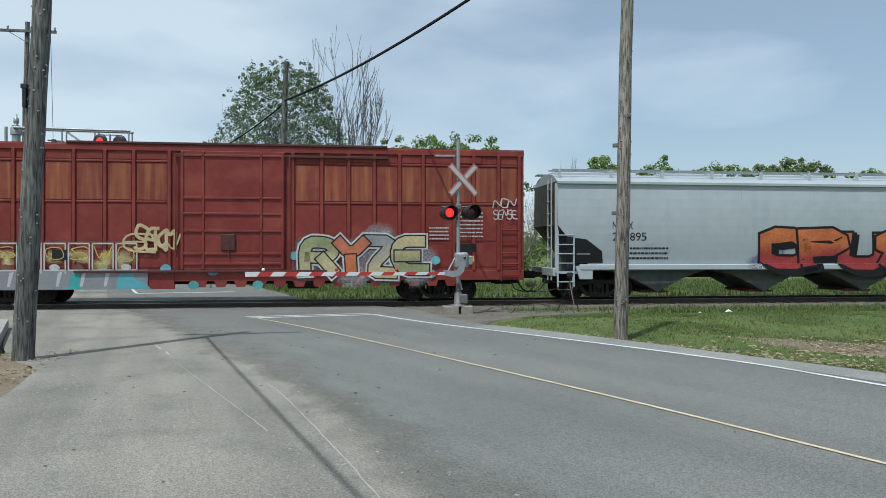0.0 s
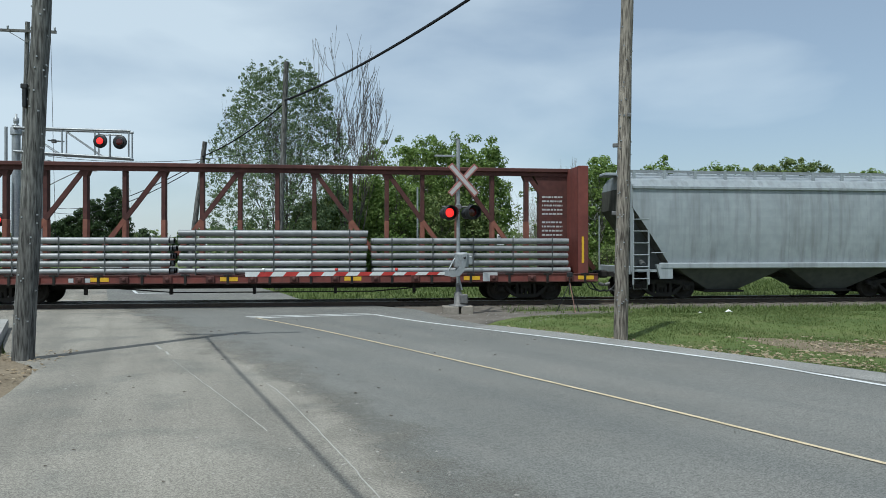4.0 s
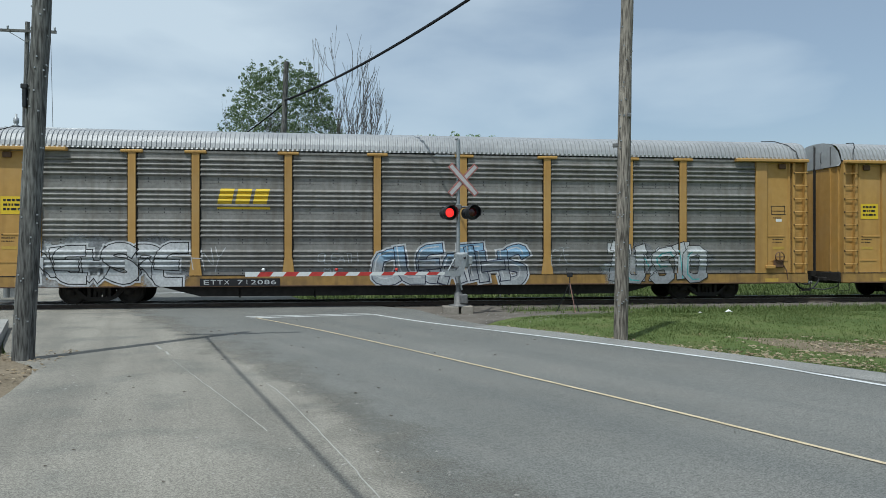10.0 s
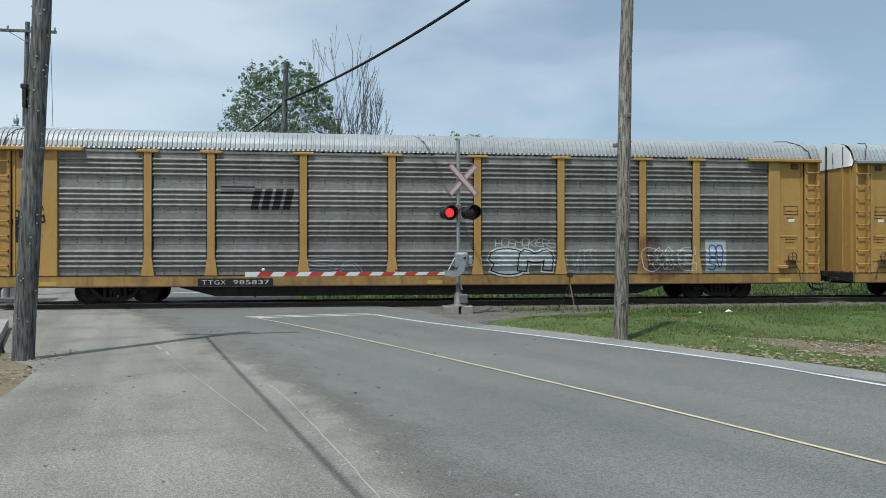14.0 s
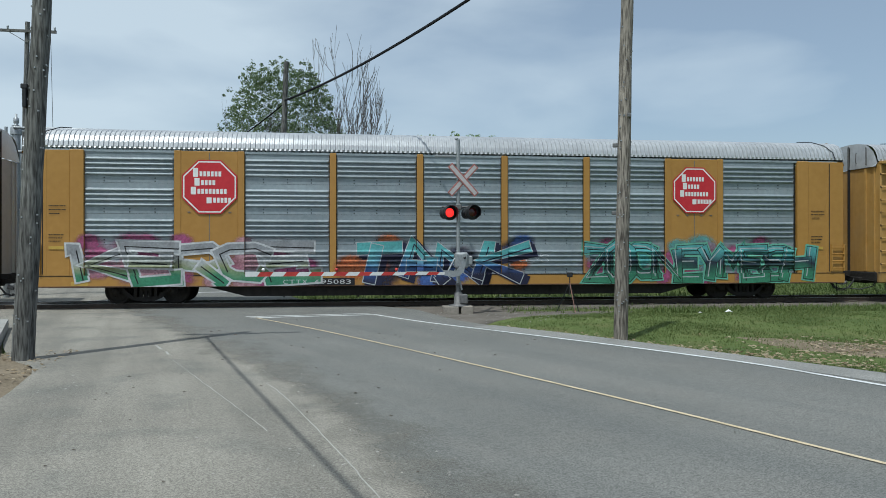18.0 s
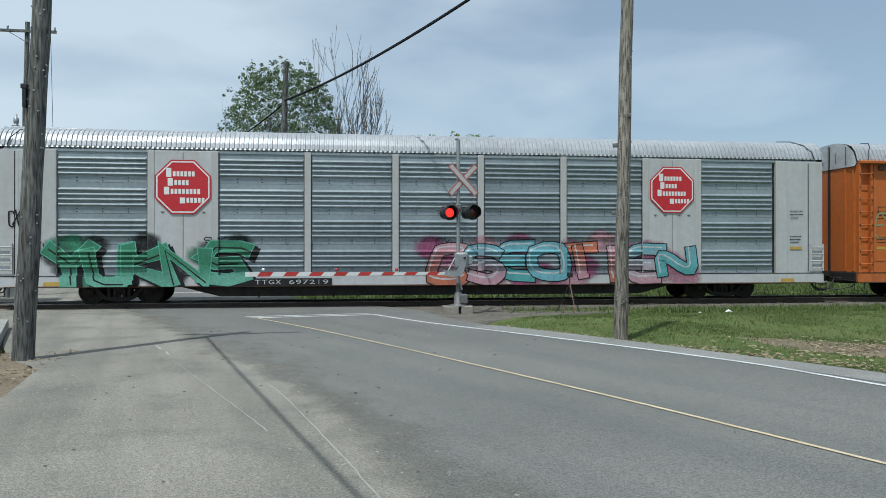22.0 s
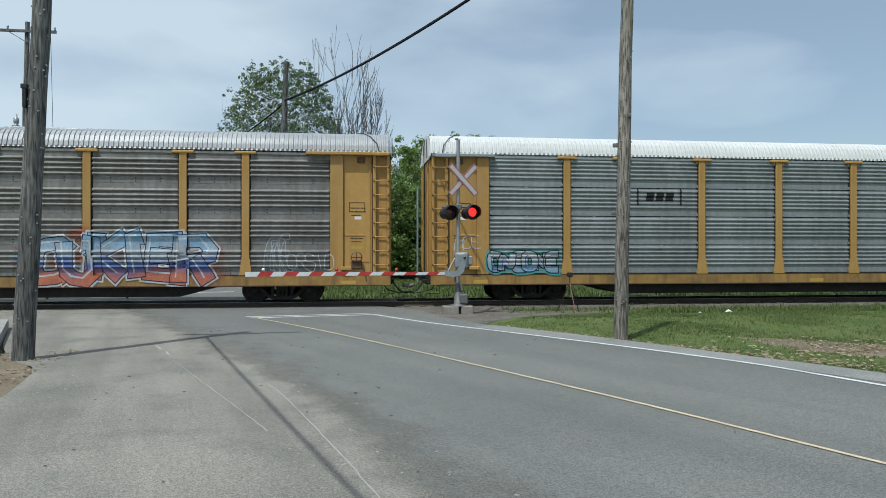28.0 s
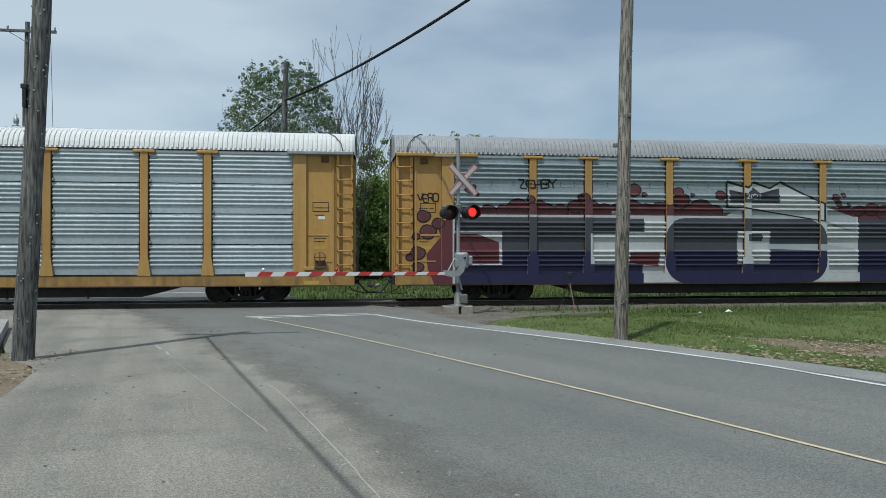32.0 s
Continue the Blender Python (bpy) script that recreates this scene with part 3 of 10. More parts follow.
VERGE = [(2.9, -8.6), (4.6, -10.8), (6.5, -14.2), (7.8, -16.2), (12, -24), (26, -24), (34, -3.0), (9.5, -2.6), (7.2, -4.2), (5.0, -5.6)]


def tufts(name, label, spots, hmin, hmax, m, spread=0.06, blades=4, w=0.012):
    s = Shape()
    vs, fs = [], []
    for x, y, k in spots:
        z = ground_z(x, y)
        for _ in range(blades):
            bx, by = x + random.uniform(-spread, spread), y + random.uniform(-spread, spread)
            a, h = random.uniform(0, 6.283), random.uniform(hmin, hmax) * k
            lx, ly = math.cos(a) * h * 0.75, math.sin(a) * h * 0.75
            px, py = -math.sin(a) * w, math.cos(a) * w
            j = len(vs)
            vs += [(bx - px, by - py, z - 0.01), (bx + px, by + py, z - 0.01), (bx + lx * 0.4 + px * 0.8, by + ly * 0.4 + py * 0.8, z + h * 0.6), (bx + lx * 0.4 - px * 0.8, by + ly * 0.4 - py * 0.8, z + h * 0.6), (bx + lx, by + ly, z + h)]
            fs += [(j, j + 1, j + 2, j + 3), (j + 3, j + 2, j + 4)]
    s.add(vs, fs)
    tagged(part(name, s, m, fix=False), label, "grass", kind="stuff")


spots = []
while len(spots) < 34000:
    x, y = random.uniform(2.5, 26), random.uniform(-20, -2.4)
    if inside(VERGE, x, y) and random.random() < 0.25 + 0.75 * smooth01(-0.2, 0.25, noise.noise((x * 0.45, y * 0.45, 3))):
        spots.append((x, y, 1.0 + 0.8 * smooth01(-5.5, -3, y)))
tufts("grass", "short green grass on the verge beside the road", spots, 0.02, 0.055, BLADE, 0.09, 4, 0.006)
spots = []
while len(spots) < 2600:
    x, y = random.uniform(4.5, 32), random.uniform(-4.4, -1.15)
    if x < 9 and y < -2.0 and random.random() < 0.85:
        continue
    spots.append((x, y, random.uniform(0.6, 1.3)))
tufts("tall_grass", "taller unmown grass and weeds along the track", spots, 0.06, 0.18, WEED, 0.12, 5, 0.01)
spots = [(random.uniform(-6, 34), random.uniform(2.2, 16), random.uniform(0.5, 1.2)) for _ in range(7500)]
spots = [q for q in spots if q[0] > -2.5 - (q[1] - 3) * 0.329 + 0.2]
tufts("tall_grass", "meadow grass and weeds behind the track", spots, 0.08, 0.28, WEED, 0.25, 6, 0.016)
lf = Shape()
for i in range(2600):
    if i % 3 == 0:
        x, y, lift = random.uniform(-8, -4.2), random.uniform(-18, -12.6), 0.06
        if x > -4.75 + (y + 14) * -0.1:
            continue
    elif i % 3 == 1:
        x, y, lift = random.gauss(9.6, 1.6), random.gauss(-13.8, 0.9), 0.04
    else:
        t = random.random()
        x, y = 2.9 + t * 5.5, -8.9 - t * 7.6
        x, y, lift = x + random.gauss(0.1, 0.22), y + random.gauss(0.1, 0.2), 0.03
    z, a, s = ground_z(x, y) + lift, random.uniform(0, 6.28), random.uniform(0.025, 0.06)
    dx, dy, t = math.cos(a) * s, math.sin(a) * s, random.uniform(0, 0.03)
    lf.add([(x - dx, y - dy, z), (x + dy * 0.5, y - dx * 0.5, z + t), (x + dx, y + dy, z + t * 0.5), (x - dy * 0.5, y + dx * 0.5, z)], [(0, 1, 2, 3)])
tagged(part("dead_leaves", lf, LITTER, fix=False), "scattered dry brown dead leaves on the verge", "leaves", kind="stuff")


# ---------- trees ----------
def limbs(sh, p, d, length, r, depth, tips, spread=0.55, up=0.15, n=5, thin=0.008):
    """A branch and its forks; the ends go into tips."""
    pts = [p]
    for i in range(3):
        d = (d + Vector((random.gauss(0, 0.16), random.gauss(0, 0.16), up * 0.4))).normalized()
        pts.append(pts[-1] + d * length / 3)
    r = max(r, thin)
    sh.tube(pts, r, n, 0, max(thin * 0.8, r * 0.62), caps=False)
    if depth == 0:
        tips.append(pts[-1])
        return
    for i in range(random.choice((2, 3, 3))):
        q = pts[random.choice((1, 2, 3, 3))]
        a = random.uniform(0, 6.283)
        e = (d + Vector((math.cos(a), math.sin(a), random.uniform(-0.1, 0.5))) * spread).normalized()
        e = (e + Vector((0, 0, up))).normalized()
        limbs(sh, q, e, length * random.uniform(0.62, 0.82), r * 0.55, depth - 1, tips, spread, up, max(3, n - 1), thin)


def leaves(centres, rads, count, size, squash=0.85):
    """Small leaves on the shells of lumps: outer sides turned out and up."""
    c = np.repeat(np.array([tuple(q) for q in centres]), count, axis=0)
    r = np.repeat(np.array(rads, dtype=float), count)
    n = len(c)
    u = RNG.normal(size=(n, 3))
    u /= np.linalg.norm(u, axis=1)[:, None]
    p = c + u * (r * RNG.uniform(0.55, 1.12, n))[:, None] * np.array((1, 1, squash))
    w = u + RNG.normal(size=(n, 3)) * 0.55 + np.array((0, 0, 0.35))
    w /= np.linalg.norm(w, axis=1)[:, None]
    a = np.cross(w, RNG.normal(size=(n, 3)))
    a /= np.linalg.norm(a, axis=1)[:, None]
    b = np.cross(w, a)
    s = (size * RNG.uniform(0.6, 1.35, n))[:, None]
    v = np.stack((p - a * s, p + b * s * 0.6, p + a * s, p - b * s * 0.6), axis=1).reshape(-1, 3)
    return Shape().add(v.tolist(), np.arange(4 * n).reshape(-1, 4).tolist())


def tree(name, label, x, y, h, w, seed, leaf=None, bark=BARK, trunk_r=0.16, stems=1, low=0.2, depth=4, lumps=40, lump=(0.6, 1.1), count=120, size=0.12, spread=0.55, up=0.15, form=(0.75, 1.0, 0.95, 0.7, 0.2), thin=0.02, deep=0.3):
    """Trunk and limbs, and a crown of leafy lumps; form: the crown's width at even steps from the ground to the top."""
    global RNG
    random.seed(seed)
    RNG = np.random.default_rng(seed)
    t = thing(name, label, "tree", at=pose(x, y, ground_z(x, y) - 0.05))
    wood, twigs, tips = Shape(), Shape(), []
    for s in range(stems):
        a = 6.283 * s / stems + random.random()
        lean = 0.0 if stems == 1 else 0.28
        d = Vector((math.cos(a) * lean, math.sin(a) * lean, 1)).normalized()
        base = Vector((math.cos(a), math.sin(a), 0)) * (0.0 if stems == 1 else 0.25)
        pts = [base + d * (h * low) * i / 4 + Vector((random.gauss(0, 0.03), random.gauss(0, 0.03), 0)) for i in range(5)]
        wood.tube(pts, trunk_r, 8, 0, trunk_r * 0.75, caps=False)
        for i in range(4):
            b = a + 1.57 * i + random.random()
            e = (d * 1.25 + Vector((math.cos(b), math.sin(b), 0)) * w / h * 1.1).normalized()
            limbs(twigs, pts[random.choice((2, 3, 4, 4))], e, h * 0.27, trunk_r * 0.55, depth - 1, tips, spread, up, 5, 0.008 if leaf else thin)
    # bring the crown to its size
    zs, rs = max(p.z for p in tips), max(math.hypot(p.x, p.y) for p in tips)
    kz, kr = h / zs, w / 2 / rs
    if leaf:
        kz, kr = kz * 0.97, kr * 0.92
    for sh_ in (wood, twigs):
        sh_.v = [(vx * (kr if vz > h * 0.12 else 1), vy * (kr if vz > h * 0.12 else 1), vz * kz) for vx, vy, vz in sh_.v]
    part("trunk", wood, bark, t, fix=False)
    tagged(part("branchwork", twigs, bark, t, fix=False), kind="stuff")
    if leaf:
        cs, rr = [], []
        for i in range(lumps):
            q = (i + random.random()) / lumps
            k = q * (len(form) - 1)
            j = min(int(k), len(form) - 2)
            f = form[j] + (form[j + 1] - form[j]) * (k - j)
            r = random.uniform(*lump) * (1.0 if q < 0.8 else 0.75)
            a, m = random.uniform(0, 6.283), (1.0 if random.random() > deep else math.sqrt(random.random()))
            m *= max(0.1, w / 2 * f * random.uniform(0.86, 1.06) - r * 0.8)
            cs.append((math.cos(a) * m, math.sin(a) * m, max(r * 0.5, h * q * random.uniform(0.94, 1.03) - r * 0.7)))
            rr.append(r)
        part("crown", leaves(cs, rr, count, size), leaf, t, fix=False)
    return t


RNG = np.random.default_rng(1)
LEAF_A = leafy("silvery_green_leaf", (0.06, 0.1, 0.045), (0.24, 0.31, 0.16))
LEAF_B = leafy("fresh_green_leaf", (0.11, 0.18, 0.042), (0.26, 0.35, 0.1))
LEAF_C = leafy("olive_leaf", (0.09, 0.14, 0.042), (0.23, 0.28, 0.1))
LEAF_D = leafy("dark_conifer", (0.03, 0.055, 0.022), (0.075, 0.115, 0.042))
tree("tree", "large deciduous tree with sparse silvery-green leaves", -4.35, 15.5, 11.95, 8.4, 11, LEAF_A, BARK, 0.1, 5, 0.2, 5, 2700, (0.12, 0.32), 22, 0.058, form=(0.9, 1.0, 1.02, 0.98, 0.88, 0.72, 0.4), deep=0.62)
tree("bare_tree", "leafless grey tree beside a leafy one", -0.55, 16.5, 13.9, 7.6, 23, None, BARK, 0.11, 2, 0.2, 5, spread=0.5, up=0.12, thin=0.02)
for x, y, h, w, lf_, sd in ((2.7, 25, 9.5, 6.8, LEAF_B, 31), (6.9, 26, 9.9, 6.2, LEAF_B, 32), (8.6, 27, 9.0, 4.6, LEAF_B, 33), (4.8, 27, 9.3, 5.0, LEAF_B, 39), (-0.6, 20, 6.0, 4.6, LEAF_B, 34), (1.6, 20, 6.4, 5.0, LEAF_B, 35), (4.6, 21, 5.6, 4.8, LEAF_C, 36), (7.2, 22, 4.8, 4.4, LEAF_C, 37), (-2.6, 19, 5.0, 3.8, LEAF_C, 38)):
    tree("tree", "bushy green tree behind the track" if h > 5 else "leafy shrub behind the track", x, y, h, w, sd, LEAF_B if h > 9 else lf_, BARK, 0.12, 3, 0.16, 4, 330, (0.28, 0.65), 52, 0.1, form=(0.85, 1.0, 1.0, 0.95, 0.8))
for x, y, h, w, lf_, sd in ((14.2, 36, 8.0, 5.0, LEAF_C, 51), (16.0, 34, 7.2, 4.4, None, 52), (17.9, 36, 9.8, 2.8, None, 53), (19.2, 35, 8.0, 4.0, LEAF_C, 54)):
    tree("tree" if lf_ else "bare_tree", "half-bare scrubby tree with sparse leaves" if lf_ else "leafless scrub tree with thin branches", x, y, h, w, sd, lf_, BARK_PALE, 0.07, 4, 0.15, 4, 30, (0.3, 0.7), 40, 0.11)
rng = random.Random(7)
for i in range(19):
    x, y = 20 + i * 1.95 + rng.uniform(-0.6, 0.6), 36 + rng.uniform(-2, 6)
    tree("tree", "green tree in the wood edge", x, y, rng.uniform(8.2, 10.6), rng.uniform(4.6, 6.4), 70 + i, rng.choice((LEAF_B, LEAF_C, LEAF_B)), BARK, 0.12, 3, 0.15, 4, 130, (0.35, 0.85), 55, 0.13, form=(0.8, 1.0, 1.0, 0.85, 0.4))
for i in range(11):
    x, y = 12 + i * 3.0 + rng.uniform(-0.8, 0.8), 30 + rng.uniform(-2, 3)
    tree("shrub", "low leafy shrub along the wood edge", x, y, rng.uniform(2.0, 3.8), rng.uniform(3.2, 4.6), 90 + i, rng.choice((LEAF_C, LEAF_B)), BARK, 0.06, 4, 0.1, 3, 24, (0.35, 0.8), 120, 0.11, form=(0.9, 1.0, 0.8, 0.4))
for k, (x, h, w) in enumerate(((-35.4, 4.4, 3.0), (-34.2, 5.2, 3.0), (-33.0, 6.0, 3.2), (-31.8, 6.8, 3.4), (-30.6, 7.6, 3.4), (-29.4, 8.6, 3.4), (-28.3, 9.6, 3.0))):
    tree("conifer", "dark green conifer in a row far beyond the crossing", x, 62 + 0.6 * k, h, w * 1.25, 121 + k, LEAF_D, BARK, 0.12, 1, 0.12, 3, 110, (0.35, 0.7), 70, 0.13, form=(1.0, 1.0, 0.95, 0.85, 0.7, 0.4))
for i in range(16):
    x, y = -62 + i * 5.0, 95 + rng.uniform(-8, 14)
    tree("tree", "distant tree on the horizon", x + rng.uniform(-1, 1), y, rng.uniform(3.2, 6.8), rng.uniform(5, 7), 140 + i, rng.choice((LEAF_C, LEAF_D)), BARK, 0.14, 2, 0.15, 3, 24, (0.7, 1.5), 70, 0.26)
random.seed(5)
# far woods along the horizon
RNG = np.random.default_rng(5)
wv = []
for i in range(1500):
    a = radians(random.uniform(-75, 80))
    d = random.uniform(170, 260)
    hh = 5 + 3.5 * noise.noise((a * 9, 0, 2)) + 1.5 * noise.noise((a * 40, 0, 5))
    wv.append((math.sin(a) * d, math.cos(a) * d - 26, random.uniform(0.3, max(1.5, hh))))
tagged(part("far_woods", leaves(wv, [random.uniform(2, 4) for _ in wv], 24, 0.8), LEAF_C, fix=False), "low wooded skyline beyond the fields", "woods", kind="stuff")
RUST_LEG = surf("reddish_leg", (0.2, 0.1, 0.08), (0.32, 0.18, 0.14), rough=0.6)
SIGN_GREEN = surf("green_sign", (0.02, 0.2, 0.11), (0.03, 0.26, 0.14), rough=0.4)


# ---------- poles and wires ----------
def sag(p, q, s, n=14):
    p, q = Vector(p), Vector(q)
    return [p.lerp(q, i / n) - Vector((0, 0, 4 * s * (i / n) * (1 - i / n))) for i in range(n + 1)]


def utility_pole(label, base, top, r0, r1, mat, arms=(), hardware=True, seed=1, bend=0.0):
    """arms: (height, length, heading in degrees, insulators)."""
    rr = random.Random(seed)
    base, top = Vector(base), Vector(top)
    t = thing("utility_pole", label, "utility pole", at=Matrix.Translation(base))
    d = top - base
    s = Shape()
    k = 26
    pts = [d * i / k + Vector((noise.noise((i * 0.3, seed, 0)) * 0.02 + bend * math.sin(math.pi * i / k), noise.noise((i * 0.3, seed, 9)) * 0.02, 0)) for i in range(k + 1)]
    pts[0] = pts[0] - Vector((0, 0, 0.15))
    s.tube(pts, r0, 18, 0, r1)
    part("shaft", s, mat, t, fix=False)
    h = Shape()
    for i in range(70 if hardware else 0):
        z, a = rr.uniform(0.05, 0.97), rr.uniform(3.3, 6.1)
        c, r = d * z, r0 + (r1 - r0) * z
        h.box(c.x + math.cos(a) * r - 0.012, c.x + math.cos(a) * r + 0.012, c.y + math.sin(a) * r - 0.012, c.y + math.sin(a) * r + 0.012, c.z - 0.012, c.z + 0.012)
    if hardware:
        tagged(part("nail_heads", h, GALV, t, "old nails and staples", fix=False), kind="stuff")
    for z, ln, hd, ins in arms:
        c = d * (z / d.z)
        e = Vector((math.cos(radians(hd)), math.sin(radians(hd)), 0))
        a = part("crossarm", Shape().beam(c - e * ln / 2 - Vector((0, r1 + 0.04, 0)), c + e * ln / 2 - Vector((0, r1 + 0.04, 0)), 0.09, 0.12), mat, t, fix=False)
        for f in ins:
            q = c + e * ln / 2 * f - Vector((0, r1 + 0.04, -0.06))
            part("insulator", Shape().lathe([(0.0, 0.0), (0.025, 0.0), (0.05, 0.05), (0.03, 0.08), (0.055, 0.11), (0.04, 0.16), (0, 0.18)], q, "Z", 8), GALV, a, fix=False)
        s2 = Shape().beam(c + e * ln * 0.3 - Vector((0, r1 + 0.05, 0.03)), c - Vector((0, r1 + 0.02, 0.5)), 0.03)
        s2.beam(c - e * ln * 0.3 - Vector((0, r1 + 0.05, 0.03)), c - Vector((0, r1 + 0.02, 0.5)), 0.03)
        part("brace", s2, DULLSTEEL, t, fix=False)
    return t


LP = utility_pole("weathered grey wooden utility pole standing in dead leaves", (-5.38, -13.62, -0.05), (-4.95, -13.55, 9.1), 0.168, 0.125, POLE_L, ((8.85, 2.5, 6.5, (-0.9, -0.5, 0.5, 0.9)),), seed=2)
part("bracket", Shape().box(0.04, 0.1, -0.14, -0.05, 4.063, 4.4, 0.01), BLACK, LP, "black cable bracket")
part("clamp", Shape().box(0.02, 0.12, -0.15, -0.04, 4.36, 4.437, 0.01), BLACK, LP, "black cable clamp")
RP = utility_pole("brown wooden utility pole in the grass", (5.18, -11.66, -0.1), (5.36, -11.66, 9.3), 0.142, 0.115, POLE_R, seed=4)
for bolt in ((0.09, 0.17, -0.16, -0.06, 4.5, 4.58), (-0.19, -0.1, -0.14, -0.06, 3.9, 3.98), (-0.2, -0.12, -0.1, -0.03, 2.55, 2.63)):
    part("bolt", Shape().box(*bolt, 0.01), DULLSTEEL, RP, "steel bolt end")
MP = utility_pole("tall grey wooden pole beyond the track", (-3.72, 8, -0.1), (-3.34, 8, 10.2), 0.15, 0.11, POLE_L, seed=5, hardware=False)
utility_pole("leaning grey wooden pole beside the far road", (-9.0, 14, -0.1), (-8.1, 14, 7.4), 0.15, 0.12, POLE_L, seed=6, hardware=False)
utility_pole("tall wooden pole with a crossarm of insulators", (-15.5, 10, -0.1), (-15.2, 10, 12.2), 0.14, 0.1, POLE_L, ((11.85, 2.6, 2, (-0.95, -0.6, 0.6, 0.95)),), seed=7, hardware=False)


def cable(label, pts, r, ends=None):
    tagged(part("cable", Shape().tube(pts, r, 6), CABLE, fix=False), label, "cable")


cable("thick black bundled cable from pole to pole", sag((-3.4, 7.85, 8.42), (5.33, -11.7, 9.0), 0.42, 24), 0.034)
cable("thin black wire along the bundled cable", sag((-3.4, 7.85, 8.47), (5.33, -11.7, 9.05), 0.42, 24), 0.012)
cable("black cable from the weathered pole over the road", sag((-5.0, -13.6, 7.0), (0.79, -32.9, 7.3), 0.1, 24), 0.028)
cable("black cable running on past the far pole", sag((-3.4, 8.1, 8.4), (-8.3, 14, 6.6), 0.25), 0.03)
cable("thin wire from the leaning pole to the far road", sag((-8.3, 14, 6.4), (-30, 48, 6.0), 1.2), 0.025)
cable("thin wire from the leaning pole to the far road", sag((-8.3, 14, 6.2), (-30, 48, 5.6), 1.3), 0.025)
cable("thin overhead wire beyond the crossing", sag((-15.3, 10, 6.2), (-3.6, 8, 6.3), 0.5), 0.012)
cable("thin guy wire at the tall pole", sag((-14.2, 10, 11.8), (-14.0, 10.2, -0.05), 0.0, 4), 0.01)

# leaning stake posts and a small sign behind the track
sg = thing("track_sign", "small white trackside sign on a steel post", "sign", at=pose(5.65, 4.0, ground_z(5.65, 4)))
part("post", Shape().box(-0.03, 0.03, -0.02, 0.02, -0.1, 2.6, 0.005), GALV, sg)
plate = part("plate", Shape().box(-0.15, 0.15, -0.035, -0.021, 2.15, 2.6, 0.01), WHITE, sg)
part("lettering", Shape().box(-0.1, 0.1, -0.039, -0.036, 2.46, 2.51).box(-0.1, 0.1, -0.039, -0.036, 2.36, 2.41).box(-0.1, 0.06, -0.039, -0.036, 2.26, 2.31), BLACK, plate)
for x, y, h, ln in ((-6.5, 10, 2.1, 0.2), (-6.9, 9.4, 1.7, -0.1)):
    p = thing("marker_post", "short pale wooden marker post beside the far road", "post", at=pose(x, y, ground_z(x, y)))
    part("stake", Shape().beam((0, 0, -0.1), (ln, 0, h), 0.09), BARK_PALE, p, fix=False)
for x, y, h in ((3.0, 14, 5.2), (16.6, 25, 4.3)):
    p = thing("steel_post", "thin pale steel post in the bushes", "post", at=pose(x, y, ground_z(x, y)))
    part("shaft", Shape().tube([(0, 0, -0.1), (0, 0, h)], 0.05, 8), GALV, p, fix=False)
# street lamp with a curved arm
sl_ = thing("street_lamp", "grey street lamp with a curved arm far down the road", "street lamp", at=pose(-18.6, 20, ground_z(-18.6, 20)))
part("pole", Shape().tube([(0, 0, -0.1), (0, 0, 5.6)], 0.09, 8, 0, 0.06), GALV, sl_, fix=False)
part("arm", Shape().tube([(0, 0, 5.4), (0.9, 0, 5.9), (1.8, 0, 6.35), (2.5, 0, 6.5)], 0.035, 6), GALV, sl_, fix=False)
part("lamp_head", Shape().box(2.4, 3.1, -0.1, 0.1, 6.47, 6.55, 0.03), GALV, sl_)
# concrete block and buildings far off
slab = [(-5.72, -13.9), (-7.9, -8.4), (-12.5, -8.4), (-12.5, -13.9)]
tagged(part("concrete_slab", Shape().add([(x, y, z) for z in (-0.15, 0.2) for x, y in slab], [(0, 1, 5, 4), (1, 2, 6, 5), (2, 3, 7, 6), (3, 0, 4, 7), (4, 5, 6, 7), (3, 2, 1, 0)]), CONCRETE), "low pale concrete slab beside the pavement", "concrete slab")
gs = thing("street_sign", "small green street sign on a thin post", "sign", at=pose(-8.0, 24, ground_z(-8, 24)))
part("post", Shape().tube([(0, 0, -0.1), (0, 0, 3.4)], 0.03, 6), GALV, gs, fix=False)
plate = part("plate", Shape().box(-0.3, 0.3, -0.05, -0.03, 2.9, 3.35, 0.01), SIGN_GREEN, gs)
part("lettering", Shape().box(-0.2, 0.2, -0.056, -0.051, 3.18, 3.24).box(-0.2, 0.15, -0.056, -0.051, 3.02, 3.08), WHITE, plate)
lit = thing("litter", "crumpled white paper litter in the grass", "litter", at=pose(11.1, -4.5, ground_z(11.1, -4.5)))
part("sheet", Shape().add([(-0.14, 0, 0.02), (0, -0.06, 0.05), (0.15, 0, 0.02), (0.02, 0.08, 0.07), (0, 0, 0.11)], [(0, 1, 4), (1, 2, 4), (2, 3, 4), (3, 0, 4)]), WHITE, lit)
lit = thing("litter", "small white paper scrap in the grass", "litter", at=pose(10.1, -4.7, ground_z(10.1, -4.7)))
part("sheet", Shape().add([(-0.06, 0, 0.02), (0, -0.05, 0.04), (0.08, 0, 0.02), (0.02, 0.05, 0.06)], [(0, 1, 2, 3)]), WHITE, lit)
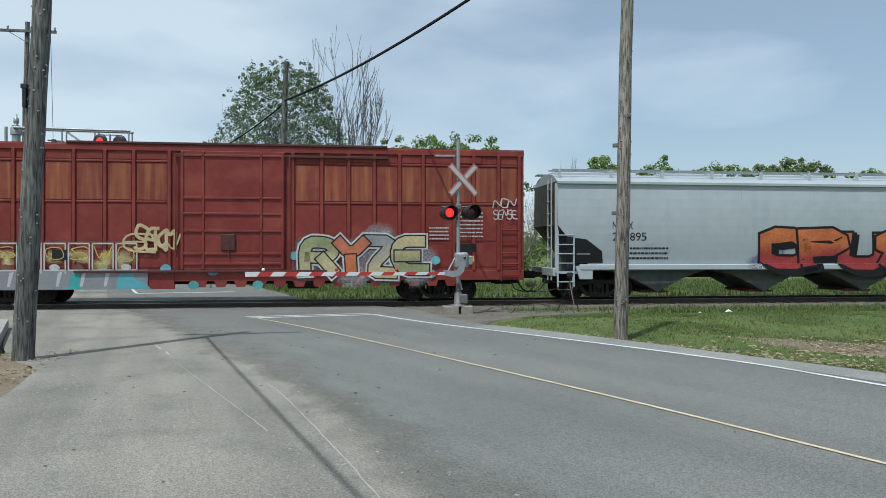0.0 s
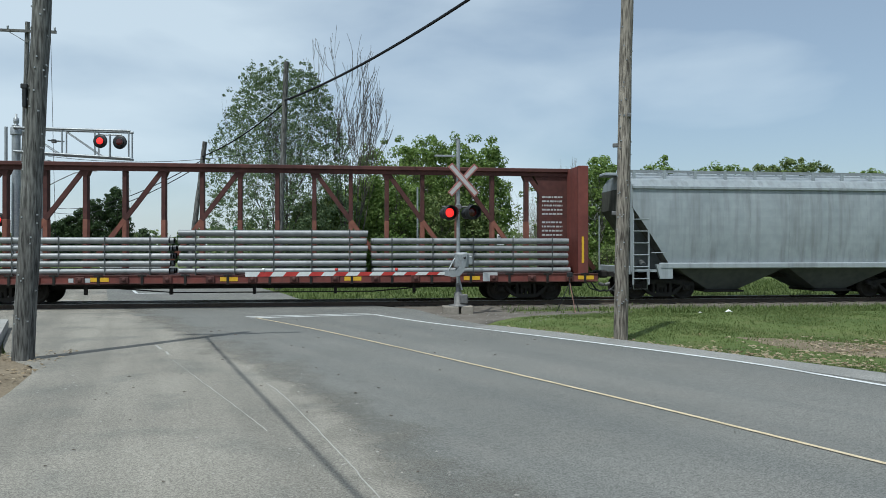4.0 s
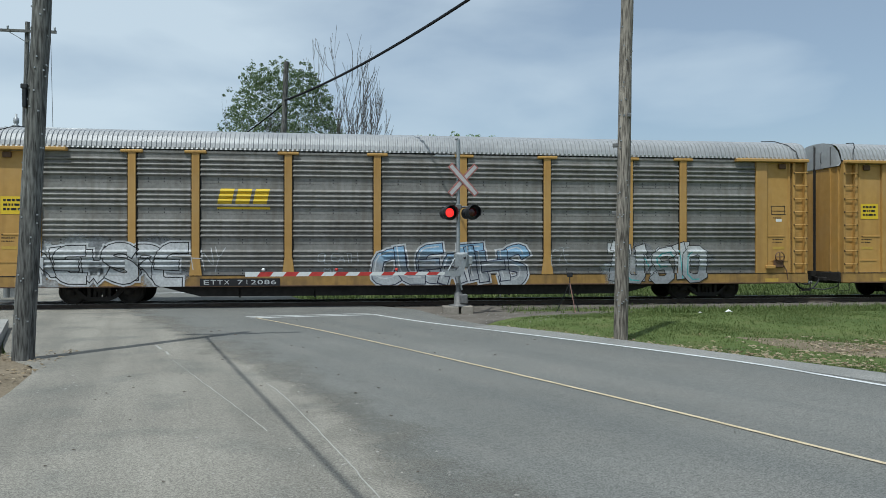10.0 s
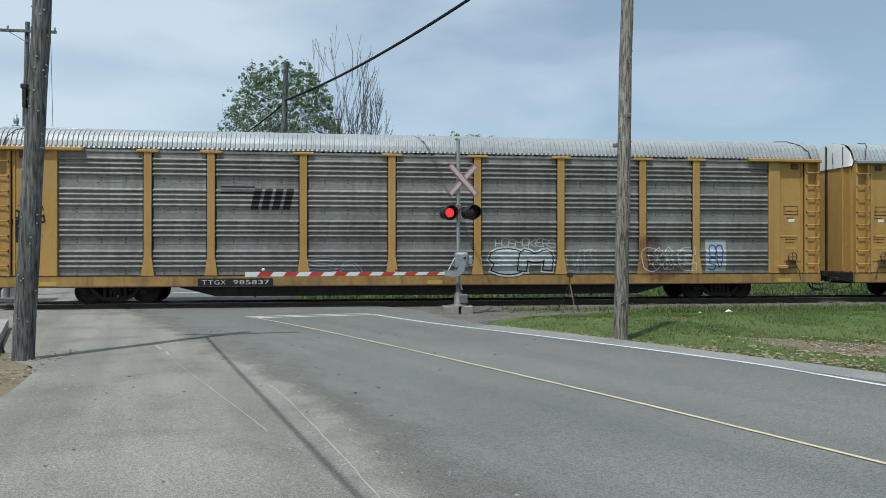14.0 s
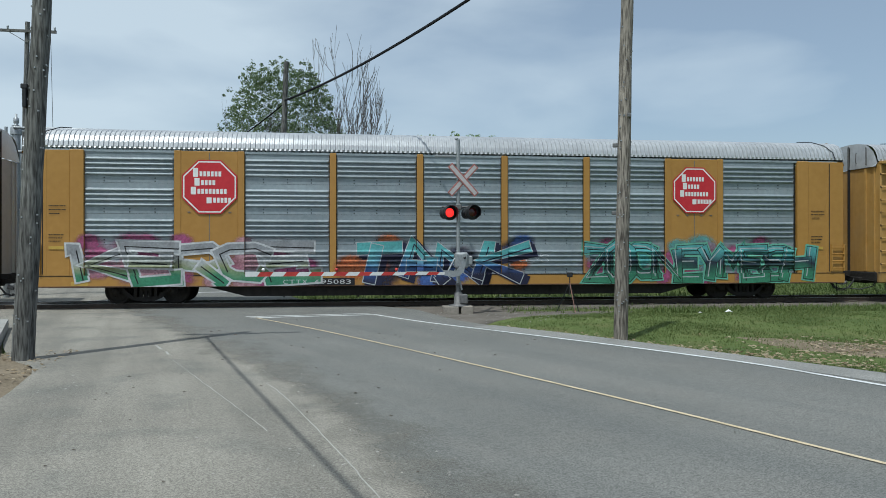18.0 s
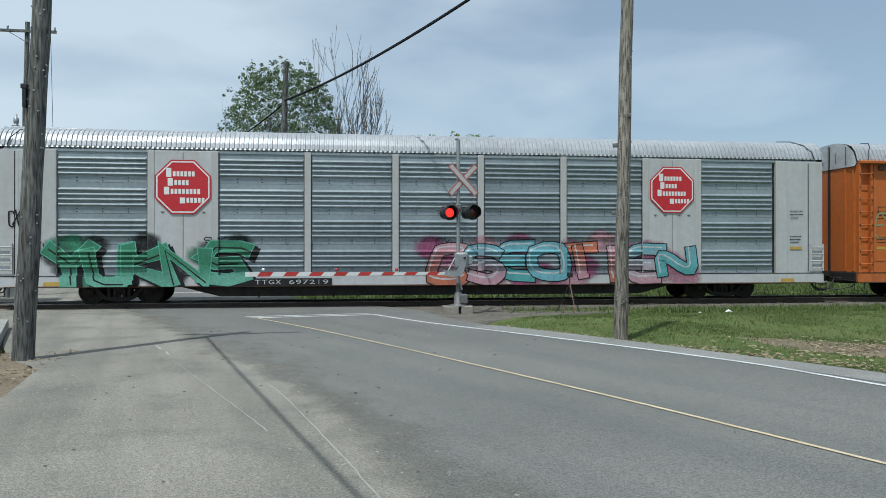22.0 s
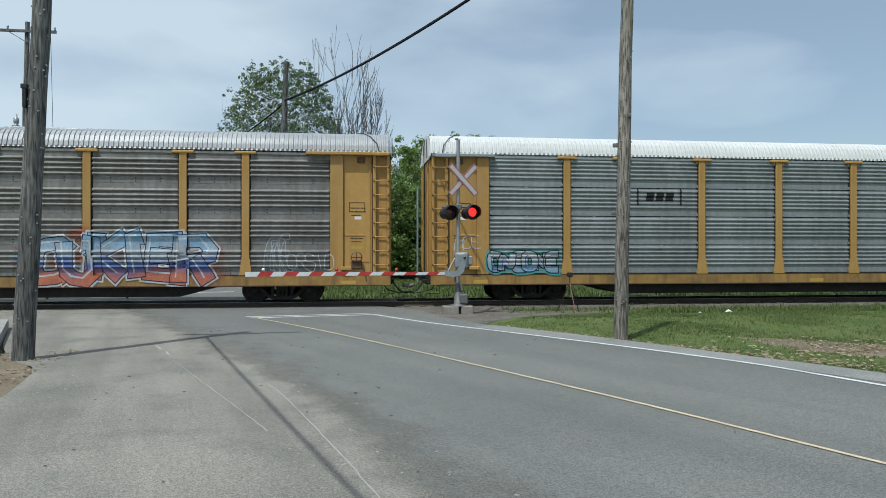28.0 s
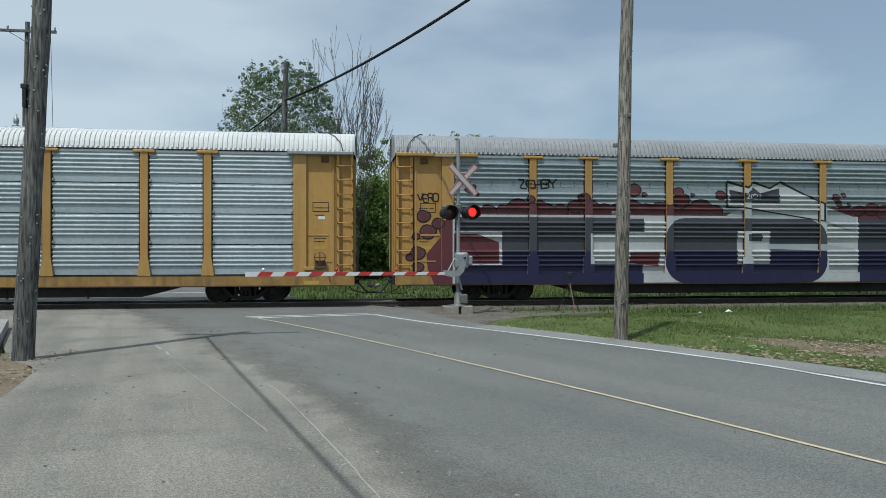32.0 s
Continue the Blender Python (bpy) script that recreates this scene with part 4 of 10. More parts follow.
# tripod with a small instrument beside the track
tp = thing("tripod", "thin metal tripod with a small instrument beside the track", "tripod", at=pose(6.55, -3.1, ground_z(6.5, -3.1)))
for a in (-80, 30, 160):
    part("leg", Shape().tube([(0, 0, 0.95), (0.42 * math.cos(radians(a)), 0.42 * math.sin(radians(a)), 0.0)], 0.014, 6), RUST_LEG if a == -80 else BLACK, tp, fix=False)
part("column", Shape().tube([(0, 0, 0.55), (0, 0, 1.15)], 0.018, 6), BLACK, tp, fix=False)
part("head", Shape().box(-0.09, 0.09, -0.06, 0.06, 1.13, 1.28, 0.02), BLACK, tp)


# ---------- crossing signals ----------
FLASHERS = []


def flasher(parent, x, y, z, heading, r=0.15, plate=0.0, first=True, hood=True):
    """One lamp: housing, hood, backing plate and the disc that turns its lit or dark face out. heading: the way it looks, degrees from -y."""
    m = pose(x, y, z, 0, 0, heading)
    h = Shape().lathe([(0.0, 0.2), (r * 0.5, 0.19), (r * 0.9, 0.12), (r * 1.02, 0.0), (r * 1.02, -0.05), (r * 0.94, -0.05), (r * 0.94, 0.02)], (0, 0, 0), "Y", 20)
    b = part("housing", h, BLACK, parent, at=m, fix=False)
    if hood:
        vs, fs, n = [], [], 15
        for i in range(n):
            a = radians(-55 + 290 * i / (n - 1))
            ln = 0.22 if i not in (0, n - 1) else 0.1
            vs += [(math.cos(a) * r * 1.06, -0.04, math.sin(a) * r * 1.06), (math.cos(a) * r * 1.06, -0.04 - ln, math.sin(a) * r * 1.06)]
        fs = [(2 * i, 2 * i + 1, 2 * i + 3, 2 * i + 2) for i in range(n - 1)]
        part("hood", Shape().add(vs, fs, 0, True), BLACK, b, "black sun hood", fix=False)
        part("rim", Shape().lathe([(r * 0.98, -0.045), (r * 1.18, -0.045), (r * 1.18, -0.065), (r * 0.98, -0.065)], (0, 0, 0), "Y", 20), BLACK, b, fix=False)
    if plate:
        part("backing_plate", Shape().lathe([(r * 1.03, 0.0), (plate, 0.0), (plate, 0.012), (r * 1.03, 0.012)], (0, 0, 0), "Y", 24), BLACK, b, "round black backing plate", fix=False)
    k = 0.68 if hood else 0.85
    part("bezel", Shape().lathe([(r * k * 1.02, -0.055), (r * 0.99, -0.06), (r * 0.99, -0.03), (r * k * 1.02, -0.03)], (0, 0, 0), "Y", 20), BLACK, b, fix=False)
    d = Shape().lathe([(0.0, -0.022), (r * k * 0.45, -0.02), (r * k * 0.8, -0.012), (r * k, 0.0)], (0, 0, 0), "Y", 20, 0)
    d.lathe([(0.0, 0.022), (r * k * 0.45, 0.02), (r * k * 0.8, 0.012), (r * k, 0.0)], (0, 0, 0), "Y", 20, 1)
    disc = part("lens", d, [LENS_LIT, LENS_DARK], b, "red signal lens", at=pose(0, -0.05, 0), fix=False)
    FLASHERS.append((disc, first))
    return b


def stripes(sh, p, q, h, th, n, slant=0.06):
    """Alternating red and white slanted bands along a bar from p to q."""
    p, q = Vector(p), Vector(q)
    d = (q - p).normalized()
    s = Vector((-d.y, d.x, 0)) * th
    ln = (q - p).length
    for i in range(n):
        a, b = ln * i / n, ln * (i + 1) / n
        lo = [p + d * min(ln, max(0, a - slant)), p + d * min(ln, b - slant)]
        hi = [p + d * min(ln, max(0, a + (slant if i else 0))), p + d * min(ln, b + slant)]
        hh = h * (1.12 - 0.4 * (i + 0.5) / n)
        up = Vector((0, 0, hh / 2))
        vs = [lo[0] - up, lo[1] - up, hi[1] + up, hi[0] + up]
        sh.add([v - s for v in vs] + [v + s for v in vs], [(0, 1, 2, 3), (7, 6, 5, 4), (0, 4, 5, 1), (1, 5, 6, 2), (2, 6, 7, 3), (3, 7, 4, 0)], i % 2)


MAST = (2.92, -3.7)
xs = thing("crossing_signal", "railway crossing signal mast with crossbuck, red flashing lamps and lowered gate", "crossing signal", at=pose(MAST[0], MAST[1], 0))
part("mast", Shape().tube([(0, 0, 0.3), (0, 0, 5.1)], 0.058, 14, 0, 0.055), GALV, xs, "galvanised steel mast", fix=False)
ft = part("foundation", Shape().box(-0.48, -0.02, -0.3, 0.3, -0.3, 0.06, 0.02).box(0.06, 0.42, -0.28, 0.32, -0.3, 0.07, 0.02), FOOTING, xs, "square concrete footing blocks")
part("base", Shape().lathe([(0.3, 0.06), (0.3, 0.09), (0.13, 0.12), (0.12, 0.45), (0.075, 0.5), (0.075, 0.75)], (0, 0, 0), "Z", 12).box(0.02, 0.28, -0.14, 0.12, 0.13, 0.42, 0.03), DULLSTEEL, xs, fix=False)
cb = new("crossbuck")
cb.parent, cb.matrix_basis = xs, pose(0.14, -0.08, 3.87, 0, 0, 8)
tagged(cb, label="white crossbuck boards with faded red edges")
for ang in (47, -47):
    bd = part("board", Shape().box(-0.61, 0.61, -0.012, 0.012, -0.095, 0.095, 0.004), PALE_RED, cb, at=pose(0, -0.02 if ang > 0 else 0.012, 0, 0, ang, 0))
    part("face", Shape().box(-0.575, 0.575, -0.016, -0.013, -0.055, 0.055), BOARD, bd)
part("lamp_arm", Shape().tube([(-0.5, 0, 3.06), (0.45, 0, 3.06)], 0.028, 8).box(-0.09, 0.09, -0.09, 0.09, 2.98, 3.13, 0.02), DULLSTEEL, xs, fix=False)
flasher(xs, -0.28, -0.02, 2.88, 14, 0.2, 0.0, True)
flasher(xs, 0.41, -0.02, 2.9, 14, 0.2, 0.0, False)
for q in (-0.36, 0.31):
    part("rear_lamp", Shape().lathe([(0.0, -0.2), (0.08, -0.19), (0.14, -0.12), (0.165, 0.0), (0.165, 0.1)], (0, 0, 0), "Y", 18), BLACK, xs, at=pose(q, 0.2, 2.87, 0, 0, 27), fix=False)
part("top_sign", Shape().box(-0.72, -0.1, -0.02, 0.02, 4.57, 4.63, 0.01), GALV, xs, "narrow bell bracket arm")
part("bell", Shape().lathe([(0, 0.05), (0.05, 0.04), (0.05, 0.0), (0.02, -0.02)], (-0.05, 0, 5.1), "Z", 12), GALV, xs, fix=False)
gm = part("gate_mechanism", Shape().box(-0.12, 0.3, -0.2, 0.2, 1.2, 1.68, 0.06).box(0.28, 0.42, -0.14, 0.14, 1.3, 1.58, 0.03), GALV, xs, "grey gate motor housing")
part("gate_fork", Shape().slab([(-0.45, 1.0), (-0.42, 1.14), (-0.1, 1.12), (0.04, 1.3), (0.1, 1.62), (0.22, 1.66), (0.24, 1.5), (0.14, 1.12), (0.02, 0.98), (-0.2, 0.94)], -0.27, -0.21), GALV, gm)
part("gate_fork", Shape().slab([(-0.45, 1.0), (-0.42, 1.14), (-0.1, 1.12), (0.04, 1.3), (0.1, 1.62), (0.22, 1.66), (0.24, 1.5), (0.14, 1.12), (0.02, 0.98), (-0.2, 0.94)], 0.21, 0.27), GALV, gm)
part("bolt", Shape().lathe([(0, -0.3), (0.04, -0.3), (0.04, -0.27)], (0.16, 0, 1.52), "Y", 10), BLACK, gm, fix=False)
part("strut", Shape().tube([(-0.02, -0.12, 1.0), (0.1, -0.1, 0.55)], 0.03, 6).tube([(-0.35, -0.24, 1.1), (-0.12, -0.1, 1.5)], 0.025, 6), GALV, xs, fix=False)
sh = Shape()
GA, GB = Vector((-0.3, -0.15, 1.05)), Vector((-6.02, -1.94, 1.1))
stripes(sh, GB, GA, 0.115, 0.018, 17, 0.05)
arm = part("gate_arm", sh, [WHITE, RED], xs, "red and white striped gate arm, lowered", fix=False)
for k in (0.08, 0.42, 0.72):
    q = GB.lerp(GA, k)
    part("gate_lamp", Shape().lathe([(0, 0.05), (0.035, 0.04), (0.05, 0.0), (0.035, -0.04), (0, -0.05)], q + Vector((0, 0, 0.12)), "Y", 10), RED if k > 0.1 else WHITE, arm, fix=False)

cs = thing("cantilever_signal", "galvanised cantilever crossing signal with red lamps over the far lane", "crossing signal", at=pose(-13.1, 4.0, 0))
part("mast", Shape().tube([(0, 0, -0.3), (0, 0, 6.5)], 0.17, 14, 0, 0.15).lathe([(0.2, 6.15), (0.2, 6.4), (0.12, 6.5), (0.06, 6.55), (0.1, 6.62), (0.1, 6.78), (0.04, 6.82), (0.04, 6.95), (0, 6.95)], (0, 0, 0), "Z", 12), GALV, cs, fix=False)
part("side_post", Shape().tube([(-0.5, 0.3, -0.2), (-0.5, 0.3, 6.5)], 0.06, 8).tube([(-0.2, -0.3, -0.2), (-0.2, -0.3, 4.6)], 0.09, 8), GALV, cs, fix=False)
for y in (-0.22, 0.22):
    for z0, z1 in ((6.4, 6.34), (5.5, 5.28)):
        part("truss_chord", Shape().tube([(0, y, z0), (4.25, y, z1)], 0.045, 8), GALV, cs, fix=False)
for i, (a, b) in enumerate(((1.75, 1.75), (2.95, 2.95), (4.2, 4.2), (1.75, 3.2), (0.3, 1.7))):
    w = Shape()
    for y in (-0.22, 0.22):
        w.tube([(a, y, 6.36), (b, y, 5.34)] if i != 4 else [(a, y, 6.3), (b, y, 5.36)], 0.03 if i < 3 else 0.02, 6)
    part("truss_web", w, GALV, cs, fix=False)
part("lamp_post", Shape().tube([(3.52, -0.26, 6.2), (3.52, -0.26, 5.35)], 0.04, 8).tube([(3.1, -0.26, 6.17), (3.95, -0.26, 6.17)], 0.03, 6), GALV, cs, fix=False)
flasher(cs, 3.18, -0.32, 5.92, -6, 0.15, 0.27, True, False)
flasher(cs, 3.9, -0.32, 5.89, -6, 0.15, 0.27, False, False)
flasher(cs, -0.5, -0.35, 2.9, 6, 0.15, 0.27, True, False)
part("junction_box", Shape().box(0.9, 1.25, -0.2, 0.15, 4.95, 5.2, 0.03).box(0.95, 1.05, -0.1, 0.0, 5.2, 5.35), GALV, cs)
part("small_arm", Shape().tube([(1.15, 0, 5.96), (1.75, 0, 5.92)], 0.03, 6).box(1.3, 1.45, -0.08, 0.08, 5.86, 6.0, 0.02), DULLSTEEL, cs, fix=False)
# rear gate beyond the track: its short stub by the mast
part("gate_base", Shape().box(-0.35, 0.35, -0.3, 0.3, -0.3, 0.5, 0.04), GALV, cs)
# ---------- train: paints ----------
GRIME = surf("underframe_grime", (0.009, 0.008, 0.0075), (0.026, 0.023, 0.02), rough=0.85, scale=8, big=1.2, bump=0.4)
WHEEL = surf("wheel_steel", (0.016, 0.014, 0.012), (0.04, 0.034, 0.028), rough=0.7, metal=0.3, scale=12, big=2)
RUSTY = surf("rusty_casting", (0.06, 0.035, 0.022), (0.15, 0.085, 0.05), rough=0.85, scale=12, big=2, bump=0.4)
YEL = surf("autorack_yellow", (0.40, 0.225, 0.058), (0.48, 0.285, 0.085), rough=0.55, scale=5, big=0.6, streak=((0.3, 0.16, 0.05), 0.55), rnd=0.06, stain=((0.42, 0.27, 0.11), 0.5))
YEL_DIRTY = surf("dirty_yellow_sill", (0.24, 0.14, 0.04), (0.38, 0.225, 0.065), rough=0.65, scale=5, big=0.5, streak=((0.1, 0.062, 0.036), 0.6), stain=((0.1, 0.065, 0.04), 0.55))
TAN = surf("faded_tan_yellow", (0.350, 0.221, 0.069), (0.432, 0.285, 0.101), rough=0.6, scale=5, big=0.6, streak=((0.32, 0.2, 0.09), 0.5), rnd=0.04)
ORANGE = surf("autorack_orange", (0.428, 0.107, 0.019), (0.512, 0.144, 0.031), rough=0.5, scale=5, big=0.6, streak=((0.33, 0.1, 0.035), 0.4), rnd=0.04)
ORANGE_D = surf("dirty_orange_sill", (0.4, 0.1, 0.025), (0.52, 0.15, 0.035), rough=0.6, scale=5, big=0.6, streak=((0.16, 0.06, 0.035), 0.6))
SILVERW = surf("silver_white_paint", (0.43, 0.43, 0.435), (0.52, 0.52, 0.525), rough=0.45, scale=5, big=0.5, streak=((0.42, 0.38, 0.33), 0.5), rnd=0.03)
MUSTARD = surf("mustard_paint", (0.351, 0.180, 0.038), (0.414, 0.221, 0.052), rough=0.5, scale=5, big=0.5, streak=((0.36, 0.19, 0.05), 0.4), rnd=0.03)
PANEL_OLD = surf("weathered_brown_grey_panel", (0.140, 0.134, 0.123), (0.270, 0.262, 0.247), rough=0.55, metal=0.12, scale=7, big=0.7, bump=0.08, streak=((0.13, 0.11, 0.09), 0.6), rnd=0.1)
PANEL_MID = surf("dull_grey_panel", (0.2, 0.215, 0.22), (0.315, 0.335, 0.34), rough=0.5, metal=0.15, scale=7, big=0.7, bump=0.08, streak=((0.17, 0.165, 0.16), 0.5), rnd=0.1)
PANEL_NEW = surf("bright_galvanised_panel", (0.203, 0.241, 0.262), (0.322, 0.364, 0.389), rough=0.42, metal=0.2, scale=7, big=0.7, bump=0.06, streak=((0.27, 0.29, 0.31), 0.45), rnd=0.1)
PANEL_BRIGHT = surf("pale_galvanised_panel", (0.3, 0.345, 0.37), (0.44, 0.49, 0.515), rough=0.42, metal=0.2, scale=7, big=0.7, bump=0.06, streak=((0.36, 0.385, 0.4), 0.45), rnd=0.1)
ROOF_GREY = surf("dull_grey_roof", (0.29, 0.295, 0.3), (0.4, 0.405, 0.41), rough=0.5, metal=0.2, scale=6, big=0.5, bump=0.08, rnd=0.05)
ROOF_NEW = surf("bright_galvanised_roof", (0.36, 0.37, 0.385), (0.5, 0.515, 0.53), rough=0.45, metal=0.3, scale=6, big=0.5, bump=0.05)
ROOF_WHITE = surf("white_roof", (0.594, 0.594, 0.576), (0.693, 0.693, 0.675), rough=0.6, scale=6, big=0.5, bump=0.05)
ROOF_RUST = surf("peeling_rusty_roof", (0.12, 0.06, 0.04), (0.2, 0.1, 0.065), rough=0.85, scale=3, big=1.5, bump=0.3, streak=((0.55, 0.5, 0.44), 1.0))
# near-black for holes and slits, and for shade painted in beside posts and eaves
HOLE_SHADE = surf("dark_hole_shade", (0.012, 0.012, 0.012), (0.025, 0.024, 0.023), rough=0.9)
BOXRED = surf("boxcar_red", (0.150, 0.018, 0.015), (0.217, 0.032, 0.024), rough=0.55, scale=5, big=0.7, streak=((0.16, 0.03, 0.025), 0.6), rnd=0.06, stain=((0.36, 0.09, 0.05), 0.35))
BOXRUST = surf("boxcar_rusty_panel", (0.167, 0.031, 0.022), (0.223, 0.053, 0.031), rough=0.65, scale=4, big=1.0, streak=((0.42, 0.17, 0.06), 0.6), rnd=0.08)
CB_OLD = surf("dark_brown_flatcar", (0.04, 0.022, 0.02), (0.085, 0.042, 0.036), rough=0.8, scale=5, big=0.8, streak=((0.03, 0.022, 0.02), 0.6))
CBRED = surf("bulkhead_red_brown", (0.13, 0.034, 0.028), (0.2, 0.058, 0.045), rough=0.7, scale=5, big=0.8, streak=((0.09, 0.04, 0.035), 0.6), rnd=0.05)
CBDARK = surf("dark_red_brown_truss", (0.05, 0.018, 0.016), (0.1, 0.036, 0.03), rough=0.75, scale=5, big=0.8)
HOP_BLUE = surf("pale_blue_grey_hopper", (0.360, 0.396, 0.421), (0.432, 0.464, 0.490), rough=0.4, scale=3, big=0.35, bump=0.05, streak=((0.44, 0.47, 0.49), 0.4))
HOP_WHITE = surf("cream_white_hopper", (0.413, 0.382, 0.328), (0.491, 0.460, 0.398), rough=0.5, scale=3, big=0.35, bump=0.08, streak=((0.42, 0.36, 0.28), 0.6))
HOP_TAN = surf("stained_tan_hopper", (0.328, 0.273, 0.187), (0.421, 0.359, 0.257), rough=0.55, scale=3, big=0.35, bump=0.1, streak=((0.31, 0.22, 0.13), 0.75), stain=((0.36, 0.24, 0.13), 0.5))
HOP_YEL = surf("pale_yellow_hopper", (0.37, 0.295, 0.18), (0.45, 0.37, 0.24), rough=0.5, scale=3, big=0.35, bump=0.08, streak=((0.4, 0.33, 0.21), 0.55))
HOP_GREY = surf("grey_hopper", (0.26, 0.29, 0.31), (0.36, 0.39, 0.41), rough=0.5, scale=3, big=0.35, bump=0.08, streak=((0.17, 0.18, 0.18), 0.6))
HOP_UNDER = surf("dirty_hopper_chute", (0.13, 0.1, 0.075), (0.22, 0.175, 0.13), rough=0.8, scale=4, big=0.8, streak=((0.07, 0.055, 0.045), 0.6))
# dark tone for hopper ends, with their shade put into the colour
HOP_END = surf("shaded_end_sheet", (0.05, 0.05, 0.042), (0.1, 0.098, 0.08), rough=0.85, scale=4, big=0.8, streak=((0.03, 0.028, 0.025), 0.6))
HOP_RUST = surf("rust_blistered_tan_steel", (0.16, 0.105, 0.065), (0.3, 0.225, 0.145), rough=0.75, scale=5, big=0.9, streak=((0.09, 0.05, 0.03), 0.7))
HOP_DARK = surf("dark_hopper_chute", (0.06, 0.065, 0.065), (0.11, 0.115, 0.115), rough=0.7, scale=4, big=0.8)
TANK = surf("dark_slate_tank", (0.066, 0.082, 0.098), (0.092, 0.112, 0.13), rough=0.42, scale=3, big=0.5, bump=0.05, streak=((0.04, 0.045, 0.05), 0.5))
CB_LIGHT = surf("lighter_rusty_truss", (0.17, 0.06, 0.04), (0.27, 0.11, 0.075), rough=0.75, scale=6, big=0.9, streak=((0.1, 0.04, 0.03), 0.6))
GOND = surf("black_gondola", (0.006, 0.008, 0.009), (0.013, 0.016, 0.018), rough=0.6, spec=0.2, scale=4, big=0.5, bump=0.08, rnd=0.1)
PIPE = surf("steel_pipe", (0.42, 0.43, 0.43), (0.58, 0.59, 0.59), rough=0.42, metal=0.5, scale=6, big=0.8, bump=0.05, rnd=0.12)
PIPE_D = surf("dull_steel_pipe", (0.2, 0.21, 0.215), (0.33, 0.335, 0.34), rough=0.5, metal=0.4, scale=6, big=0.8, bump=0.05, rnd=0.12)
WRAP = surf("white_lumber_wrap", (0.64, 0.68, 0.7), (0.76, 0.79, 0.81), rough=0.3, scale=9, big=1.0, bump=0.2, dist=0.02, rnd=0.03)
WRAPINK = surf("grey_green_print", (0.13, 0.2, 0.19), (0.2, 0.28, 0.26), rough=0.6)
STRAP = surf("dark_strap", (0.05, 0.055, 0.055), (0.09, 0.095, 0.095), rough=0.6)
REFL = surf("yellow_reflector", (0.62, 0.36, 0.02), (0.72, 0.43, 0.03), rough=0.35)
TAPE = surf("ochre_reflective_tape", (0.42, 0.27, 0.05), (0.52, 0.34, 0.07), rough=0.4)
SIGNRED = surf("sign_red", (0.46, 0.02, 0.03), (0.54, 0.03, 0.04), rough=0.45)
BRIGHTY = surf("bright_yellow_paint", (0.66, 0.45, 0.02), (0.72, 0.5, 0.03), rough=0.5)
INK = {}


def ink(name, c):
    if name not in INK:
        INK[name] = surf("paint_" + name, tuple(x * 0.85 for x in c), c, rough=0.5, scale=6, big=1.5, bump=0.05)
    return INK[name]


COLOURS = {k: tuple(0.82 * v for v in c) for k, c in dict(black=(0.015, 0.014, 0.016), white=(0.6, 0.61, 0.62), silver=(0.46, 0.49, 0.51), grey=(0.3, 0.31, 0.33), orange=(0.72, 0.17, 0.02), red=(0.5, 0.03, 0.035), cream=(0.66, 0.52, 0.25), coral=(0.6, 0.16, 0.07), teal=(0.08, 0.42, 0.42), aqua=(0.16, 0.47, 0.56), purple=(0.2, 0.13, 0.42), lilac=(0.36, 0.37, 0.62), green=(0.04, 0.27, 0.14), mint=(0.16, 0.5, 0.36), pink=(0.6, 0.3, 0.36), magenta=(0.4, 0.06, 0.2), blue=(0.04, 0.13, 0.45), sky=(0.25, 0.45, 0.65), navy=(0.02, 0.022, 0.055), yellow=(0.62, 0.5, 0.06), brown=(0.2, 0.08, 0.05), maroon=(0.15, 0.042, 0.05), olive=(0.32, 0.36, 0.16), tan=(0.32, 0.2, 0.13)).items()}
for nm, c in COLOURS.items():
    ink(nm, c)

# ---------- train: speed and order ----------
# seconds, and metres that the train has gone by then
GONE = [(0, -2.2), (0.5, 7.65), (1, 18.28), (1.5, 28.19), (2, 38.23), (2.5, 49.01), (3, 60.3), (3.5, 70.1), (5.5, 111.66), (6, 122.71), (7, 143.89), (7.5, 154.09), (8, 165.45), (9, 187.57), (9.5, 197.76), (10, 208.84), (11, 229.66), (12, 251.96), (13, 273.62), (14, 295.12), (14.5, 305.4), (16.5, 348.2), (17, 359.35), (18, 380.95), (19, 402.57), (20, 424.33), (20.5, 434.95), (21, 445.99), (22, 468.52), (23, 490.18), (24, 511.41), (25, 533.97), (25.5, 544.45), (27.5, 588.6), (28, 599.59), (29, 621.53), (29.5, 631.94), (30, 643.54), (31, 666.28), (32, 687.53)]
MOVING = []


def railcar(name, label, x, length):
    """An empty at the car's left coupler on the rail head; its rows are keyed in motions()."""
    c = thing(name, label, "railcar", "cars of the freight train", at=TRACK @ pose(x, 0, 0.014))
    MOVING.append((c, x))
    return c


# ---------- train: running gear ----------
WR = 0.42
wheel_prof = [(0.0, -0.1), (0.1, -0.1), (0.11, -0.05), (0.16, -0.03), (0.3, -0.01), (0.345, -0.03), (0.36, -0.065), (0.415, -0.065), (0.42, 0.03), (0.445, 0.045), (0.445, 0.065), (0.36, 0.065), (0.33, 0.02), (0.13, 0.03), (0.09, 0.06)]


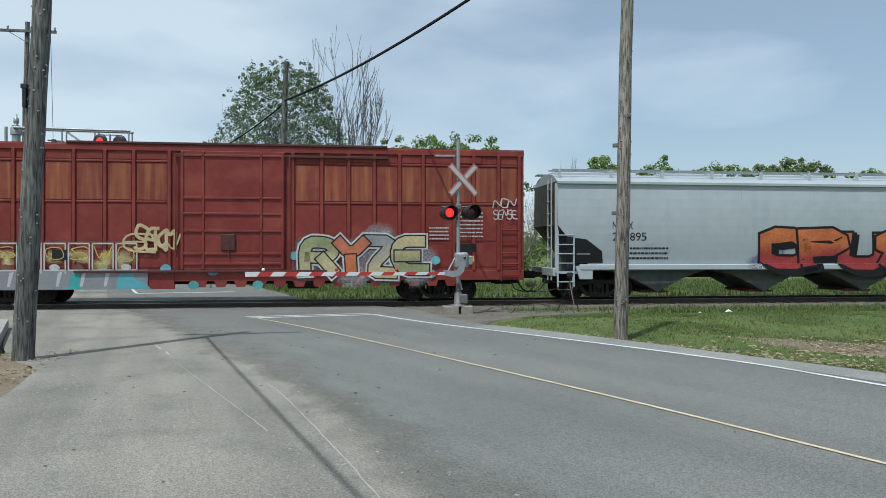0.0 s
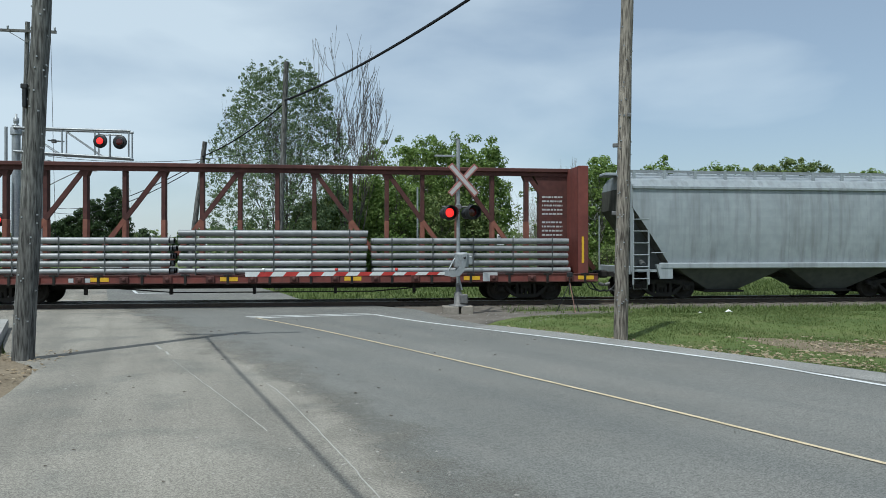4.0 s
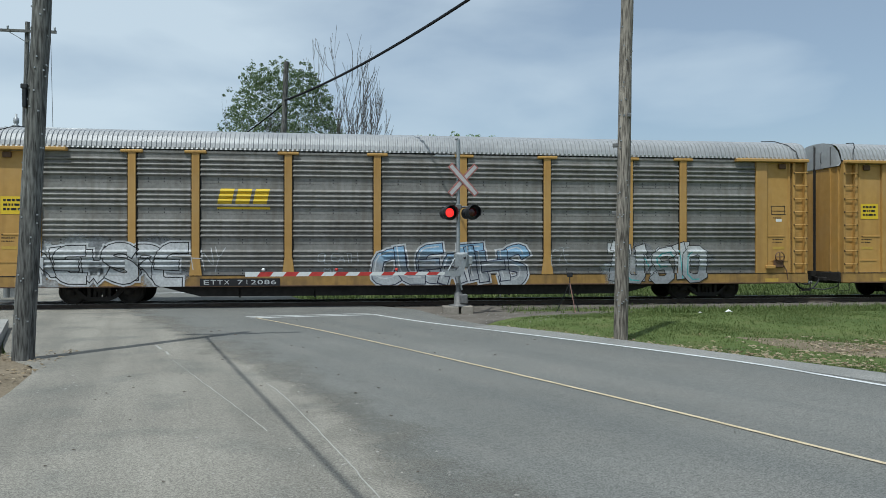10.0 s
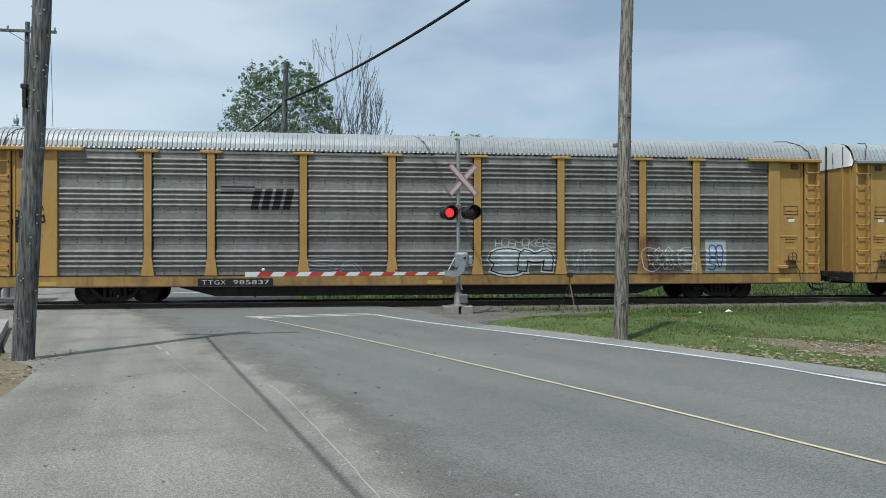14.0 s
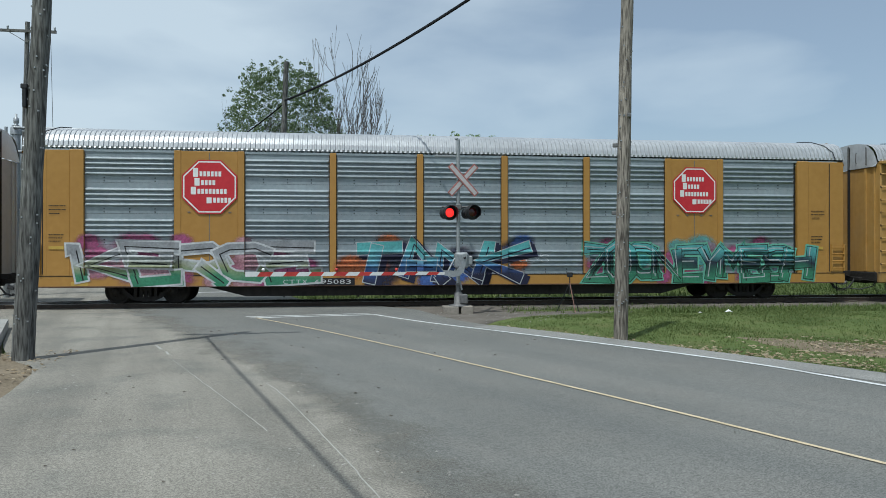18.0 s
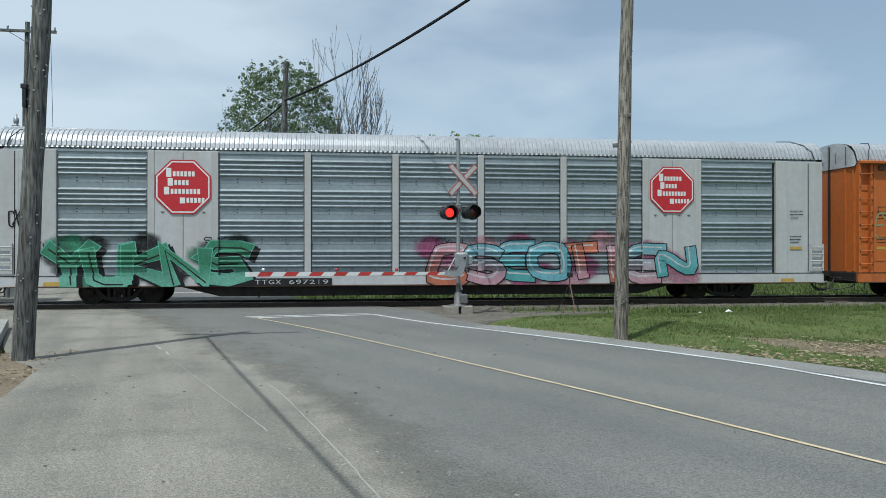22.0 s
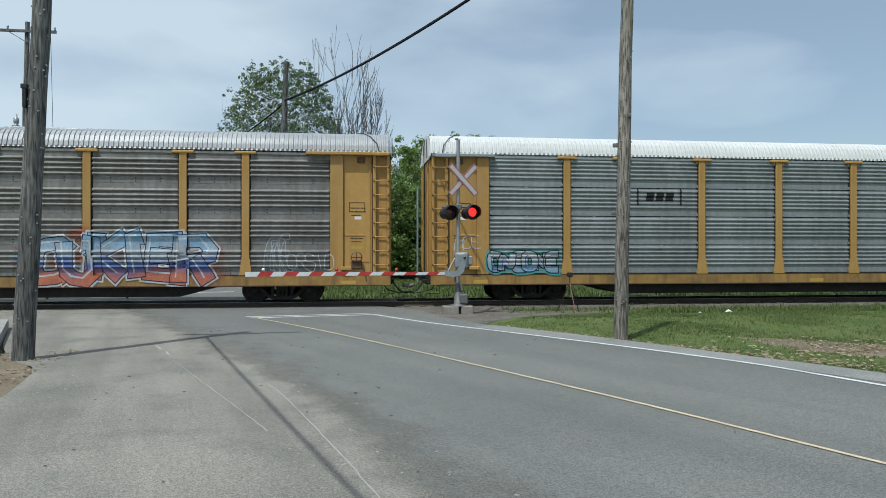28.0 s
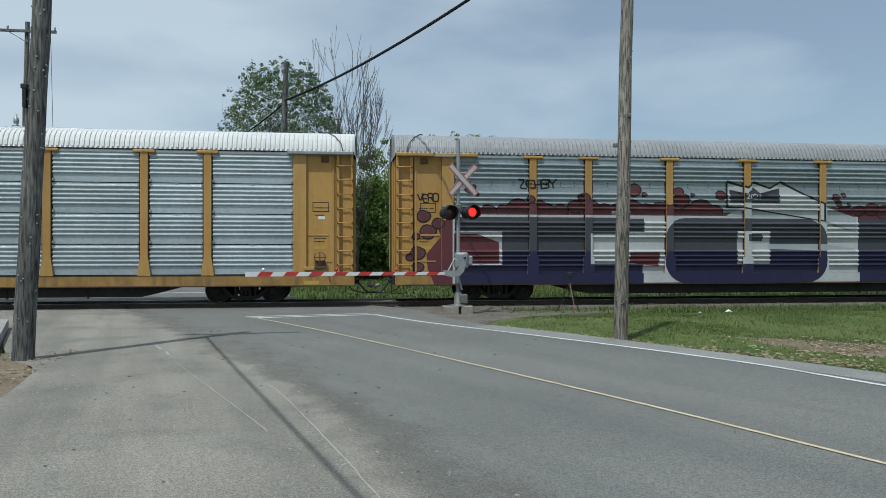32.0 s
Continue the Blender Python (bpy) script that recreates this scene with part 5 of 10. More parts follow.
def wheelset_mesh():
    s = Shape()
    s.lathe(wheel_prof, (0, -0.785, 0), "Y", 24)
    s.lathe([(r, -h) for r, h in wheel_prof], (0, 0.785, 0), "Y", 24)
    s.tube([(0, -0.8, 0), (0, 0.8, 0)], 0.08, 10)
    for k in range(3):
        a = radians(120 * k)
        s.box(math.cos(a) * 0.22 - 0.025, math.cos(a) * 0.22 + 0.025, -0.83, -0.8, math.sin(a) * 0.22 - 0.025, math.sin(a) * 0.22 + 0.025, 0.006)
    return s.mesh("wheelset", [WHEEL])


def sideframe_mesh():
    s = Shape()
    out = [(-1.15, 0.5), (-1.12, 0.6), (-0.8, 0.63), (-0.45, 0.7), (0.45, 0.7), (0.8, 0.63), (1.12, 0.6), (1.15, 0.5), (1.02, 0.42), (0.78, 0.44), (0.5, 0.22), (0.3, 0.13), (-0.3, 0.13), (-0.5, 0.22), (-0.78, 0.44), (-1.02, 0.42)]
    # outer casting, built as a closed band round two openings
    s.slab([(-1.15, 0.5), (-1.12, 0.6), (-0.8, 0.63), (-0.45, 0.7), (0.45, 0.7), (0.8, 0.63), (1.12, 0.6), (1.15, 0.5), (1.0, 0.44), (0.4, 0.56), (-0.4, 0.56), (-1.0, 0.44)], -0.09, 0.09)
    s.slab([(-0.8, 0.5), (-0.66, 0.5), (-0.36, 0.24), (0.36, 0.24), (0.66, 0.5), (0.8, 0.5), (0.5, 0.2), (0.3, 0.11), (-0.3, 0.11), (-0.5, 0.2)], -0.09, 0.09)
    s.box(-0.36, -0.26, -0.08, 0.08, 0.2, 0.6, 0.01).box(0.26, 0.36, -0.08, 0.08, 0.2, 0.6, 0.01)
    for x in (-0.14, 0.0, 0.14):
        s.tube([(x, 0, 0.24), (x, 0, 0.44)], 0.06, 8)
    for x in (-0.89, 0.89):
        s.box(x - 0.13, x + 0.13, -0.12, 0.08, 0.3, 0.55, 0.03)
        s.lathe([(0.0, -0.17), (0.07, -0.165), (0.1, -0.14), (0.11, -0.09)], (x, 0, 0.42), "Y", 12)
    return fixed(s.mesh("side_frame", [GRIME]))


WHEELSET, SIDEFRAME = wheelset_mesh(), sideframe_mesh()
BOLSTER = fixed(Shape().box(-0.2, 0.2, -1.05, 1.05, 0.4, 0.66, 0.03).box(-0.45, 0.45, -0.3, 0.3, 0.6, 0.76, 0.03).box(-0.7, 0.7, -0.62, -0.56, 0.3, 0.36).box(-0.7, 0.7, 0.56, 0.62, 0.3, 0.36).mesh("truck", [GRIME]))
SPINNERS = []


def truck(car, x, frame_mat=None):
    t = part("truck", BOLSTER, None, car, at=pose(x, 0, 0))
    for y, r in ((-1.0, 0), (1.0, 180)):
        part("side_frame", SIDEFRAME, None, t, at=pose(0, y, 0, 0, 0, r))
    for w in (-0.89, 0.89):
        o = part("wheelset", WHEELSET, None, t, at=pose(w, 0, WR))
        SPINNERS.append((o, car, w))
    return t


def coupler(car, x, out):
    """Knuckle coupler and air hose; out: +1 at the right end, -1 at the left."""
    s = Shape().box(min(x, x - out * 0.95), max(x, x - out * 0.95), -0.09, 0.09, 0.78, 0.96, 0.02)
    s.box(min(x + out * 0.06, x - out * 0.25), max(x + out * 0.06, x - out * 0.25), -0.2, 0.17, 0.74, 1.0, 0.05)
    part("coupler", s, GRIME, car)
    y = -0.42
    part("air_hose", Shape().tube([(x - out * 0.55, y, 0.72), (x - out * 0.45, y - 0.02, 0.55), (x - out * 0.3, y, 0.36), (x - out * 0.12, y + 0.02, 0.27), (x, y, 0.3)], 0.03, 6), BLACK, car, fix=False)
    part("hose_bracket", Shape().box(min(x - out * 0.7, x - out * 0.5), max(x - out * 0.7, x - out * 0.5), -0.75, -0.3, 0.6, 0.74, 0.02), GRIME, car)
    part("brake_cable", Shape().tube([(x - out * 0.9, -1.1, 0.66), (x - out * 0.75, -1.12, 0.42), (x - out * 0.35, -0.95, 0.3), (x - out * 0.05, -0.7, 0.34)], 0.022, 5), BLACK, car, fix=False)
    part("draft_gear", Shape().box(min(x - out * 1.3, x - out * 0.62), max(x - out * 1.3, x - out * 0.62), -0.42, 0.42, 0.55, 0.9, 0.04), GRIME, car)
    part("hose_coupling", Shape().tube([(x - out * 0.2, -0.45, 0.55), (x - out * 0.02, -0.45, 0.5)], 0.06, 8), DULLSTEEL, car, fix=False)
    part("uncoupling_lever", Shape().tube([(x - out * 0.62, -1.35, 0.62), (x - out * 0.62, -0.5, 0.66), (x - out * 0.35, -0.2, 0.8)], 0.018, 5), GRIME, car, fix=False)


def ladder(car, x0, x1, z0, z1, y, rungs, m, r=0.018, stiles=True, label=""):
    s = Shape()
    if stiles:
        s.box(x0 - 0.025, x0 + 0.025, y - 0.02, y + 0.03, z0, z1)
        s.box(x1 - 0.025, x1 + 0.025, y - 0.02, y + 0.03, z0, z1)
    lad = part("ladder", s, m, car, label, fix=False) if stiles else new("ladder")
    if not stiles:
        lad.parent = car
    me = Shape().tube([(x0, 0, 0), (x1, 0, 0)], r, 5).mesh("rung", [m])
    for i in range(rungs):
        part("rung", me, None, lad, at=pose(0, y - 0.02, z0 + (z1 - z0) * (i + 0.5) / rungs))
    return lad


# ---------- train: painted lettering and street art ----------
GLYPHS = {}


def glyph(ch, off):
    """Triangles of one letter of the built-in font, in a 1 x 1 box."""
    if (ch, off) not in GLYPHS:
        cu = bpy.data.curves.new("glyph", "FONT")
        cu.body, cu.offset, cu.resolution_u, cu.fill_mode = ch, off, 3, "FRONT"
        ob = bpy.data.objects.new("glyph", cu)
        me = bpy.data.meshes.new_from_object(ob)
        me.calc_loop_triangles()
        vs = [(v.co.x, v.co.y) for v in me.vertices]
        GLYPHS[ch, off] = [tuple(vs[i] for i in t.vertices) for t in me.loop_triangles]
        bpy.data.objects.remove(ob)
        bpy.data.curves.remove(cu)
        bpy.data.meshes.remove(me)
    return GLYPHS[ch, off]


def clip(poly, ax, lim, keep_more):
    out = []
    for i, p in enumerate(poly):
        q = poly[(i + 1) % len(poly)]
        a, b = (p[ax] - lim) * (1 if keep_more else -1), (q[ax] - lim) * (1 if keep_more else -1)
        if a >= 0:
            out.append(p)
        if a * b < 0:
            t = a / (a - b)
            out.append((p[0] + (q[0] - p[0]) * t, p[1] + (q[1] - p[1]) * t))
    return out


class Side:
    """Outer face of a car: breaks along x and z, and the depth y at each cell edge."""

    def __init__(self, flat_y=-1.5, xb=(), zb=(), depth=None):
        self.y, self.xb, self.zb, self.depth, self.low = flat_y, list(xb), list(zb), depth, 0.0

    def lay(self, sh, tri, lift, mi):
        tri = clip(tri, 1, self.low, True)
        if len(tri) < 3:
            return
        lo, hi = min(p[0] for p in tri), max(p[0] for p in tri)
        xs = [lo - 1] + [b for b in self.xb if lo < b < hi] + [hi + 1]
        for x0, x1 in zip(xs, xs[1:]):
            q = clip(clip(tri, 0, x0, True), 0, x1, False)
            if len(q) < 3:
                continue
            zl, zh = min(p[1] for p in q), max(p[1] for p in q)
            zs = [zl - 1] + [b for b in self.zb if zl < b < zh] + [zh + 1]
            for z0, z1 in zip(zs, zs[1:]):
                r = clip(clip(q, 1, z0, True), 1, z1, False)
                if len(r) < 3:
                    continue
                mx, mz = sum(p[0] for p in r) / len(r), sum(p[1] for p in r) / len(r)
                vs = []
                for x, z in r:
                    y = self.depth(x + (mx - x) * 1e-3, z + (mz - z) * 1e-3) if self.depth else self.y
                    vs.append((x, y - lift, z))
                sh.add(vs, [tuple(range(len(vs)))], mi)


FLAT = Side()


def word(text, box, off=0.0, gap=0.12):
    """Triangles of a word in the built-in font, stretched into box (x0, x1, z0, z1)."""
    x0, x1, z0, z1 = box
    w = (x1 - x0) / len(text)
    out = []
    for i, ch in enumerate(text):
        if ch == " ":
            continue
        pts = [p for t in glyph(ch, 0.0) for p in t]
        bx0, bx1, by0, by1 = min(p[0] for p in pts), max(p[0] for p in pts), min(p[1] for p in pts), max(p[1] for p in pts)
        sx, sy = w * (1 - gap) / max(0.12, bx1 - bx0), (z1 - z0) / max(0.2, by1 - by0)
        if ch in "I1.":
            sx = min(sx, sy * 0.9)
        cx, cz = x0 + w * (i + 0.5), (z0 + z1) / 2
        out += [[(cx + (px - (bx0 + bx1) / 2) * sx, cz + (py - (by0 + by1) / 2) * sy) for px, py in t] for t in glyph(ch, off)]
    return out


def lettering(car, side, text, box, m, name="lettering", label="", off=0.0, lift=0.006, gap=0.12):
    s = Shape()
    for t in word(text, box, off, gap):
        side.lay(s, t, lift, 0)
    return part(name, s, m, car, label, fix=False)


def bars(car, side, rows, m, name="stencil", lift=0.005, label="", gaps=True, seed=3):
    """Unreadable small print: rows of short bars, (x0, x1, z, height)."""
    rr, s = random.Random(seed), Shape()
    for x0, x1, z, h in rows:
        x = x0
        while x < x1:
            w = min(rr.uniform(0.7, 2.4) * h, x1 - x) if gaps else x1 - x
            for t in (((x, z), (x + w, z), (x + w, z + h)), ((x, z), (x + w, z + h), (x, z + h))):
                side.lay(s, t, lift, 0)
            x += w + h * 0.45
    ob = part(name, s, m, car, label, fix=False)
    return tagged(ob, kind="stuff") if gaps and len(rows) > 1 else ob


def paint_rect(car, side, x0, x1, z0, z1, m, name="plate", lift=0.005, label=""):
    return bars(car, side, [(x0, x1, z0, z1 - z0)], m, name, lift, label, gaps=False)


def paint_poly(car, side, poly, m, name="paint", lift=0.005, label=""):
    s = Shape()
    c = (sum(p[0] for p in poly) / len(poly), sum(p[1] for p in poly) / len(poly))
    for a, b in zip(poly, poly[1:] + poly[:1]):
        side.lay(s, (c, a, b), lift, 0)
    return part(name, s, m, car, label, fix=False)


# ---------- train: street art ----------
# letter skeletons on a grid 4 wide and 6 high: strokes of two-digit points
SKELETON = dict(A="002640 1232", B="0006364544330333424130 00", C="4536160501103041", D="00062645414120 00", E="46060040 0333", F="460600 0333", G="45361605011030414323", H="0006 4046 0343", I="2026", J="4641301001", K="0006 460340", L="060040", M="0006234640", N="00064046", O="160501103041453616", P="00063645443303", Q="160501103041453616 2240", R="00063645443303 2340", S="4536160504133342413010 01", T="0646 2026", U="060110304146", V="062046", W="0610243046", X="0046 0640", Y="062346 2320", Z="06460040")


def spray_material(name, misty):
    """Sprayed paint: its colour lies in the mesh, mottled at two scales; misty paint thins out by its cover."""
    m = bpy.data.materials.new(name)
    m.use_nodes = True
    n, l = m.node_tree.nodes, m.node_tree.links
    bs = n["Principled BSDF"]
    at, tc, n1, n2, ad, mr, hv = (n.new(q) for q in ("ShaderNodeAttribute", "ShaderNodeTexCoord", "ShaderNodeTexNoise", "ShaderNodeTexNoise", "ShaderNodeMath", "ShaderNodeMapRange", "ShaderNodeHueSaturation"))
    at.attribute_name = "paint"
    n1.inputs["Scale"].default_value, n1.inputs["Detail"].default_value = 14.0, 6.0
    n2.inputs["Scale"].default_value, n2.inputs["Detail"].default_value = 2.2, 4.0
    for q in (n1, n2):
        l.new(tc.outputs["Object"], q.inputs["Vector"])
    l.new(n1.outputs["Fac"], ad.inputs[0])
    l.new(n2.outputs["Fac"], ad.inputs[1])
    l.new(ad.outputs[0], mr.inputs["Value"])
    mr.inputs["From Min"].default_value, mr.inputs["From Max"].default_value = 0.7, 1.3
    mr.inputs["To Min"].default_value, mr.inputs["To Max"].default_value = 0.72, 1.22
    l.new(mr.outputs[0], hv.inputs["Value"])
    l.new(at.outputs["Color"], hv.inputs["Color"])
    l.new(hv.outputs["Color"], bs.inputs["Base Color"])
    bs.inputs["Roughness"].default_value, bs.inputs["Specular IOR Level"].default_value = 0.55, 0.3
    if misty:
        ac, tr, mx, mu = (n.new(q) for q in ("ShaderNodeAttribute", "ShaderNodeBsdfTransparent", "ShaderNodeMixShader", "ShaderNodeMath"))
        ac.attribute_name = "cover"
        mu.operation = "MULTIPLY"
        l.new(ac.outputs["Fac"], mu.inputs[0])
        l.new(mr.outputs[0], mu.inputs[1])
        l.new(mu.outputs[0], mx.inputs[0])
        l.new(tr.outputs[0], mx.inputs[1])
        l.new(bs.outputs[0], mx.inputs[2])
        l.new(mx.outputs[0], n["Material Output"].inputs["Surface"])
    return m


SPRAY, MIST = spray_material("sprayed_paint", False), spray_material("sprayed_mist", True)


def tint(name, fade=0.18):
    """An ink's colour, a little bleached."""
    c = COLOURS[name]
    g = sum(c) / 3 * 0.9 + 0.02
    return np.array([v + (g - v) * fade for v in c])


def sprayed(name, sh, parent, colour, cover=None, label=""):
    """Links painted faces; colour and cover are functions of x and z."""
    if not sh.v:
        return None
    ob = tagged(part(name, sh, MIST if cover else SPRAY, parent, label, fix=False), kind="stuff")
    cols = np.ones((len(sh.v), 4), dtype=np.float32)
    cols[:, :3] = colour(np.array([v[0] for v in sh.v]), np.array([v[2] for v in sh.v])) if cover else [colour(v[0], v[2]) for v in sh.v]
    ob.data.attributes.new("paint", "FLOAT_COLOR", "POINT").data.foreach_set("color", cols.ravel())
    if cover:
        ob.data.attributes.new("cover", "FLOAT", "POINT").data.foreach_set("value", cover(np.array([v[0] for v in sh.v]), np.array([v[2] for v in sh.v])))
    return ob


def mist(car, side, box, names, seed=1, strength=0.8, puffs=3.2, r=(0.22, 0.5), lift=0.003, label="", parent=None):
    """A cloud of overspray: puffs of several colours that thin out at their edges."""
    rr = random.Random(seed)
    x0, x1, z0, z1 = box
    ps = [(rr.uniform(x0, x1), rr.uniform(z0, z1), rr.uniform(*r), tint(rr.choice(names))) for _ in range(max(4, int((x1 - x0) * puffs)))]

    centre, reach, inks = np.array([q[:2] for q in ps]), np.array([q[2] for q in ps]), np.array([q[3] for q in ps])

    def weights(x, z):
        dx, dz = (np.asarray(x)[:, None] - centre[:, 0]) / 1.35, np.asarray(z)[:, None] - centre[:, 1]
        return np.maximum(0.0, 1 - (dx * dx + dz * dz) / reach ** 2)

    def colour(x, z):
        w = weights(x, z) + 1e-4
        return w @ inks / w.sum(axis=1)[:, None]

    def cover(x, z):
        return np.minimum(1.0, 1.8 * weights(x, z).max(axis=1)) * strength
    s, m, d = Shape(), r[1] * 1.4, 0.17
    nx, nz = max(2, int((x1 - x0 + 2 * m) / d)), max(2, int((z1 - z0 + 1.6 * m) / d))
    ga, gb = (q.ravel() for q in np.meshgrid(x0 - m + d * np.arange(nx), z0 - 0.8 * m + d * np.arange(nz)))
    near = sum(weights(ga + d * e, gb + d * f).max(axis=1) for e, f in ((0, 0), (0.5, 0.5), (1, 1), (0, 1), (1, 0)))
    for a, b in zip(ga[near > 0].tolist(), gb[near > 0].tolist()):
        side.lay(s, [(a, b), (a + d, b), (a + d, b + d), (a, b + d)], lift, 0)
    return sprayed("overspray", s, parent or car, colour, cover, label)


def strokes_of(text, box, seed, wild, style):
    """Skeleton lines of each letter, bent and stretched into the box."""
    rr = random.Random(seed)
    x0, x1, z0, z1 = box
    w, h = (x1 - x0) / len(text), z1 - z0
    out = []
    for i, ch in enumerate(text):
        if ch not in SKELETON:
            continue
        lean, rise, grow = wild * rr.uniform(-0.22, 0.22), wild * rr.uniform(-0.09, 0.09) * h, 1 + wild * rr.uniform(-0.1, 0.14)
        sx = w * (0.86 + wild * 0.16)
        letter = []
        for st in SKELETON[ch].replace(" 00", "00").replace(" 01", "01").split() if ch in "BDS" else SKELETON[ch].split():
            pts = []
            for k in range(0, len(st), 2):
                u, v = int(st[k]) / 4 - 0.5, int(st[k + 1]) / 6 - 0.5
                u += wild * rr.uniform(-0.09, 0.09)
                v += wild * rr.uniform(-0.06, 0.06)
                pts.append((x0 + w * (i + 0.5) + u * sx + lean * v * h, (z0 + z1) / 2 + rise + v * h * grow))
            if style == "round" and len(pts) > 2:
                for _ in (0, 1) if len(pts) < 8 else (0,):
                    q = [pts[0]]
                    for a, b in zip(pts, pts[1:]):
                        q += [(a[0] * 0.74 + b[0] * 0.26, a[1] * 0.74 + b[1] * 0.26), (a[0] * 0.26 + b[0] * 0.74, a[1] * 0.26 + b[1] * 0.74)]
                    pts = q + [pts[-1]]
            elif style == "sharp" and len(pts) > 1:
                # hooked serif at one end
                a, b = pts[-2], pts[-1]
                if rr.random() < 0.6 * wild:
                    dx, dz = b[0] - a[0], b[1] - a[1]
                    n = math.hypot(dx, dz) or 1
                    k = rr.choice((-1, 1)) * 0.2 * h
                    pts.append((b[0] - dz / n * k, b[1] + dx / n * k + 0.03 * h))
            if st[:2] == st[-2:] and len(st) > 6:
                pts = pts[:-1] if style == "round" or len(pts) * 2 == len(st) else pts[:-2]
                pts.append(pts[0])
            letter.append(pts)
        out.append(letter)
    return out


def offsets(pts, w, flare, grow=0.0):
    """Left and right edges of a stroke, mitred, wider at its ends by flare."""
    n = len(pts)
    pts = list(pts)
    if n > 1 and pts[0] != pts[-1]:
        for e, f in ((0, 1), (n - 1, n - 2)):
            dx, dz = pts[e][0] - pts[f][0], pts[e][1] - pts[f][1]
            ln = math.hypot(dx, dz) or 1
            k = w * 0.35 + grow
            pts[e] = (pts[e][0] + dx / ln * k, pts[e][1] + dz / ln * k)
    l, r = [], []
    for i, p in enumerate(pts):
        a, b = pts[max(0, i - 1)], pts[min(n - 1, i + 1)]
        if pts[0] == pts[-1] and i in (0, n - 1):
            a, b = pts[n - 2], pts[1]
        d0 = (p[0] - a[0], p[1] - a[1])
        d1 = (b[0] - p[0], b[1] - p[1])
        n0, n1 = math.hypot(*d0), math.hypot(*d1)
        if n0 < 1e-6:
            d0, n0 = d1, n1
        if n1 < 1e-6:
            d1, n1 = d0, n0
        d0, d1 = (d0[0] / n0, d0[1] / n0), (d1[0] / n1, d1[1] / n1)
        t = (d0[0] + d1[0], d0[1] + d1[1])
        ln = math.hypot(*t)
        t = (t[0] / ln, t[1] / ln) if ln > 0.2 else d1
        c = max(0.62, abs(t[0] * d1[0] + t[1] * d1[1]))
        k = (w * (1 + (flare if i in (0, n - 1) else 0)) + grow) / c
        l.append((p[0] - t[1] * k, p[1] + t[0] * k))
        r.append((p[0] + t[1] * k, p[1] - t[0] * k))
    return l, r


def lay_stroke(side, sh, pts, w, flare, grow, lift, shift=(0, 0)):
    l, r = offsets(pts, w, flare, grow)
    for i in range(len(l) - 1):
        q = [l[i], r[i], r[i + 1], l[i + 1]]
        q = [(a + shift[0], b + shift[1]) for a, b in q]
        side.lay(sh, [q[0], q[1], q[2]], lift, 0)
        side.lay(sh, [q[0], q[2], q[3]], lift, 0)


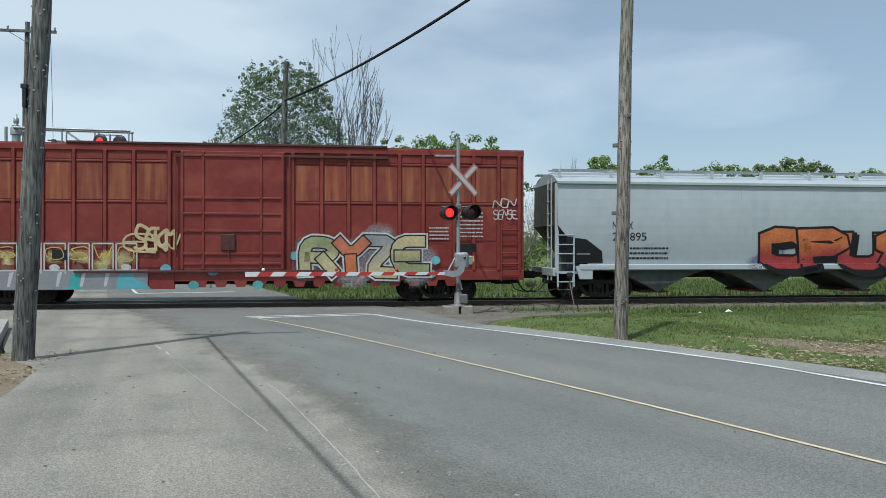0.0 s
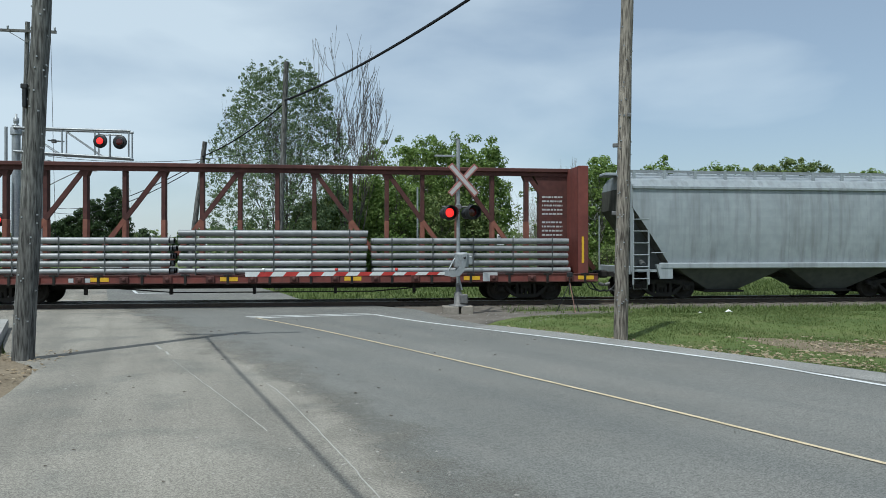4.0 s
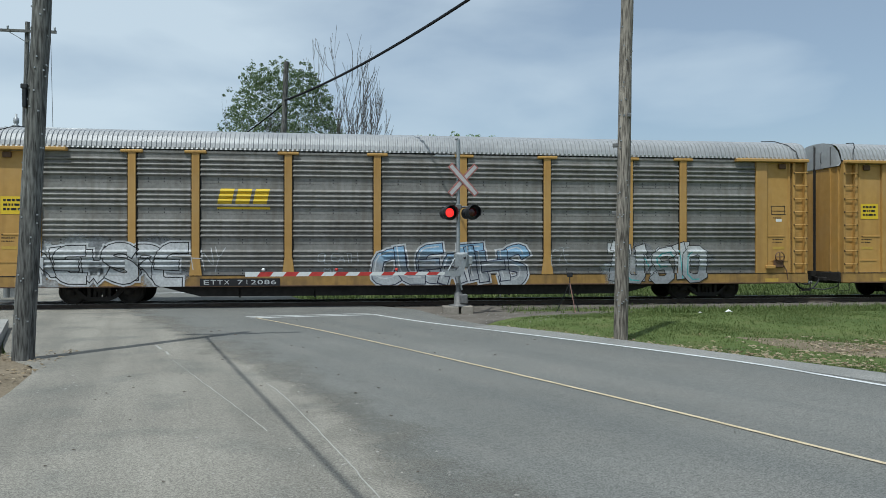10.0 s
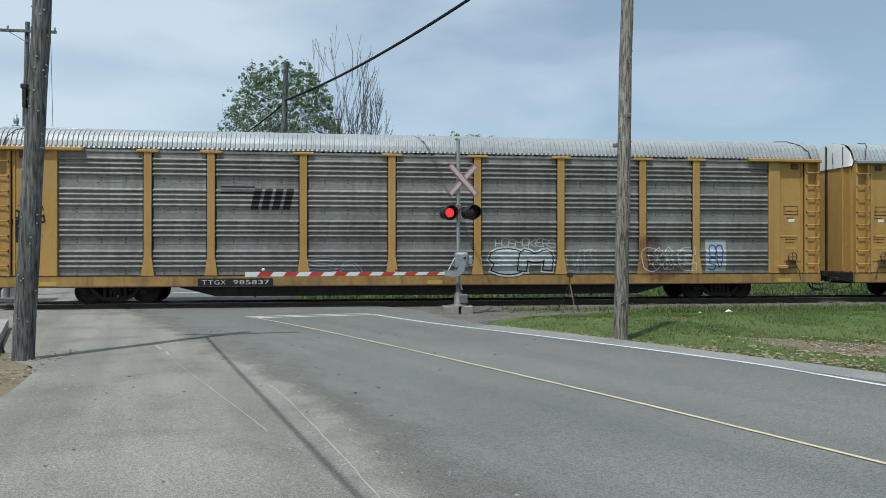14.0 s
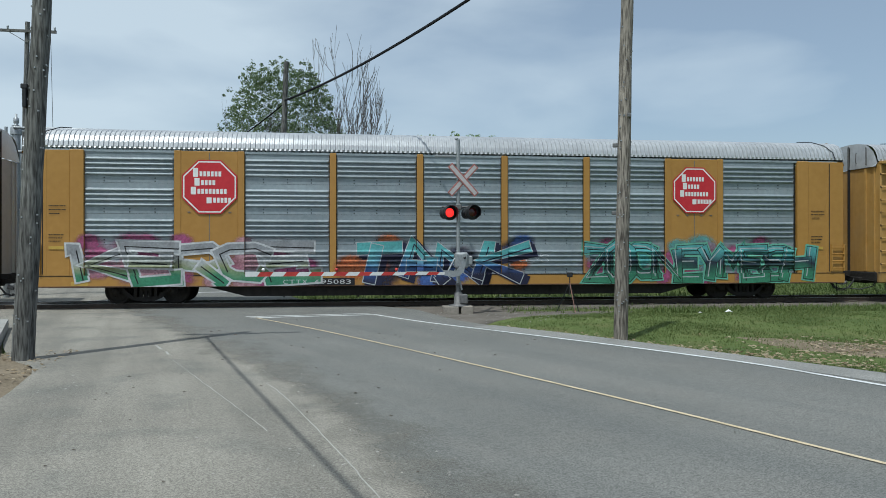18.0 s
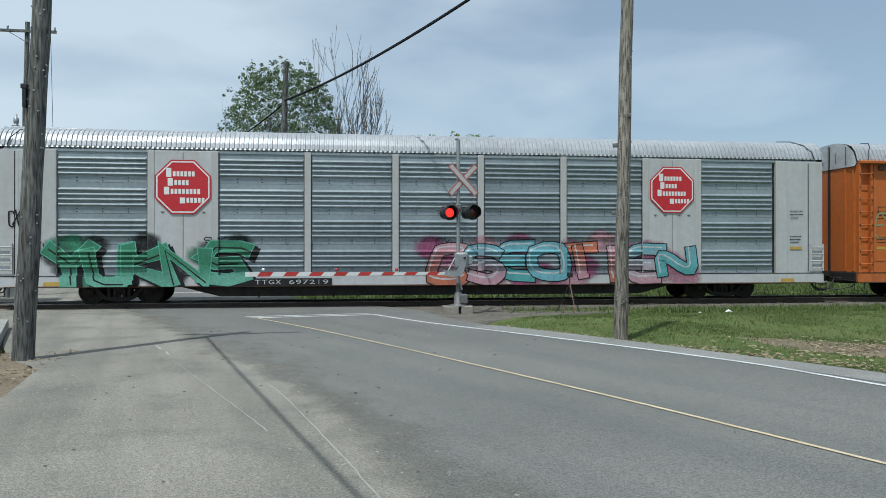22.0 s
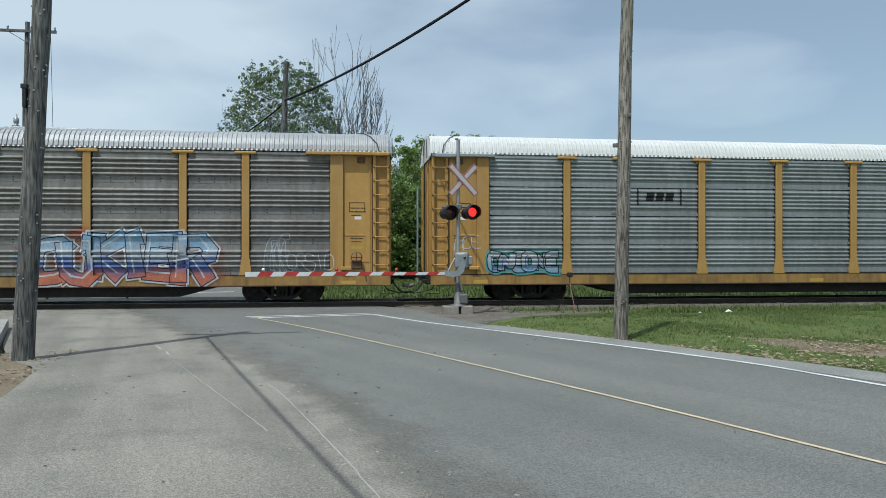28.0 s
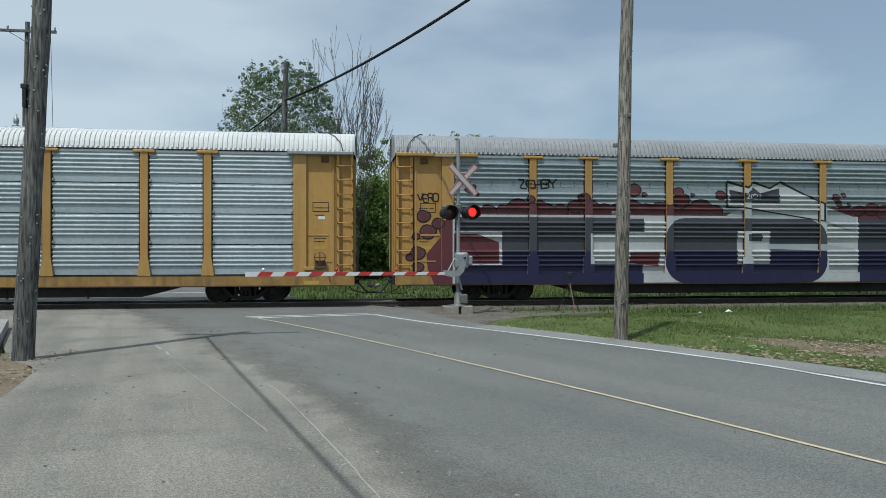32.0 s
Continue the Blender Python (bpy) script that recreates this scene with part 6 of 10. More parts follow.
def piece(car, side, text, box, fills, edge="black", halo=None, drop=None, cloud=None, seed=1, wild=1.0, style="sharp", fat=0.1, line=0.035, label="", shine=None, core=None, hollow=False, each=None, lift=0.0, cover=0.75):
    """A sprayed word. fills: colours from top to bottom; each: colour pairs letter by letter; edge and halo: its outlines; drop: colour of the block shade;
    shine, core: light and dark lines inside; hollow: outlines alone."""
    g = new("graffiti")
    g.parent = car
    tagged(g, label=label or "sprayed graffiti lettering")
    x0, x1, z0, z1 = box
    h = z1 - z0
    w = fat * h
    flare = 0.28 if style == "sharp" else 0.0
    inner = (x0 + w, x1 - w, z0 + w * 1.2, z1 - w * 1.2)
    words = strokes_of(text, inner, seed, wild, style)
    if cloud:
        mist(car, side, (x0, x1, z0, z1), cloud, seed + 500, cover, lift=0.003, parent=g)
    if hollow:
        s = Shape()
        for i, letter in enumerate(words):
            for j, pts in enumerate(letter):
                l, r = offsets(pts, w, flare)
                loop = l + r[::-1] + [l[0]]
                lay_stroke(side, s, loop, line * 0.5, 0, 0, 0.006 + lift + 0.0003 * (i % 5) + 0.0002 * j)
        c = tint(edge)
        sprayed("outline", s, g, lambda x, z: c)
        return g
    up = 0.006 + lift
    if drop:
        s, c = Shape(), tint(drop, 0.05)
        for i, letter in enumerate(words):
            for j, pts in enumerate(letter):
                for k in (0.5, 1.0):
                    lay_stroke(side, s, pts, w, flare, line * 1.1, up + 0.0002 * j + 0.0005 * k, (0.13 * h * k, -0.1 * h * k))
        sprayed("block_shade", s, g, lambda x, z: c)
        up += 0.003
    if halo:
        s, c = Shape(), tint(halo, 0.1)
        for i, letter in enumerate(words):
            for j, pts in enumerate(letter):
                lay_stroke(side, s, pts, w, flare, line + 0.055, up + 0.0004 * (i % 3) + 0.0002 * j)
        sprayed("halo", s, g, lambda x, z: c)
        up += 0.0022
    es, rows = Shape(), each or [fills]
    parts = [Shape() for _ in rows]
    ss, cs = Shape(), Shape()
    for i, letter in enumerate(words):
        b = up + 0.0044 * (i % 2) + 0.0002 * i
        for j, pts in enumerate(letter):
            c = b + 0.0011 * j
            if edge:
                lay_stroke(side, es, pts, w, flare, line, c)
            lay_stroke(side, parts[i % len(rows)], pts, w, flare, 0.0, c + 0.0006)
            if shine and len(pts) > 1:
                lay_stroke(side, ss, pts, w * 0.13, 0, 0, c + 0.0009, (-w * 0.45, w * 0.4))
            if core and len(pts) > 2:
                lay_stroke(side, cs, pts[: max(2, len(pts) // 2 + 1)], w * 0.14, 0, 0, c + 0.0008, (w * 0.3, -w * 0.25))
    if edge:
        c = tint(edge, 0.05)
        sprayed("outline", es, g, lambda x, z: c)
    for row, s in zip(rows, parts):
        cc = [tint(q) for q in row]

        def colour(x, z, cc=cc):
            k = (1 - (z - z0) / h) + 0.22 * noise.noise((x * 1.6, z * 1.6, seed))
            k = min(0.9999, max(0.0, (k - 0.15) / 0.7)) * (len(cc) - 1)
            i = int(k)
            f = k - i
            return cc[i] if len(cc) == 1 else cc[i] * (1 - f) + cc[i + 1] * f
        sprayed("fill", s, g, colour)
    if shine:
        c2 = tint(shine, 0.05)
        sprayed("highlight", ss, g, lambda x, z: c2)
    if core:
        c3 = tint(core, 0.05)
        sprayed("inner_line", cs, g, lambda x, z: c3)
    return g


def tag(car, side, text, box, colour="black", seed=1, thick=0.035, label="", wild=1.0, lift=0.0):
    """A quick tag in one thin line."""
    s, c = Shape(), tint(colour)
    for i, letter in enumerate(strokes_of(text, box, seed, wild, "round")):
        for j, pts in enumerate(letter):
            lay_stroke(side, s, pts, thick * 0.5, 0, 0, 0.005 + lift + 0.0003 * (i % 4) + 0.0001 * j)
    return sprayed("graffiti", s, car, lambda x, z: c, None, label or "thin sprayed " + colour + " tag")


def blot(car, side, cx, cz, rx, rz, colour, lift=0.006, seed=0, name="graffiti", label=""):
    """A rounded uneven spot of paint."""
    ring = [(cx + rx * math.cos(a) * (1 + 0.18 * noise.noise((math.cos(a), math.sin(a), seed))), cz + rz * math.sin(a) * (1 + 0.18 * noise.noise((math.sin(a), math.cos(a), seed + 4)))) for a in (6.283 * i / 12 for i in range(12))]
    s, c = Shape(), tint(colour)
    for a, b in zip(ring, ring[1:] + ring[:1]):
        side.lay(s, [(cx, cz), a, b], lift, 0)
    return sprayed(name, s, car, lambda x, z: c, None, label)


# ---------- autoracks ----------
AR_LEN = 28.92
POSTS = [2.51, 5.32, 7.26, 10.16, 13.03, 15.89, 18.76, 21.66, 23.6, 26.41]
PZ0, PZ1 = 0.94, 4.84


def rib_rows(kind):
    """Height and depth of the panel's ribs, bottom to top."""
    rows = []
    if kind == "A":
        h = (PZ1 - PZ0) / 4
        for k in range(4):
            z = PZ0 + k * h
            rows.append([(z + 0.004, 0.0), (z + 0.2, 0.0)])
            for i in range(4):
                a = z + 0.2 + i * 0.157
                rows[-1] += [(a + 0.02, 0.0), (a + 0.045, -0.062), (a + 0.075, -0.075), (a + 0.105, -0.062), (a + 0.14, 0.0)]
            rows[-1].append((z + h - 0.004, 0.0))
    else:
        h = (PZ1 - PZ0) / 4
        for k in range(4):
            z = PZ0 + k * h
            rows.append([(z + 0.02, 0.0)])
            for i in range(5):
                a = z + 0.25 + i * 0.138
                rows[-1] += [(a + 0.012, 0.0), (a + 0.035, -0.038), (a + 0.063, -0.048), (a + 0.09, -0.038), (a + 0.122, 0.0)]
            rows[-1].append((z + h - 0.012, 0.0))
    return rows


RIBS = {k: rib_rows(k) for k in "AB"}
AR_MESH = {}


def panel_mesh(kind, row, w, m):
    key = (kind, row, round(w, 2), m.name)
    if key not in AR_MESH:
        rows = RIBS[kind][row]
        c = 0.05 if kind == "B" else 0.0
        s, n = Shape(), len(rows)
        vs = []
        for i, (z, d) in enumerate(rows):
            k = c if i in (0, n - 1) else 0
            vs += [(k, 0.0, z), (k + 0.07, d, z), (w - k - 0.07, d, z), (w - k, 0.0, z)]
        s.add(vs, [(4 * i + j, 4 * i + j + 1, 4 * i + 5 + j, 4 * i + 4 + j) for i in range(n - 1) for j in range(3)])
        s.add([(0, 0.05, rows[0][0]), (w, 0.05, rows[0][0]), (w, 0.05, rows[-1][0]), (0, 0.05, rows[-1][0])], [(0, 3, 2, 1)])
        # rows of small round holes along the plain band
        if kind == "A":
            for zz in (0.05, 0.15):
                for i in range(3):
                    x, z = w * (0.22 + 0.28 * i), rows[0][0] + zz
                    s.box(x - 0.018, x + 0.018, -0.003, 0.0, z - 0.018, z + 0.018, 0, 1)
        else:
            x, z = w * 0.5, rows[-1][0] - 0.02
            s.box(x - 0.05, x + 0.05, -0.012, 0.0, z - 0.03, z + 0.03, 0, 2)
            # bolted clips at the panel's corners
            for x in (0.05, w - 0.1):
                for z in (rows[0][0] + 0.06, rows[-1][0] - 0.06):
                    s.box(x, x + 0.05, -0.06, 0.0, z - 0.04, z + 0.04, 0, 2)
        AR_MESH[key] = s.mesh("side_panel", [m, HOLE_SHADE, GALV])
    return AR_MESH[key]


def rack_side(kind, posts, y_panel=-1.47, y_post=-1.565, half=0.13, solid=()):
    """The outer face, for paint: ribs between the posts, flat on posts, sill and end plates."""
    xb = sorted([1.25, posts[0] - 0.3, posts[-1] + 0.3, posts[0] + posts[-1] - 1.25] + [p + e * half for p in posts for e in (-1, 1)] + ([] if solid else [p + e * 0.2 for p in posts for e in (-1, 1)]) + [posts[0] + 0.12, posts[-1] - 0.12] + [e for q in solid for e in q])
    zz = sorted({z for r in RIBS[kind] for z, d in r} | {PZ0, 1.5})
    prof = [(z, d) for r in RIBS[kind] for z, d in r]

    def depth(x, z):
        if not solid and PZ0 < z < PZ1 and (1.25 < x < posts[0] - 0.3 or posts[-1] + 0.3 < x < posts[0] + posts[-1] - 1.25):
            return -1.473
        wide = 0.2 if z < 1.5 and not solid else half
        if z <= PZ0 or z >= PZ1 or x < posts[0] + 0.12 or x > posts[-1] - 0.12 or any(abs(x - p) < wide for p in posts) or any(a < x < b for a, b in solid):
            return y_post - 0.008
        for (za, da), (zb, db) in zip(prof, prof[1:]):
            if za <= z <= zb:
                return y_panel + da + (db - da) * (z - za) / max(1e-6, zb - za)
        return y_panel
    return Side(y_post, xb, zz, depth)


def roof_mesh(length, m, rib=0.15):
    key = ("roof", round(length, 2), m.name)
    if key not in AR_MESH:
        prof = [(-1.52, 4.95), (-1.5, 4.99), (-1.45, 5.16), (-1.36, 5.34), (-1.2, 5.5), (-0.95, 5.6), (-0.6, 5.67), (0, 5.71), (0.6, 5.67), (0.95, 5.6), (1.2, 5.5), (1.36, 5.34), (1.45, 5.16), (1.52, 4.95)]
        proud = (0, 1.0, 1.0, 1.0, 0.55, 0.2, 0.05, 0, 0.05, 0.2, 0.55, 1.0, 1.0, 0)
        s, vs, k = Shape(), [], 0
        x, n = 0.0, len(prof)
        xs = []
        while x < length - 0.01:
            xs += [(x, 0), (x + rib * 0.42, 0), (x + rib * 0.52, 1), (x + rib * 0.9, 1)]
            x += rib
        xs = [q for q in xs if q[0] < length - 0.02] + [(length, 0)]
        for x, up in xs:
            for (y, z), pr in zip(prof, proud):
                f = 0.042 * up * pr
                ln = math.hypot(y, (z - 4.3))
                vs.append((x, y + y / ln * f, z + (z - 4.3) / ln * f))
        s.add(vs, [(i * n + j, i * n + j + 1, (i + 1) * n + j + 1, (i + 1) * n + j) for i in range(len(xs) - 1) for j in range(n - 1)])
        AR_MESH[key] = fixed(s.mesh("roof", [m]))
    return AR_MESH[key]


def post_mesh(m, kind):
    key = ("post", m.name, kind)
    if key not in AR_MESH:
        s = Shape().box(-0.12, 0.12, -1.565, -1.44, PZ0, 4.84, 0.012)
        if kind == "C":
            # the wider near-black strip paints a line of shade along both post sides
            AR_MESH[key] = fixed(Shape().box(-0.105, 0.105, -1.56, -1.44, PZ0, 4.9, 0.012).box(-0.125, 0.125, -1.5, -1.45, PZ0, 4.85, 0, 1).mesh("post", [m, HOLE_SHADE]))
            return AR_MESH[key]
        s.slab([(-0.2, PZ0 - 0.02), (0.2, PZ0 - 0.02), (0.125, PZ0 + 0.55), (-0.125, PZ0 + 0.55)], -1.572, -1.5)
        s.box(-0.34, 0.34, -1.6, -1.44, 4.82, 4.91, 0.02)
        # near-black strip behind the post: painted shade where it meets the panels
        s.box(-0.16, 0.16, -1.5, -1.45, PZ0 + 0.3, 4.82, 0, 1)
        AR_MESH[key] = fixed(s.mesh("post", [m, HOLE_SHADE]))
    return AR_MESH[key]


def autorack(label, x, kind, body, sill, panel, roof, solids=(), end_hi=None, posts=POSTS, length=AR_LEN, posts_m=None, smooth=False):
    """kind A: perforated ribbed panels, B: bolted panel rows with gaps. solids: bays that are plain painted plate."""
    car = railcar("autorack_car", label, x, length)
    pm = posts_m or body
    L0, L1 = 0.66, length - 0.66
    end_hi = end_hi or roof
    # deck and underframe
    part("deck_sill", Shape().box(L0, L1, -1.56, -1.44, 0.57, 0.93, 0.02).box(L0, L1, 1.44, 1.56, 0.57, 0.93, 0.02).box(L0 + 0.02, L1 - 0.02, -1.44, 1.44, 0.84, 0.92), sill, car)
    part("bottom_flange", Shape().box(L0 + 0.3, L1 - 0.3, -1.575, -1.5, 0.565, 0.605, 0.006), RUSTY, car)
    part("sill_lip", Shape().box(L0, L1, -1.572, -1.5, 0.915, 0.938, 0.006), GRIME, car)
    part("centre_sill", Shape().box(1.0, length - 1.0, -0.35, 0.35, 0.5, 0.84).slab([(6.0, 0.6), (length - 6.0, 0.6), (length - 7.4, 0.24), (7.4, 0.24)], -1.3, 1.2), GRIME, car)
    for i, q in enumerate((8.6, 11.0, 17.5, 19.9)):
        part("hanger", Shape().box(q - 0.03, q + 0.03, -1.3, -1.24, 0.2, 0.5), GRIME, car, fix=False)
    for q in (4.2, length - 4.2):
        truck(car, q)
    coupler(car, 0, -1)
    coupler(car, length, 1)
    for q in (0.62, length - 1.12):
        part("end_sill", Shape().box(q, q + 0.5, -1.45, 1.45, 0.62, 0.93, 0.02), GRIME, car)
    # side panels, posts and plates
    edges = list(zip(posts, posts[1:]))
    for bi, (a, b) in enumerate(edges):
        a, b = a + 0.1, b - 0.1
        if bi in solids:
            pl = part("side_plate", Shape().box(a, b, -1.545, -1.44, PZ0, PZ1 + 0.05, 0.01), body, car)
            part("seam", Shape().box((a + b) / 2 - 0.01, (a + b) / 2 + 0.01, -1.549, -1.545, PZ0 + 0.03, PZ1), DULLSTEEL, pl, fix=False)
            clips = Shape()
            for u in (a + 0.25, (a + b) / 2 - 0.25, (a + b) / 2 + 0.25, b - 0.25):
                for z in (2.95, 3.72):
                    clips.box(u - 0.05, u + 0.05, -1.56, -1.545, z - 0.012, z + 0.012).box(u - 0.015, u + 0.015, -1.562, -1.545, z - 0.035, z)
            tagged(part("fastenings", clips, DULLSTEEL, pl, "small steel clips", fix=False), kind="stuff")
            continue
        for row in range(4):
            part("side_panel", panel_mesh(kind, row, b - a, panel), None, car, at=pose(a, -1.47, 0))
    s = Shape().box(posts[0], posts[-1], 1.42, 1.5, PZ0, PZ1 + 0.08)
    part("far_side", s, panel, car)
    part("top_rail", Shape().box(L0 + 0.25, L1 - 0.25, -1.5, -1.42, PZ1 - 0.02, 4.95, 0.01), panel if kind == "A" else GALV, car)
    # added near-black sheet that paints the dark interior behind the panel gaps
    part("inner_wall", Shape().box(posts[0], posts[-1], -1.4, -1.38, PZ0, PZ1), HOLE_SHADE, car, fix=False)
    for p in posts:
        if posts[0] < p < posts[-1]:
            part("post", post_mesh(pm, "C" if smooth else kind), None, car, at=pose(p, 0, 0))
    # end sections: wide post, recessed plate with ledge, ladder, end doors
    for e in (0, 1):
        f = (lambda u: u) if e == 0 else (lambda u: length - u)
        o = Matrix.Identity(4) if e == 0 else Matrix.Translation((length, 0, 0)) @ Matrix.Diagonal((-1, 1, 1, 1))

        def seg(a, b):
            return (a, b) if e == 0 else (length - b, length - a)
        x0, x1 = seg(posts[0] - 0.3, posts[0] + 0.12)
        part("end_post", Shape().box(x0, x1, -1.57, -1.42, PZ0 - 0.02, 4.88, 0.015), body, car)
        x0, x1 = seg(0.72 if smooth else 1.25, posts[0] - 0.3)
        plate = part("end_plate", Shape().box(x0, x1, -1.555 if smooth else -1.47, -1.42, PZ0 - 0.04, 4.86, 0.01), body, car)
        x0, x1 = seg(1.32, 1.38)
        part("stile", Shape().box(x0, x1, -1.56 if smooth else -1.5, -1.45, PZ0, 4.82, 0.005), body, plate)
        x0, x1 = seg(0.7, posts[0] + (0.9 if kind == "A" else 0.3))
        if not smooth:
            part("cap_strip", Shape().box(x0, x1, -1.7, -1.42, 4.83, 4.94, 0.02), body if kind == "A" else GALV, car)
        x0, x1 = seg(1.35, posts[0] - 0.5)
        part("ledge", Shape().box(x0, x1, -1.49, -1.47, 1.35, 1.39), body, plate, fix=False)
        if not smooth and (e == 1 or kind == "B"):
            q = f(1.6)
            part("hand_brake", Shape().box(min(q, f(1.95)), max(q, f(1.95)), -1.58, -1.47, 1.12, 1.4, 0.03).lathe([(0.16, -1.64), (0.19, -1.62), (0.16, -1.6)], (f(1.78), 0, 1.5), "Y", 14).tube([(f(1.78), -1.62, 1.34), (f(1.78), -1.62, 1.66)], 0.018, 5).tube([(f(1.62), -1.62, 1.5), (f(1.94), -1.62, 1.5)], 0.018, 5).tube([(f(1.6), -1.55, 1.2), (f(1.5), -1.58, 1.0), (f(1.45), -1.58, 0.7)], 0.02, 5), RUSTY, plate, fix=False)
            part("brake_step", Shape().box(min(f(1.95), f(2.3)), max(f(1.95), f(2.3)), -1.66, -1.5, 1.08, 1.2, 0.02), body, plate)
            part("chart_plate", Shape().box(min(f(1.62), f(1.84)), max(f(1.62), f(1.84)), -1.476, -1.47, 2.74, 2.84), WHITE, plate, fix=False)
        if smooth:
            x0, x1 = seg(0.73, 1.19)
            ladder(car, x0, x1, 1.0, 1.95, -1.6, 4, body, 0.02)
        else:
            # ladder well: two deep stiles, a set-back plate and bent rungs
            for q0, q1 in ((0.7, 0.79), (1.15, 1.25)):
                x0, x1 = seg(q0, q1)
                part("ladder_stile", Shape().box(x0, x1, -1.57, -1.36, PZ0 - 0.04, 4.84, 0.012), body, car)
            x0, x1 = seg(0.79, 1.15)
            part("ladder_well", Shape().box(x0, x1, -1.4, -1.36, PZ0 - 0.04, 4.84), body, car, fix=False)
            for k in range(8):
                z = 1.25 + k * 0.46
                part("rung", Shape().tube([(x0 - 0.05, -1.55, z), (x0 - 0.05, -1.64, z), (x1 + 0.05, -1.64, z), (x1 + 0.05, -1.55, z)], 0.017, 5), body, car, fix=False)
                part("rung_bolt", Shape().box(x0 - 0.08, x0 - 0.04, -1.59, -1.56, z - 0.03, z + 0.03).box(x1 + 0.04, x1 + 0.08, -1.59, -1.56, z - 0.03, z + 0.03), GRIME, car, fix=False)
        xa, xb_ = seg(1.25, 1.28)
        part("door_slit", Shape().box(xa, xb_, -1.475 if not smooth else -1.56, -1.46, 0.98, 4.8), HOLE_SHADE, plate, fix=False)
        if not smooth:
            # framed data panel, a latch and the ridge of the inner door
            xa, xb_ = seg(1.5, 2.02)
            fr = Shape()
            for q in ((xa, xb_, 3.28, 3.3), (xa, xb_, 2.98, 3.0), (xa, xa + 0.02, 3.0, 3.28), (xb_ - 0.02, xb_, 3.0, 3.28)):
                fr.box(q[0], q[1], -1.474, -1.47, q[2], q[3])
            part("data_frame", fr, INK["black"], plate, fix=False)
            xa, xb_ = seg(1.5, posts[0] - 0.34)
            part("door_ridge", Shape().box(xa, xb_, -1.49, -1.47, 2.2, 2.26, 0.008), body, plate)
            xa, xb_ = seg(1.5, 1.75)
            part("latch", Shape().box(xa, xb_, -1.56, -1.47, 4.6, 4.78, 0.02), RUSTY, plate)
        part("door_seam", Shape().box(min(f(0.6), f(0.72)), max(f(0.6), f(0.72)), -0.06, 0.06, 0.95, 5.6), HOLE_SHADE, car, fix=False)
        # end doors: rounded, bulging past the corner
        pts = [(-1.42, 0.0), (-1.3, 0.16), (-0.9, 0.28), (-0.02, 0.33), (0.02, 0.33), (0.9, 0.28), (1.3, 0.16), (1.42, 0.0)]
        for half in (0, 1):
            q = pts[:4] if half == 0 else pts[4:]
            s = Shape()
            vs = [(f(0.73 - d * 0.3), y, z) for z in (0.95, 4.75) for y, d in q]
            n = len(q)
            s.add(vs, [(i, i + 1, n + i + 1, n + i) for i in range(n - 1)], 0, False)
            dr = part("end_door", s, body, car, fix=False)
            for i in range(1, 3):
                y, d = q[i]
                part("door_rib", Shape().box(min(f(0.73 - d * 0.3), f(0.69 - d * 0.3)), max(f(0.73 - d * 0.3), f(0.69 - d * 0.3)), y - 0.04, y + 0.04, 0.98, 4.72), body, dr, fix=False)
            s = Shape()
            arc = [(-1.45, 4.9), (-1.28, 5.3), (-0.95, 5.58), (-0.5, 5.7), (0, 5.72)] if half == 0 else [(0, 5.72), (0.5, 5.7), (0.95, 5.58), (1.28, 5.3), (1.45, 4.9)]
            s.add([(f(0.62 + 0.06 * abs(y) / 1.4), y, z) for y, z in arc] + [(f(0.6), y, 4.76) for y, z in arc], [(i, i + 1, 5 + i + 1, 5 + i) for i in range(4)])
            hood = part("end_hood", s, end_hi, car, fix=False)
            if half == 0:
                part("hood_seam", Shape().box(min(f(0.585), f(0.6)), max(f(0.585), f(0.6)), -0.03, 0.03, 4.78, 5.66).box(min(f(0.57), f(0.6)), max(f(0.57), f(0.6)), -1.0, -0.97, 4.85, 5.5).tube([(f(0.56), -0.5, 4.95), (f(0.52), -0.5, 5.0), (f(0.52), -0.5, 5.3), (f(0.56), -0.5, 5.35)], 0.015, 5), DULLSTEEL, hood, fix=False)
    # roof
    rm = roof_mesh(length - 1.32, roof)
    part("roof", rm, None, car, at=pose(0.66, 0, 0))
    for q in (1.3,):
        for e in (q, length - q):
            lean = 0.25 if e < length / 2 else -0.25
            part("roof_strap", Shape().tube([(e - lean, -1.58, 4.97), (e - lean * 0.8, -1.5, 5.22), (e, -1.3, 5.48), (e + lean, -0.9, 5.66), (e + lean * 1.6, -0.3, 5.74)], 0.016, 5), BLACK, car, "black rubber roof strip", fix=False)
    # near-black strip that paints the shade below the roof edge
    part("eave_shade", Shape().box(0.7, length - 0.7, -1.5, -1.4, 4.9, 4.95), HOLE_SHADE, car, fix=False)
    # coupler-end details
    for q in (0.75, length - 0.75):
        part("sill_step", Shape().tube([(q - 0.2, -1.5, 0.62), (q - 0.2, -1.5, 0.3), (q + 0.2, -1.5, 0.3), (q + 0.2, -1.5, 0.62)], 0.016, 5), GRIME, car, fix=False)
    for q in (2.1, 14.2, length - 2.3):
        part("reflector", Shape().box(q, q + 0.5, -1.566, -1.56, 0.62, 0.74), TAPE, car, "yellow reflector strip", fix=False)
    return car


